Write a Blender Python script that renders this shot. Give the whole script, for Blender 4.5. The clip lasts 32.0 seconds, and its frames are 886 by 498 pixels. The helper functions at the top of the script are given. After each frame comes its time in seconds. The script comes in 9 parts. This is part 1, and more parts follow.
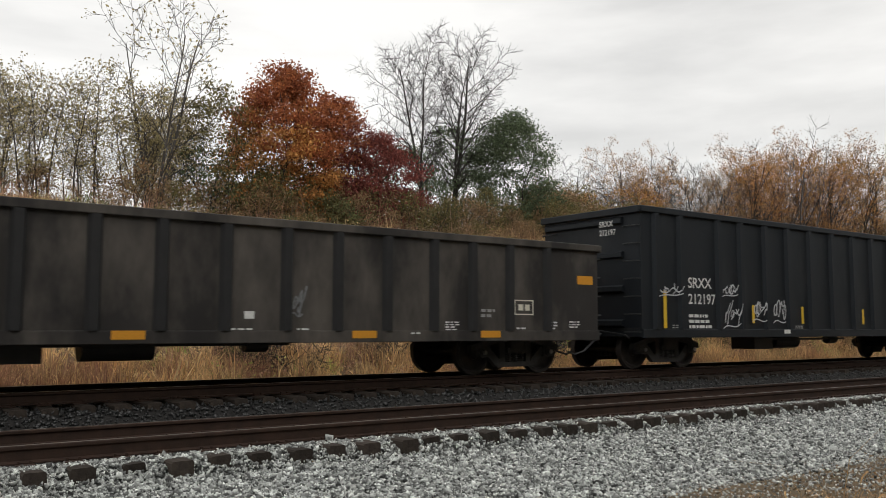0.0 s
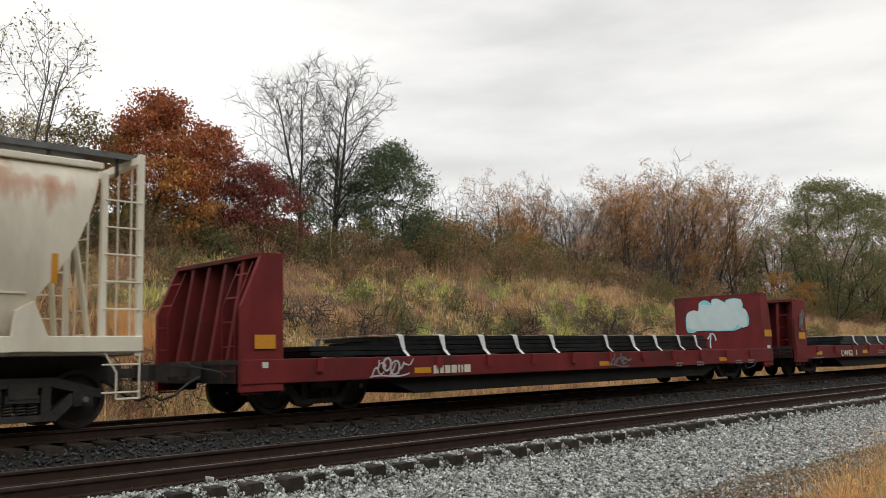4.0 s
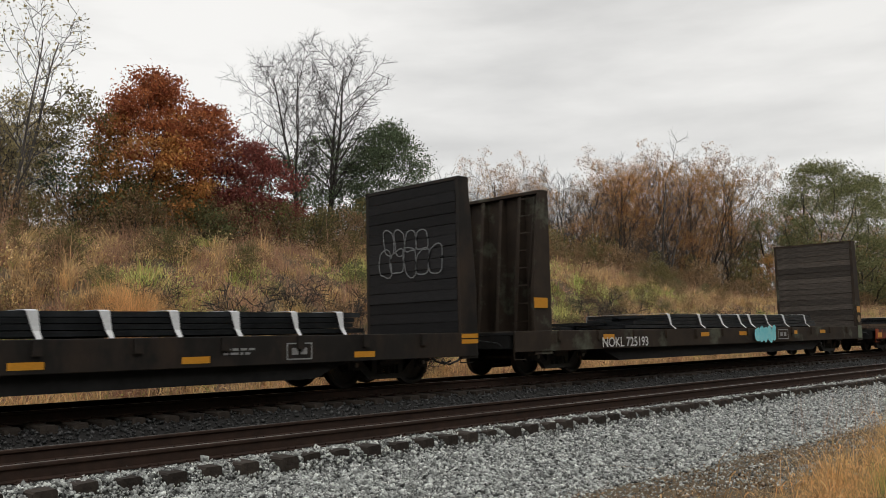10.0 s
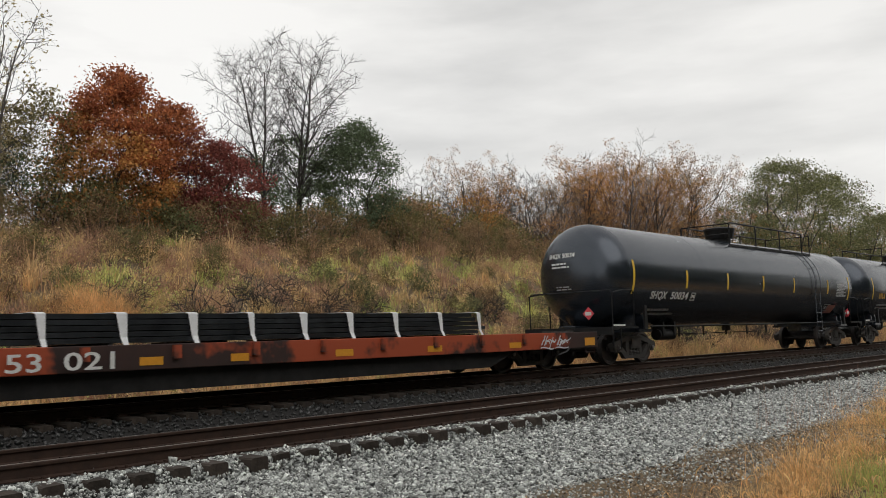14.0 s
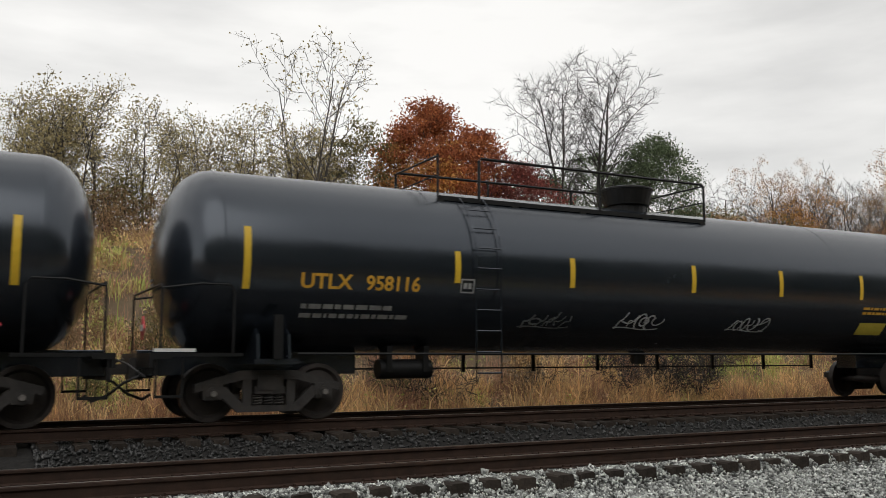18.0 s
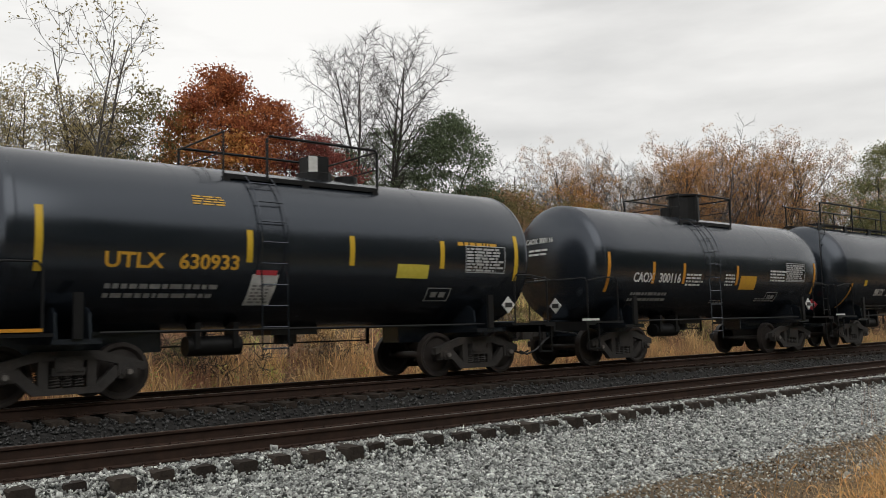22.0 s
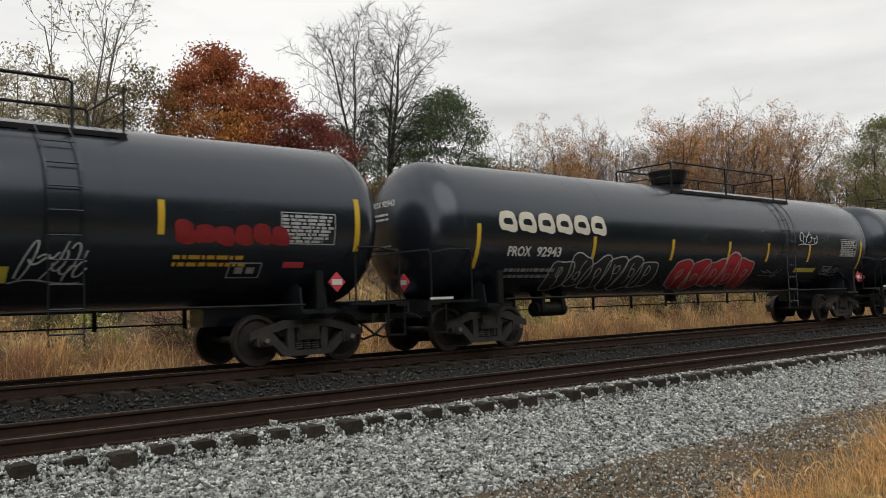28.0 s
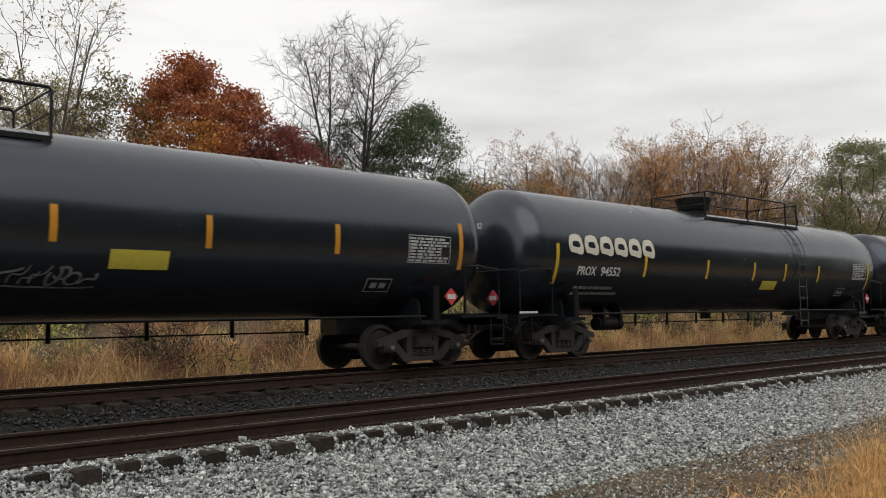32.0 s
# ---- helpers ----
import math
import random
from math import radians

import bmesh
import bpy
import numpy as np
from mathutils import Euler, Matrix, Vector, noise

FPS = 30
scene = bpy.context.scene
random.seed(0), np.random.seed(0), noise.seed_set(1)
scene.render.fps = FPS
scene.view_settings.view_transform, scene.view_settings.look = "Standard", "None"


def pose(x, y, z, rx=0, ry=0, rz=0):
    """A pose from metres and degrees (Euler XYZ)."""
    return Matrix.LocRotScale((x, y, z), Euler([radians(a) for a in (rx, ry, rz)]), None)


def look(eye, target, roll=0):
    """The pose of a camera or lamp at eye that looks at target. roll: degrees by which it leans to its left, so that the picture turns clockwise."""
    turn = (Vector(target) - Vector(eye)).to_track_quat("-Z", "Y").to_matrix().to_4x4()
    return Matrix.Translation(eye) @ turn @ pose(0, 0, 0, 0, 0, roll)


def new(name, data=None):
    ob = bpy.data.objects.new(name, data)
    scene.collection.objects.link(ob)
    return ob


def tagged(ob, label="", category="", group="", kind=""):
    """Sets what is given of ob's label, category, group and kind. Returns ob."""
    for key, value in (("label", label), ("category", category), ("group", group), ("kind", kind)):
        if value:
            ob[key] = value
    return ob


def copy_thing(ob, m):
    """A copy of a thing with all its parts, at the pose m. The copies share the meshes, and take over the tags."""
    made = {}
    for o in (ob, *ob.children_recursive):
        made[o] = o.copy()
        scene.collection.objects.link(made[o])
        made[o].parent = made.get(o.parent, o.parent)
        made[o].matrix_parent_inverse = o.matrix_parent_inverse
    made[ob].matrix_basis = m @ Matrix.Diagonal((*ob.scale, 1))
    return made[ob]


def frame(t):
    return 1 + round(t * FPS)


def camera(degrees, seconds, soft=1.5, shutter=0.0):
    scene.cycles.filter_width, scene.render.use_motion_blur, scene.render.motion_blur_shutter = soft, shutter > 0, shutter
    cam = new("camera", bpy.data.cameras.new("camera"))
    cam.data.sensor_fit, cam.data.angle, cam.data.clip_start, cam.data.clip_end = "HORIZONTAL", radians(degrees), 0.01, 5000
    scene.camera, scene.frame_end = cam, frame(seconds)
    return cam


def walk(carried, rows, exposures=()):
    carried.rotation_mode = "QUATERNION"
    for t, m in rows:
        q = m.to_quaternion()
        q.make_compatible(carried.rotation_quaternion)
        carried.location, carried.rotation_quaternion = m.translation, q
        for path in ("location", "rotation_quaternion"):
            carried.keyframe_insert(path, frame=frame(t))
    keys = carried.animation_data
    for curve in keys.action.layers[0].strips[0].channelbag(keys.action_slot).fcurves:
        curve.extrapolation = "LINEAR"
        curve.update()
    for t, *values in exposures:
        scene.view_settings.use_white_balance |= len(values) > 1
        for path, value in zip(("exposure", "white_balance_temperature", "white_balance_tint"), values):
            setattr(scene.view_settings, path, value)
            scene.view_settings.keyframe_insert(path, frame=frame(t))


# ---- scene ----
cam = camera(53.68, 32.0, soft=0.8, shutter=0.12)
EXPOSURES = ((0.0, 0.16), (1.0, 0.10), (2.0, 0.08), (3.0, 0.11), (5.5, 0.28), (7.0, 0.27), (8.0, -0.09), (9.0, -0.02), (12.0, 0.03), (18.0, 0.10), (32.0, 0.08))
# seconds, sway x y, eye height, pitch, lean, yaw
PATH = (
    (0.0, 0.059, 0.006, 1.187, 95.26, -0.07, -36.53),
    (0.5, 0.035, -0.038, 1.200, 95.45, -0.11, -37.26),
    (1.0, 0.020, 0.041, 1.203, 95.78, 1.49, -39.10),
    (1.5, 0.012, 0.082, 1.211, 95.62, 2.14, -41.74),
    (2.0, 0.003, 0.086, 1.209, 95.68, 1.86, -43.54),
    (2.5, 0.031, 0.053, 1.226, 96.38, 1.86, -44.20),
    (3.0, 0.045, 0.053, 1.228, 96.85, 1.99, -44.59),
    (3.5, 0.035, 0.061, 1.222, 97.04, 1.69, -44.55),
    (5.5, -0.002, 0.075, 1.222, 97.00, 0.93, -43.85),
    (6.0, -0.036, 0.029, 1.237, 97.19, 1.19, -44.27),
    (6.5, -0.000, 0.061, 1.233, 97.19, 1.17, -44.23),
    (7.0, 0.019, 0.076, 1.218, 97.00, 1.10, -43.94),
    (7.5, 0.027, 0.071, 1.219, 96.33, 1.01, -44.00),
    (8.0, 0.041, 0.083, 1.213, 95.96, 1.19, -43.86),
    (8.5, 0.055, 0.099, 1.221, 95.87, 1.28, -43.64),
    (9.0, 0.051, 0.080, 1.231, 95.75, 1.68, -43.86),
    (9.5, 0.063, 0.101, 1.217, 95.68, 1.61, -44.36),
    (10.0, 0.057, 0.091, 1.221, 95.82, 1.22, -44.58),
    (10.5, 0.067, 0.086, 1.222, 95.91, 0.99, -44.45),
    (11.0, 0.044, 0.067, 1.223, 95.97, 1.02, -44.38),
    (11.5, 0.035, 0.062, 1.215, 96.12, 1.06, -44.95),
    (12.0, 0.035, 0.062, 1.219, 95.97, 1.12, -46.12),
    (12.5, 0.021, 0.053, 1.226, 95.83, 1.93, -46.75),
    (13.0, 0.031, 0.038, 1.231, 95.76, 2.25, -47.09),
    (13.5, 0.036, 0.071, 1.210, 95.58, 1.88, -47.55),
    (14.0, 0.034, 0.073, 1.217, 95.70, 1.65, -46.58),
    (14.5, 0.047, 0.107, 1.223, 96.48, 1.43, -42.99),
    (15.0, 0.033, 0.101, 1.222, 97.23, 1.25, -37.72),
    (15.5, 0.000, 0.110, 1.222, 97.76, 0.64, -32.63),
    (17.5, -0.160, -0.085, 1.276, 96.83, 0.59, -27.66),
    (18.0, -0.137, -0.050, 1.273, 97.07, 0.10, -27.33),
    (18.5, -0.098, -0.046, 1.255, 97.19, 0.06, -29.06),
    (19.0, -0.112, -0.034, 1.284, 96.61, 0.53, -31.81),
    (19.5, -0.046, -0.016, 1.275, 95.95, 0.97, -34.94),
    (20.0, -0.023, 0.019, 1.244, 95.51, 0.77, -37.19),
    (20.5, -0.018, -0.051, 1.258, 95.25, 1.34, -38.10),
    (21.0, -0.030, -0.061, 1.263, 95.24, 1.41, -38.67),
    (21.5, -0.036, -0.080, 1.266, 95.21, 1.29, -39.54),
    (22.0, -0.025, -0.067, 1.268, 95.19, 1.50, -40.39),
    (22.5, -0.027, -0.076, 1.269, 95.30, 1.61, -40.66),
    (23.0, -0.025, -0.070, 1.269, 95.42, 1.54, -40.39),
    (23.5, -0.050, -0.074, 1.273, 95.32, 1.27, -40.10),
    (24.0, -0.045, -0.061, 1.262, 95.10, 1.17, -40.37),
    (24.5, -0.069, -0.075, 1.265, 94.87, 1.08, -41.05),
    (25.0, -0.042, -0.052, 1.253, 94.73, 1.17, -41.00),
    (25.5, -0.033, -0.080, 1.261, 94.72, 1.66, -41.00),
    (27.5, -0.029, -0.085, 1.210, 94.03, 2.07, -39.72),
    (28.0, -0.031, -0.072, 1.224, 93.74, 2.02, -40.56),
    (28.5, -0.020, -0.043, 1.226, 93.80, 2.10, -41.16),
    (29.0, -0.019, -0.016, 1.246, 94.38, 1.82, -41.32),
    (29.5, -0.027, -0.026, 1.243, 95.12, 1.64, -41.23),
    (30.0, -0.028, -0.025, 1.238, 95.23, 1.55, -41.06),
    (30.5, -0.009, 0.001, 1.228, 94.92, 1.50, -41.32),
    (31.0, -0.012, -0.015, 1.241, 94.68, 1.46, -42.20),
    (31.5, -0.006, 0.001, 1.242, 94.58, 1.38, -42.33),
    (32.0, -0.006, 0.035, 1.250, 94.65, 1.16, -42.48),
)
walk(cam, [(t, pose(x, y, z, rx, ry, rz)) for t, x, y, z, rx, ry, rz in PATH], EXPOSURES)

# ---- world and light: a bright overcast autumn day ----
TRAIN_Y, TRAIN_Z = 14.638, 0.277      # centre line and rail top of the far track
NEAR_Y = 10.667                       # centre line of the near track, rail top at 0
SPEED, GAIN = 9.56747, 0.0033978      # the train's speed and its slow gain


def overcast():
    w = bpy.data.worlds.new("overcast")
    scene.world = w
    w.use_nodes = True
    nt = w.node_tree
    nt.nodes.clear()
    n, link = nt.nodes.new, nt.links.new
    out, bg = n("ShaderNodeOutputWorld"), n("ShaderNodeBackground")
    sky = n("ShaderNodeTexSky")
    sky.sky_type, sky.sun_disc = "NISHITA", False
    sky.sun_elevation, sky.sun_rotation = radians(32), radians(200)
    co, mp = n("ShaderNodeTexCoord"), n("ShaderNodeMapping")
    mp.inputs["Scale"].default_value = (1.3, 1.3, 5.5)
    mp.inputs["Location"].default_value = (0.35, 0.1, 0.2)
    ns = n("ShaderNodeTexNoise")
    ns.inputs["Scale"].default_value, ns.inputs["Detail"].default_value = 2.1, 6
    ns.inputs["Roughness"].default_value = 0.5
    rp = n("ShaderNodeValToRGB")
    rp.color_ramp.elements[0].position, rp.color_ramp.elements[0].color = 0.34, (0.70, 0.69, 0.67, 1)
    rp.color_ramp.elements[1].position, rp.color_ramp.elements[1].color = 0.62, (0.97, 0.953, 0.92, 1)
    mul = n("ShaderNodeVectorMath")
    mul.operation = "SCALE"
    mul.inputs["Scale"].default_value = 0.10
    mix = n("ShaderNodeMix")
    mix.data_type = "RGBA"
    mix.inputs["Factor"].default_value = 0.93
    link(co.outputs["Generated"], mp.inputs["Vector"])
    link(mp.outputs["Vector"], ns.inputs["Vector"])
    link(ns.outputs["Fac"], rp.inputs["Fac"])
    link(sky.outputs["Color"], mul.inputs[0])
    link(mul.outputs["Vector"], mix.inputs["A"])
    link(rp.outputs["Color"], mix.inputs["B"])
    dot, fade, shade = n("ShaderNodeVectorMath"), n("ShaderNodeMapRange"), n("ShaderNodeVectorMath")
    dot.operation, shade.operation = "DOT_PRODUCT", "SCALE"
    dot.inputs[1].default_value = (0.90, 0.16, 0.40)
    fade.inputs["From Min"].default_value, fade.inputs["From Max"].default_value = 0.70, 1.0
    fade.inputs["To Min"].default_value, fade.inputs["To Max"].default_value = 1.0, 0.93
    link(co.outputs["Generated"], dot.inputs[0])
    link(dot.outputs["Value"], fade.inputs["Value"])
    link(mix.outputs["Result"], shade.inputs[0])
    link(fade.outputs["Result"], shade.inputs["Scale"])
    link(shade.outputs["Vector"], bg.inputs["Color"])
    bg.inputs["Strength"].default_value = 1.0
    link(bg.outputs["Background"], out.inputs["Surface"])
    sun = new("sun", bpy.data.lights.new("sun", "SUN"))
    sun.data.energy, sun.data.angle, sun.data.color = 0.7, radians(60), (1.0, 0.97, 0.93)
    sun.matrix_world = look((-20, -40, 45), (0, 0, 0))


overcast()

# ---- materials ----
def ramp(nt, stops):
    r = nt.nodes.new("ShaderNodeValToRGB")
    e = r.color_ramp.elements
    while len(e) < len(stops):
        e.new(0.5)
    for k, (p, c) in zip(e, stops):
        k.position, k.color = p, (*c, 1)
    return r


def mat(name, a, b, scale=6.0, rough=0.7, metal=0.0, bump=0.15, fine=40.0, stain=None, stain_scale=0.8, stain_at=(0.5, 0.68),
        stretch=(1, 1, 1), island=0.0, objrand=0.0, spec=0.5, through_light=0.0):
    """Two tones by noise, large stains, fine relief; island and objrand: how far loose pieces or objects differ in value."""
    m = bpy.data.materials.new(name)
    m.use_nodes = True
    nt = m.node_tree
    n, link = nt.nodes.new, nt.links.new
    bsdf = nt.nodes["Principled BSDF"]
    co, mp = n("ShaderNodeTexCoord"), n("ShaderNodeMapping")
    mp.inputs["Scale"].default_value = stretch
    link(co.outputs["Object"], mp.inputs["Vector"])
    n1 = n("ShaderNodeTexNoise")
    n1.inputs["Scale"].default_value, n1.inputs["Detail"].default_value, n1.inputs["Roughness"].default_value = scale, 6, 0.6
    link(mp.outputs["Vector"], n1.inputs["Vector"])
    r1 = ramp(nt, ((0.3, a), (0.7, b)))
    link(n1.outputs["Fac"], r1.inputs["Fac"])
    col = r1.outputs["Color"]
    if stain:
        n2 = n("ShaderNodeTexNoise")
        n2.inputs["Scale"].default_value, n2.inputs["Detail"].default_value, n2.inputs["Roughness"].default_value = stain_scale, 5, 0.65
        link(mp.outputs["Vector"], n2.inputs["Vector"])
        r2 = ramp(nt, ((stain_at[0], (0, 0, 0)), (stain_at[1], (1, 1, 1))))
        link(n2.outputs["Fac"], r2.inputs["Fac"])
        mx = n("ShaderNodeMix")
        mx.data_type = "RGBA"
        link(r2.outputs["Color"], mx.inputs["Factor"])
        link(col, mx.inputs["A"])
        mx.inputs["B"].default_value = (*stain, 1)
        col = mx.outputs["Result"]
    for amount, kind, socket in ((island, "ShaderNodeNewGeometry", "Random Per Island"), (objrand, "ShaderNodeObjectInfo", "Random")):
        if amount:
            src = n(kind)
            mr = n("ShaderNodeMapRange")
            mr.inputs["To Min"].default_value, mr.inputs["To Max"].default_value = 1 - amount, 1 + amount
            link(src.outputs[socket], mr.inputs["Value"])
            vm = n("ShaderNodeVectorMath")
            vm.operation = "SCALE"
            link(col, vm.inputs[0])
            link(mr.outputs["Result"], vm.inputs["Scale"])
            col = vm.outputs["Vector"]
    link(col, bsdf.inputs["Base Color"])
    rr = n("ShaderNodeMapRange")
    rr.inputs["To Min"].default_value, rr.inputs["To Max"].default_value = max(0.05, rough - 0.1), min(1, rough + 0.12)
    link(n1.outputs["Fac"], rr.inputs["Value"])
    link(rr.outputs["Result"], bsdf.inputs["Roughness"])
    bsdf.inputs["Metallic"].default_value = metal
    bsdf.inputs["Specular IOR Level"].default_value = spec
    if bump:
        n3 = n("ShaderNodeTexNoise")
        n3.inputs["Scale"].default_value, n3.inputs["Detail"].default_value = fine, 4
        link(mp.outputs["Vector"], n3.inputs["Vector"])
        bp = n("ShaderNodeBump")
        bp.inputs["Strength"].default_value, bp.inputs["Distance"].default_value = bump, 0.02
        link(n3.outputs["Fac"], bp.inputs["Height"])
        link(bp.outputs["Normal"], bsdf.inputs["Normal"])
    if through_light:
        tr, ms = n("ShaderNodeBsdfTranslucent"), n("ShaderNodeMixShader")
        link(col, tr.inputs["Color"])
        ms.inputs["Fac"].default_value = through_light
        link(bsdf.outputs["BSDF"], ms.inputs[1])
        link(tr.outputs["BSDF"], ms.inputs[2])
        link(ms.outputs["Shader"], nt.nodes["Material Output"].inputs["Surface"])
    return m


def patches(name, cols, scale=0.35, rough=0.9, island=0.25, through_light=0.0, fine=1.3, bump=0.0):
    """Ground cover whose colour changes in drifts, from a list of tones."""
    m = mat(name, cols[0], cols[1], scale=fine, rough=rough, bump=bump, island=island, spec=0.15, through_light=through_light)
    nt = m.node_tree
    n, link = nt.nodes.new, nt.links.new
    bsdf = nt.nodes["Principled BSDF"]
    co = nt.nodes["Texture Coordinate"]
    n1 = n("ShaderNodeTexNoise")
    n1.inputs["Scale"].default_value, n1.inputs["Detail"].default_value, n1.inputs["Roughness"].default_value = scale, 4, 0.65
    link(co.outputs["Object"], n1.inputs["Vector"])
    k = len(cols)
    r = ramp(nt, [(0.30 + 0.40 * i / (k - 1), c) for i, c in enumerate(cols)])
    link(n1.outputs["Fac"], r.inputs["Fac"])
    mx = n("ShaderNodeMix")
    mx.data_type = "RGBA"
    mx.inputs["Factor"].default_value = 0.75
    old = [l for l in nt.links if l.to_socket == bsdf.inputs["Base Color"]][0].from_socket
    vm = [x for x in nt.nodes if x.type == "VECT_MATH"]
    if vm:
        src = [l for l in nt.links if l.to_socket == vm[0].inputs[0]][0].from_socket
        link(src, mx.inputs["A"])
        link(r.outputs["Color"], mx.inputs["B"])
        link(mx.outputs["Result"], vm[0].inputs[0])
    else:
        link(old, mx.inputs["A"])
        link(r.outputs["Color"], mx.inputs["B"])
        link(mx.outputs["Result"], bsdf.inputs["Base Color"])
    return m


def tinted(m, tint=(0.80, 0.88, 1.0)):
    """Paint whose gloss is slightly cool."""
    m.node_tree.nodes["Principled BSDF"].inputs["Specular Tint"].default_value = (*tint, 1)
    return m


M_SOIL = patches("soil", [(0.10, 0.072, 0.048), (0.17, 0.128, 0.082), (0.13, 0.098, 0.062), (0.21, 0.158, 0.10)], 0.9, island=0, fine=9, bump=0.9)
# far darker than the loose stones: the shade of their gaps is painted here
M_BED_GAPS = mat("ballast_bed", (0.020, 0.020, 0.019), (0.060, 0.060, 0.058), 14, 0.95, bump=0.8, fine=22, stain=(0.055, 0.048, 0.040), stain_scale=0.5)
M_STONE = mat("ballast_stone", (0.075, 0.079, 0.075), (0.66, 0.68, 0.65), 9, 0.8, bump=0.3, fine=60, island=0.95)
# dirty stone and bed, darkened further to hold the train's shadow in their colour
M_STONE_DIRTY_SHADE = mat("dirty_shaded_ballast_stone", (0.008, 0.0078, 0.0076), (0.050, 0.050, 0.050), 7, 0.34, bump=0.3, fine=60, island=0.97, spec=0.7)
M_BED_DIRTY_SHADE = mat("dirty_shaded_ballast_bed", (0.016, 0.0152, 0.0148), (0.036, 0.0345, 0.033), 14, 0.8, bump=0.8, fine=22, spec=0.25)
M_TIE = mat("creosoted_wood", (0.026, 0.0205, 0.017), (0.066, 0.052, 0.042), 9, 0.85, bump=0.5, fine=30, stretch=(1, 0.15, 1), objrand=0.3, spec=0.25)
M_RAIL = mat("rusty_rail", (0.030, 0.018, 0.0135), (0.060, 0.034, 0.024), 6, 0.75, metal=0.1, bump=0.2, fine=50, spec=0.3)
M_RAILTOP = mat("worn_rail_head", (0.30, 0.28, 0.26), (0.45, 0.43, 0.41), 5, 0.35, metal=0.9, bump=0.03, stretch=(0.2, 6, 1))
M_BLACK = tinted(mat("glossy_black_tank_paint", (0.0110, 0.0142, 0.0192), (0.0150, 0.0186, 0.0240), 1.6, 0.22, bump=0, stain=(0.020, 0.0235, 0.029), stain_scale=0.7, stain_at=(0.56, 0.85), stretch=(0.5, 1, 1), spec=0.95))
M_BLACKFRAME = mat("grimy_black_steel", (0.0165, 0.0170, 0.0180), (0.036, 0.036, 0.037), 4, 0.5, bump=0.15, fine=30, spec=0.45)
# belly steel blackened: the shade below the flat cars' decks is in its colour
M_BELLY_SHADE = mat("shade_black_belly_steel", (0.012, 0.012, 0.0122), (0.026, 0.0255, 0.025), 4, 0.7, bump=0.15, fine=20, spec=0.25)
M_RAILING = mat("black_railing_steel", (0.0060, 0.0064, 0.0070), (0.0130, 0.0132, 0.0138), 4, 0.5, bump=0.1, fine=30, spec=0.3)
M_GONDOLA = mat("faded_brown_black_paint", (0.022, 0.0205, 0.0200), (0.040, 0.0360, 0.0335), 1.2, 0.6, bump=0.08, fine=8, stain=(0.120, 0.106, 0.092), stain_scale=0.75, stain_at=(0.44, 0.70), stretch=(1, 1, 0.45), spec=0.3)
M_GONRIB = mat("dark_rib_paint", (0.016, 0.0165, 0.0175), (0.030, 0.0295, 0.0300), 2, 0.6, bump=0.06, fine=8, stain=(0.060, 0.054, 0.048), stain_scale=1.2, stain_at=(0.56, 0.8), spec=0.3)
M_GONBLACK = tinted(mat("black_gondola_paint", (0.0100, 0.0122, 0.0155), (0.0155, 0.0180, 0.0215), 1.4, 0.5, bump=0.06, fine=6, stain=(0.030, 0.031, 0.033), stain_scale=0.9, stain_at=(0.54, 0.8), stretch=(1, 1, 0.4), spec=0.35), (0.88, 0.94, 1.0))
M_TRUCK = mat("dirty_cast_truck", (0.028, 0.0263, 0.0255), (0.060, 0.055, 0.052), 5, 0.6, bump=0.25, fine=25, stain=(0.070, 0.058, 0.050), stain_scale=2, spec=0.45)
M_WHEEL = mat("wheel_steel", (0.030, 0.026, 0.025), (0.065, 0.055, 0.051), 4, 0.5, metal=0.3, bump=0.1)
M_TREAD = mat("worn_cap_steel", (0.20, 0.19, 0.18), (0.34, 0.32, 0.30), 9, 0.45, metal=0.6, bump=0.05)
M_CREAM = mat("weathered_cream_paint", (0.78, 0.72, 0.58), (0.86, 0.81, 0.68), 1.5, 0.6, bump=0.06, fine=8, stain=(0.56, 0.47, 0.35), stain_scale=0.6, stain_at=(0.52, 0.82), stretch=(1, 1, 0.3))
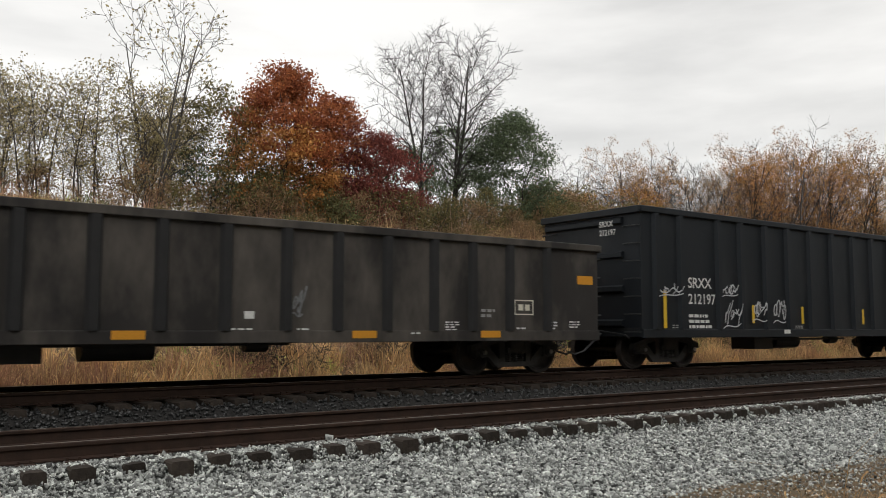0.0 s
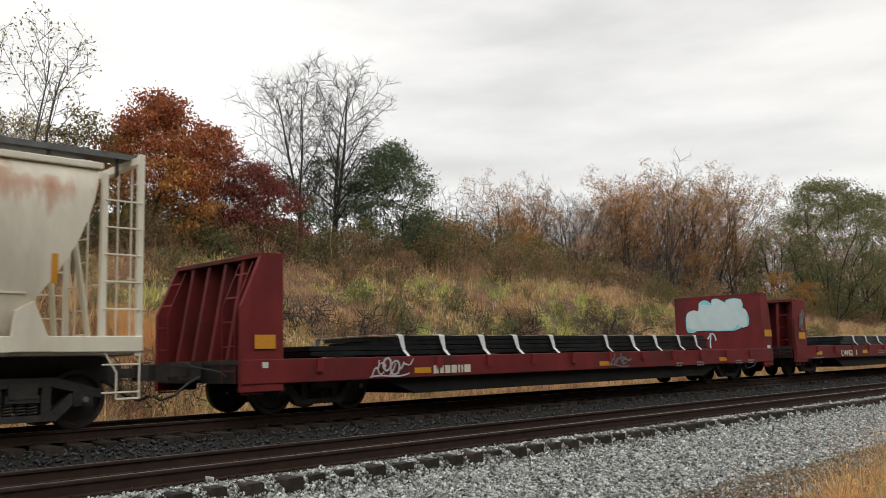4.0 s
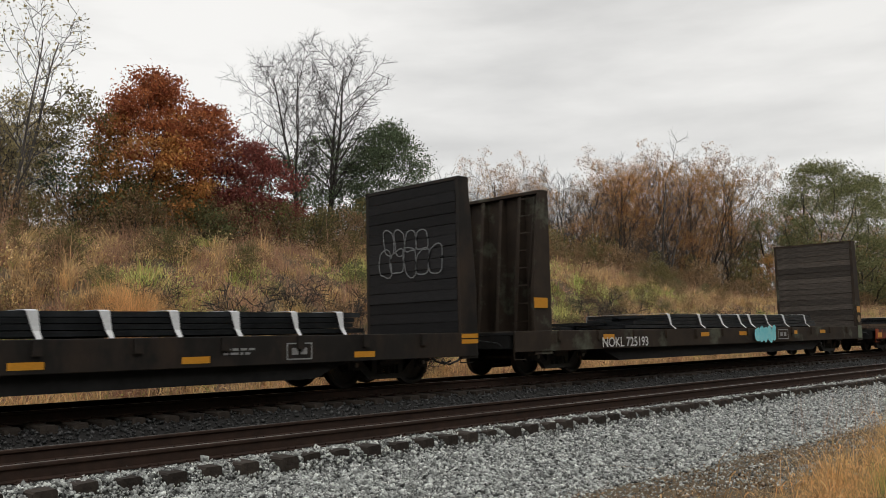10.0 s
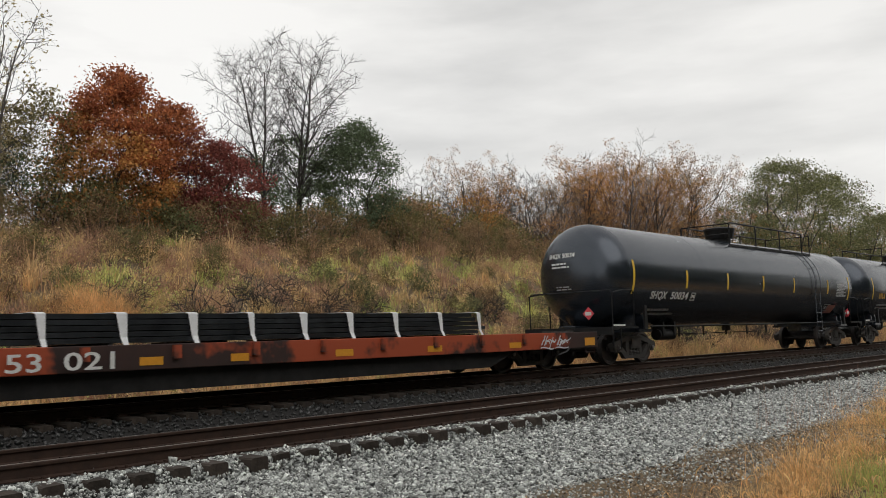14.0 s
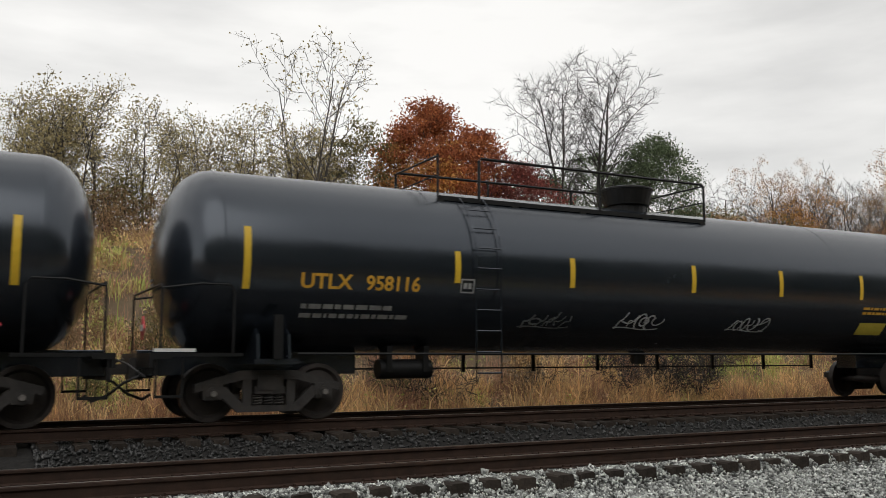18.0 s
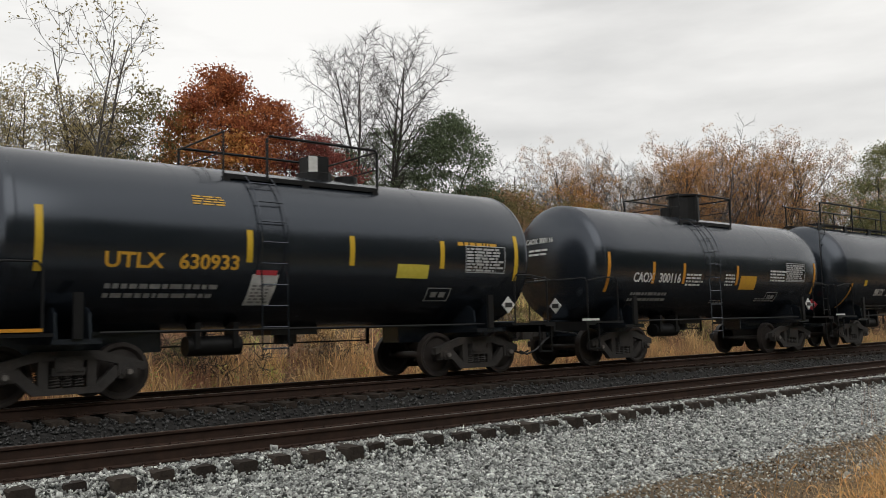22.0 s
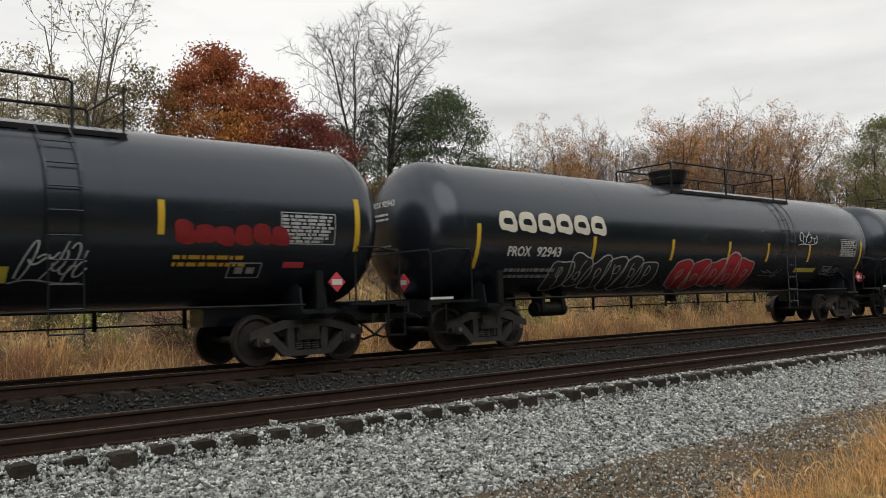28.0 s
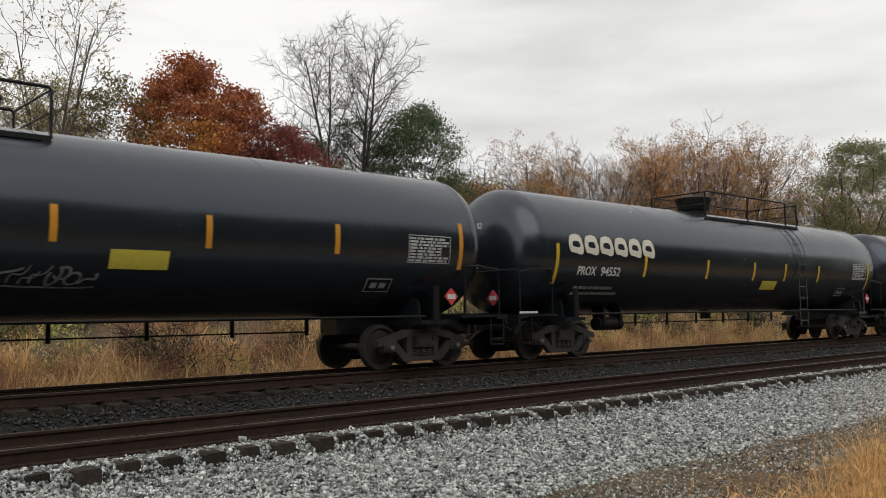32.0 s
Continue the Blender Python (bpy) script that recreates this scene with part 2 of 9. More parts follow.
def rusty_band(m, z0, z1):
    """Rust streaks that run down a painted side from under its roof edge."""
    nt = m.node_tree
    n, link = nt.nodes.new, nt.links.new
    bsdf, co = nt.nodes["Principled BSDF"], nt.nodes["Texture Coordinate"]
    old = [l for l in nt.links if l.to_socket == bsdf.inputs["Base Color"]][0].from_socket
    mp, ns, sep = n("ShaderNodeMapping"), n("ShaderNodeTexNoise"), n("ShaderNodeSeparateXYZ")
    mp.inputs["Scale"].default_value = (1.0, 1.0, 0.22)
    ns.inputs["Scale"].default_value, ns.inputs["Detail"].default_value, ns.inputs["Roughness"].default_value = 1.7, 7, 0.62
    link(co.outputs["Object"], mp.inputs["Vector"])
    link(mp.outputs["Vector"], ns.inputs["Vector"])
    link(co.outputs["Object"], sep.inputs["Vector"])
    up = n("ShaderNodeMapRange")
    up.inputs["From Min"].default_value, up.inputs["From Max"].default_value = z0, z1
    link(sep.outputs["Z"], up.inputs["Value"])
    add = n("ShaderNodeMath")
    add.operation = "MULTIPLY_ADD"
    add.inputs[1].default_value = 0.40
    link(up.outputs["Result"], add.inputs[0])
    link(ns.outputs["Fac"], add.inputs[2])
    low = n("ShaderNodeMapRange")
    low.inputs["From Min"].default_value, low.inputs["From Max"].default_value = z1 - 0.25, z1
    low.inputs["To Min"].default_value, low.inputs["To Max"].default_value = 0.0, -0.28
    link(sep.outputs["Z"], low.inputs["Value"])
    both = n("ShaderNodeMath")
    link(add.outputs["Value"], both.inputs[0])
    link(low.outputs["Result"], both.inputs[1])
    r = ramp(nt, ((0.70, (0, 0, 0)), (0.80, (0.6, 0.6, 0.6)), (0.95, (0.9, 0.9, 0.9))))
    link(both.outputs["Value"], r.inputs["Fac"])
    mx = n("ShaderNodeMix")
    mx.data_type = "RGBA"
    link(r.outputs["Color"], mx.inputs["Factor"])
    link(old, mx.inputs["A"])
    mx.inputs["B"].default_value = (0.46, 0.20, 0.10, 1)
    link(mx.outputs["Result"], bsdf.inputs["Base Color"])
    return m


M_HOPPER = rusty_band(mat("rust_streaked_cream_paint", (0.78, 0.72, 0.58), (0.86, 0.81, 0.68), 1.5, 0.6, bump=0.06, fine=8, stain=(0.48, 0.41, 0.31), stain_scale=0.6, stain_at=(0.45, 0.75), stretch=(1, 1, 0.3)), 2.75, 3.86)
M_GREYSTEEL = mat("grey_galvanised_steel", (0.085, 0.09, 0.092), (0.15, 0.155, 0.155), 6, 0.6, bump=0.1)
M_RED = mat("faded_red_paint", (0.140, 0.017, 0.019), (0.220, 0.028, 0.029), 2, 0.55, bump=0.06, fine=10, stain=(0.085, 0.024, 0.022), stain_scale=0.8, stretch=(1, 1, 0.5), spec=0.3)
M_DARKCAR = mat("dark_grey_brown_paint", (0.012, 0.0105, 0.0095), (0.026, 0.022, 0.019), 2, 0.6, bump=0.1, fine=10, stain=(0.045, 0.030, 0.021), stain_scale=1.0, stretch=(1, 1, 0.5), spec=0.25)
M_BROWNCAR = mat("rusty_brown_paint", (0.024, 0.018, 0.014), (0.052, 0.037, 0.026), 2, 0.7, bump=0.15, fine=12, stain=(0.11, 0.115, 0.085), stain_scale=1.1, stain_at=(0.56, 0.7), spec=0.25)
M_ORANGECAR = mat("rusty_orange_paint", (0.020, 0.012, 0.011), (0.050, 0.020, 0.015), 1.6, 0.65, bump=0.12, fine=12, stain=(0.36, 0.065, 0.022), stain_scale=0.42, stain_at=(0.50, 0.56))
M_WOOD = mat("weathered_grey_planks", (0.10, 0.092, 0.088), (0.19, 0.175, 0.165), 4, 0.85, bump=0.4, fine=20, stretch=(1, 1, 5), objrand=0.35)
M_WOODBLACK = mat("blackened_planks", (0.012, 0.012, 0.013), (0.026, 0.025, 0.026), 4, 0.75, bump=0.4, fine=20, stretch=(1, 1, 5), objrand=0.35, spec=0.2)
M_WOODBROWN = mat("brown_bulkhead_planks", (0.045, 0.039, 0.034), (0.105, 0.090, 0.078), 4, 0.85, bump=0.4, fine=20, stretch=(1, 1, 5), objrand=0.4, spec=0.2)
M_LOAD = mat("dark_steel_bars", (0.012, 0.014, 0.017), (0.035, 0.039, 0.044), 3, 0.4, metal=0.5, bump=0.1, fine=30, objrand=0.4)
M_LOADBROWN = mat("rust_brown_steel_bars", (0.10, 0.07, 0.05), (0.19, 0.14, 0.10), 4, 0.7, metal=0.2, bump=0.15, objrand=0.4)
M_STRAP = mat("white_webbing", (0.68, 0.69, 0.70), (0.82, 0.83, 0.84), 20, 0.8, bump=0.1)
M_ORANGE = mat("orange_reflective_tape", (0.62, 0.27, 0.025), (0.72, 0.33, 0.03), 30, 0.4, bump=0.02)
M_YELLOW = mat("yellow_reflective_tape", (0.66, 0.43, 0.03), (0.76, 0.50, 0.04), 30, 0.4, bump=0.02)
M_WHITE = mat("white_stencil_paint", (0.62, 0.62, 0.60), (0.78, 0.78, 0.76), 12, 0.7, bump=0.02)
M_GREYBAR = mat("faint_grey_stencil", (0.24, 0.24, 0.24), (0.38, 0.38, 0.37), 14, 0.7, bump=0.02)
M_PANEL = mat("pale_stencil_print", (0.36, 0.37, 0.37), (0.50, 0.51, 0.51), 14, 0.7, bump=0.02)
M_DARKBAR = mat("black_stencil_paint", (0.015, 0.015, 0.015), (0.04, 0.04, 0.04), 14, 0.7, bump=0.02)
M_GOLD = mat("yellow_stencil_paint", (0.62, 0.33, 0.03), (0.72, 0.40, 0.04), 10, 0.65, bump=0.02)
M_CREAMSIGN = mat("cream_sign_paint", (0.70, 0.66, 0.55), (0.80, 0.76, 0.65), 6, 0.6, bump=0.02)
M_PLACRED = mat("red_placard", (0.62, 0.05, 0.07), (0.70, 0.08, 0.10), 20, 0.5, bump=0)
M_LABELYELLOW = mat("yellow_label", (0.66, 0.55, 0.06), (0.76, 0.64, 0.10), 12, 0.6, bump=0)
M_BOX = tinted(mat("dark_navy_boxcar_paint", (0.0105, 0.0138, 0.0192), (0.0160, 0.0198, 0.0262), 1.5, 0.32, bump=0.05, fine=8, stain=(0.028, 0.032, 0.037), stain_scale=1.0, stain_at=(0.56, 0.8), spec=0.9))
# paler paint for ribs: wear, with their bright sky highlights put into the colour
M_BOXWORN_LIT = mat("worn_highlit_navy_paint", (0.035, 0.038, 0.043), (0.16, 0.165, 0.175), 5, 0.6, bump=0.05, stretch=(0.6, 3, 3))
M_SPRAY_WHITE = mat("white_spray_paint", (0.42, 0.44, 0.46), (0.66, 0.67, 0.68), 9, 0.7, bump=0)
M_SPRAY_GREY = mat("thin_grey_spray_paint", (0.12, 0.125, 0.13), (0.26, 0.27, 0.28), 9, 0.7, bump=0)
M_SPRAY_BLUE = mat("light_blue_spray_paint", (0.30, 0.60, 0.86), (0.46, 0.74, 0.92), 4, 0.6, bump=0)
M_SPRAY_TURQ = mat("turquoise_spray_paint", (0.20, 0.74, 0.82), (0.42, 0.86, 0.90), 4, 0.6, bump=0)
M_SPRAY_PINK = mat("crimson_spray_paint", (0.58, 0.06, 0.14), (0.68, 0.11, 0.20), 4, 0.6, bump=0)
M_SPRAY_RED = mat("red_spray_paint", (0.52, 0.02, 0.035), (0.62, 0.05, 0.06), 4, 0.6, bump=0)
M_SPRAY_DKRED = mat("thin_dark_red_spray_paint", (0.22, 0.012, 0.016), (0.34, 0.02, 0.025), 4, 0.6, bump=0)
M_SPRAY_BROWN = mat("brown_spray_paint", (0.16, 0.095, 0.06), (0.25, 0.16, 0.10), 4, 0.6, bump=0)
M_SPRAY_LIME = mat("lime_spray_paint", (0.42, 0.50, 0.12), (0.55, 0.60, 0.22), 4, 0.6, bump=0)
M_SPRAY_TEAL = mat("faded_teal_spray_paint", (0.012, 0.06, 0.06), (0.02, 0.11, 0.10), 4, 0.6, bump=0)
M_SPRAY_PALE = mat("pale_blue_spray_paint", (0.60, 0.78, 0.80), (0.72, 0.86, 0.88), 4, 0.7, bump=0)
M_SPRAY_TEALBRIGHT = mat("bright_teal_spray_paint", (0.10, 0.62, 0.68), (0.22, 0.78, 0.80), 4, 0.6, bump=0)
M_SPRAY_PALEGREEN = mat("pale_green_spray_paint", (0.36, 0.58, 0.42), (0.50, 0.66, 0.50), 4, 0.6, bump=0)
M_SPRAY_MAUVE = mat("mauve_spray_paint", (0.26, 0.12, 0.15), (0.36, 0.18, 0.20), 4, 0.6, bump=0)
M_SPRAY_CREAM = mat("pale_orange_spray_paint", (0.62, 0.36, 0.14), (0.72, 0.48, 0.24), 4, 0.6, bump=0)
M_SPRAY_BLACK = mat("black_spray_paint", (0.02, 0.02, 0.02), (0.05, 0.05, 0.05), 9, 0.7, bump=0)
M_PATCH = mat("primer_patch", (0.022, 0.022, 0.024), (0.032, 0.032, 0.034), 5, 0.7, bump=0)
M_GREYBARK = mat("grey_bark", (0.058, 0.051, 0.046), (0.115, 0.103, 0.093), 5, 0.9, bump=0.4, fine=20)
M_DARKBARK = mat("dark_bark", (0.026, 0.022, 0.020), (0.060, 0.051, 0.045), 5, 0.9, bump=0.4, fine=20)
M_GRASS = patches("tan_bank_grass", [(0.339, 0.232, 0.136), (0.588, 0.418, 0.215), (0.927, 0.701, 0.350), (0.655, 0.497, 0.249), (0.452, 0.294, 0.175)], 0.5, island=0.35, through_light=0.3)
M_GREENGRASS = patches("green_bank_grass", [(0.226, 0.282, 0.090), (0.418, 0.497, 0.147), (0.678, 0.689, 0.237), (0.836, 0.746, 0.339), (0.384, 0.452, 0.136)], 0.6, island=0.3, through_light=0.3)
M_STRAW = patches("golden_straw", [(0.88, 0.62, 0.31), (0.94, 0.74, 0.42), (0.52, 0.32, 0.17), (0.92, 0.67, 0.35), (0.40, 0.23, 0.14)], 0.9, island=0.35, through_light=0.45)
M_RUSTGRASS = patches("rust_orange_grass", [(0.72, 0.40, 0.16), (0.92, 0.61, 0.29), (0.94, 0.67, 0.35), (0.48, 0.25, 0.11), (0.84, 0.48, 0.19)], 2.6, island=0.45, through_light=0.45)
M_LITTER = patches("brown_leaf_litter", [(0.30, 0.20, 0.125), (0.44, 0.32, 0.20), (0.22, 0.145, 0.095), (0.52, 0.38, 0.24)], 1.5, island=0.6)
M_WEED = patches("dead_brown_weeds", [(0.540, 0.293, 0.196), (0.345, 0.196, 0.138), (0.667, 0.448, 0.287), (0.517, 0.236, 0.172)], 1.2, island=0.3, through_light=0.2)

# ---- mesh tools ----
class Shape:
    """Gathers corners and faces for one mesh."""

    def __init__(self):
        self.v, self.f = [], []

    def add(self, verts, faces):
        k = len(self.v)
        self.v += [tuple(p) for p in verts]
        self.f += [tuple(i + k for i in q) for q in faces]
        return self

    def box(self, x0, x1, y0, y1, z0, z1):
        return self.add([(x, y, z) for z in (z0, z1) for x, y in ((x0, y0), (x1, y0), (x1, y1), (x0, y1))],
                        [(3, 2, 1, 0), (4, 5, 6, 7), (0, 1, 5, 4), (1, 2, 6, 5), (2, 3, 7, 6), (3, 0, 4, 7)])

    def prism(self, poly, axis, a, b):
        """A polygon drawn out along an axis; poly in the other two axes, in order."""
        def at(p, d):
            return {"x": (d, p[0], p[1]), "y": (p[0], d, p[1]), "z": (p[0], p[1], d)}[axis]
        n = len(poly)
        return self.add([at(p, a) for p in poly] + [at(p, b) for p in poly],
                        [tuple(range(n))[::-1], tuple(range(n, 2 * n))] + [(i, (i + 1) % n, n + (i + 1) % n, n + i) for i in range(n)])

    def cyl(self, axis, c, r, a, b, n=16, r2=None):
        """A round bar along an axis from a to b; c is its middle in the other two axes."""
        r2 = r if r2 is None else r2
        ring = [(math.cos(2 * math.pi * i / n), math.sin(2 * math.pi * i / n)) for i in range(n)]
        def at(p, rr, d):
            u, w = c[0] + rr * p[0], c[1] + rr * p[1]
            return {"x": (d, u, w), "y": (u, d, w), "z": (u, w, d)}[axis]
        return self.add([at(p, r, a) for p in ring] + [at(p, r2, b) for p in ring],
                        [tuple(range(n))[::-1], tuple(range(n, 2 * n))] + [(i, (i + 1) % n, n + (i + 1) % n, n + i) for i in range(n)])

    def tube(self, pts, r, n=6, taper=None):
        """A pipe through points."""
        pts = [Vector(p) for p in pts]
        rings = []
        for i, p in enumerate(pts):
            d = (pts[min(i + 1, len(pts) - 1)] - pts[max(i - 1, 0)]).normalized()
            s = d.cross((0, 0, 1)) if abs(d.z) < 0.95 else d.cross((1, 0, 0))
            s.normalize()
            u = s.cross(d)
            rr = r if taper is None else r + (taper - r) * i / (len(pts) - 1)
            rings.append([p + rr * (math.cos(2 * math.pi * k / n) * s + math.sin(2 * math.pi * k / n) * u) for k in range(n)])
        faces = [tuple(range(n)), tuple(range((len(pts) - 1) * n, len(pts) * n))[::-1]]
        for i in range(len(pts) - 1):
            faces += [(i * n + k, (i + 1) * n + k, (i + 1) * n + (k + 1) % n, i * n + (k + 1) % n) for k in range(n)]
        return self.add([p for q in rings for p in q], faces)

    def lathe(self, profile, cz, n=56):
        """Turns a line of (x, radius) round the length at height cz."""
        k = len(profile)
        verts = [(x, -r * math.cos(2 * math.pi * j / n), cz + r * math.sin(2 * math.pi * j / n)) for x, r in profile for j in range(n)]
        faces = [(i * n + j, i * n + (j + 1) % n, (i + 1) * n + (j + 1) % n, (i + 1) * n + j) for i in range(k - 1) for j in range(n)]
        return self.add(verts, faces + [tuple(range(n))[::-1], tuple(range((k - 1) * n, k * n))])


def mesh_of(name, shape, smooth=False):
    me = bpy.data.meshes.new(name)
    me.from_pydata(shape.v, [], shape.f)
    if smooth:
        me.polygons.foreach_set("use_smooth", [True] * len(me.polygons))
        me.set_sharp_from_angle(angle=radians(40))
    me.update()
    return me


def part(name, shape, material, parent=None, label="", smooth=False, bevel=0.0):
    """Links a shape as one mesh object under a thing or a part."""
    me = shape if isinstance(shape, bpy.types.Mesh) else mesh_of(name, shape, smooth)
    if not me.materials:
        me.materials.append(material)
    ob = new(name, me)
    ob.parent = parent
    if label:
        ob["label"] = label
    if bevel:
        b = ob.modifiers.new("bevel", "BEVEL")
        b.width, b.segments, b.limit_method = bevel, 2, "ANGLE"
    return ob


def quick_mesh(name, verts, faces, material):
    """One mesh from arrays: corners (n, 3) and faces (m, 3 or 4)."""
    me = bpy.data.meshes.new(name)
    verts, faces = np.asarray(verts, np.float32), np.asarray(faces, np.int32)
    k = faces.shape[1]
    me.vertices.add(len(verts))
    me.vertices.foreach_set("co", verts.ravel())
    me.loops.add(faces.size)
    me.loops.foreach_set("vertex_index", faces.ravel())
    me.polygons.add(len(faces))
    me.polygons.foreach_set("loop_start", np.arange(0, faces.size, k, dtype=np.int32))
    me.update(calc_edges=True)
    me.materials.append(material)
    return me


def thing(name, label, category, group="", m=None, kind=""):
    ob = tagged(new(name), label, category, group, kind)
    ob.empty_display_size = 0.3
    if m is not None:
        ob.matrix_world = m
    return ob


GLYPHS = {}


def glyphs(body, bold=0.012):
    """The outline of a word as corners and faces, one unit high."""
    if (body, bold) not in GLYPHS:
        cu = bpy.data.curves.new("word", "FONT")
        cu.body, cu.size, cu.offset, cu.resolution_u = body, 1.0, bold, 3
        ob = bpy.data.objects.new("word", cu)
        me = bpy.data.meshes.new_from_object(ob)
        co = [(v.co.x, v.co.y) for v in me.vertices]
        fs = [tuple(p.vertices) for p in me.polygons]
        bpy.data.objects.remove(ob)
        bpy.data.meshes.remove(me)
        GLYPHS[(body, bold)] = (co, fs)
    return GLYPHS[(body, bold)]


# A surface is a function of (u along, v up) that gives a place on a car's side, just proud of it.
def flat_side(y, x0=0.0, z0=0.0):
    return lambda u, v: (x0 + u, y, z0 + v)


def round_side(r, cz, x0=0.0, z0=0.0, proud=0.006):
    """The near side of a tank; z0 is the height at which v is 0."""
    a0 = math.asin(max(-1, min(1, (z0 - cz) / r)))
    return lambda u, v: (x0 + u, -(r + proud) * math.cos(a0 + v / r), cz + (r + proud) * math.sin(a0 + v / r))


def lettering(parent, text, surf, height, material, width=None, name="lettering", label="", bold=0.012):
    co, fs = glyphs(text, bold)
    xs, ys = [c[0] for c in co], [c[1] for c in co]
    k = height / 0.7
    w = (max(xs) - min(xs)) * k
    sx = k if width is None else k * width / w
    s = Shape().add([surf((c[0] - min(xs)) * sx, c[1] * k) for c in co], fs)
    return part(name, s, material, parent, label)


def patch(shape, surf, u0, u1, v0, v1, lean=0.0, n=4):
    """A painted or taped rectangle that lies on a surface."""
    verts = []
    for i in range(n + 1):
        v = v0 + (v1 - v0) * i / n
        d = lean * (v - v0)
        verts += [surf(u0 + d, v), surf(u1 + d, v)]
    shape.add(verts, [(2 * i, 2 * i + 1, 2 * i + 3, 2 * i + 2) for i in range(n)])
    return shape


def bars(parent, surf, rows, width, height, material, seed=0, name="small_print", gap=0.45):
    """Lines of unreadable print as broken bars."""
    rnd, s = random.Random(seed), Shape()
    pitch = height / rows
    for i in range(rows):
        u = 0.0
        v = height - pitch * (i + 1)
        end = width * rnd.uniform(0.7, 1.0)
        while u < end:
            w = rnd.uniform(0.05, 0.22) * (1 if width > 0.5 else 0.6)
            patch(s, surf, u, min(u + w, width), v, v + pitch * (1 - gap), n=1)
            u += w + 0.035
    return part(name, s, material, parent)


def ribbon(shape, surf, pts, w):
    """A sprayed stroke through (u, v) points."""
    n = len(pts)
    verts = []
    for i, (u, v) in enumerate(pts):
        du, dv = pts[min(i + 1, n - 1)][0] - pts[max(i - 1, 0)][0], pts[min(i + 1, n - 1)][1] - pts[max(i - 1, 0)][1]
        d = math.hypot(du, dv) or 1
        a, b = -dv / d * w / 2, du / d * w / 2
        verts += [surf(u + a, v + b), surf(u - a, v - b)]
    shape.add(verts, [(2 * i, 2 * i + 1, 2 * i + 3, 2 * i + 2) for i in range(n - 1)])


def bezier(p0, p1, p2, p3, n=8):
    out = []
    for i in range(n + 1):
        t = i / n
        a, b, c, d = (1 - t) ** 3, 3 * t * (1 - t) ** 2, 3 * t * t * (1 - t), t ** 3
        out.append((a * p0[0] + b * p1[0] + c * p2[0] + d * p3[0], a * p0[1] + b * p1[1] + c * p2[1] + d * p3[1]))
    return out


def tag_scrawl(parent, surf, width, height, material, seed, strokes=9, w=0.035, label="sprayed scrawl"):
    """A hand-sprayed tag of crossing loops, slashes and a swoosh that spells nothing."""
    rnd, s = random.Random(seed), Shape()
    slant = rnd.uniform(0.1, 0.35)
    lean_to = lambda u, v: surf(u + slant * (v - 0.5 * height), v)
    for i in range(strokes):
        u, r = width * (i + rnd.uniform(0.2, 0.8)) / strokes, 1.25 * width / strokes
        lo, hi, t = height * rnd.uniform(0.02, 0.3), height * rnd.uniform(0.62, 1.0), w * rnd.uniform(0.65, 1.15)
        k = rnd.random()
        if k < 0.45:
            a = rnd.uniform(0, 6.3)
            turn = rnd.uniform(4.0, 7.5) * rnd.choice((-1, 1))
            rx, ry = r * rnd.uniform(0.45, 0.9), 0.5 * (hi - lo) * rnd.uniform(0.6, 1.0)
            pts = [(u + rx * (1 - 0.3 * q / 13) * math.cos(a + turn * q / 13), (lo + hi) / 2 + ry * math.sin(a + turn * q / 13)) for q in range(14)]
            ribbon(s, lean_to, pts, t)
        elif k < 0.8:
            ribbon(s, lean_to, bezier((u - 0.4 * r, lo), (u + rnd.uniform(-1, 1) * r, hi * 1.1), (u + rnd.uniform(-1, 1) * r, lo * 0.4), (u + 0.5 * r, hi), 12), t)
        else:
            ribbon(s, lean_to, bezier((u - 0.9 * r, height * rnd.uniform(0.3, 0.7)), (u, height * rnd.uniform(0.3, 0.9)), (u + 0.3 * r, height * rnd.uniform(0.1, 0.6)), (u + r, height * rnd.uniform(0.4, 0.9)), 8), t)
    ribbon(s, lean_to, bezier((-0.06 * width, rnd.uniform(-0.05, 0.15) * height), (0.3 * width, 0.25 * height), (0.6 * width, -0.12 * height), (1.05 * width, rnd.uniform(0, 0.25) * height), 12), w * 0.8)
    return part("graffiti_tag", s, material, parent, label)


def blob(u, v, w, h, rnd, n=26):
    """The outline of one fat bubble form."""
    a1, a2, f1, f2 = rnd.uniform(0.05, 0.14), rnd.uniform(0.03, 0.09), rnd.uniform(0, 6.3), rnd.uniform(0, 6.3)
    out = []
    for i in range(n):
        t = 2 * math.pi * i / n
        sq = 1 / max(abs(math.cos(t)), abs(math.sin(t))) ** 0.55
        k = sq * (0.86 + a1 * math.sin(2 * t + f1) + a2 * math.sin(3 * t + f2))
        out.append((u + 0.5 * w * k * math.cos(t), v + 0.5 * h * k * math.sin(t)))
    return out


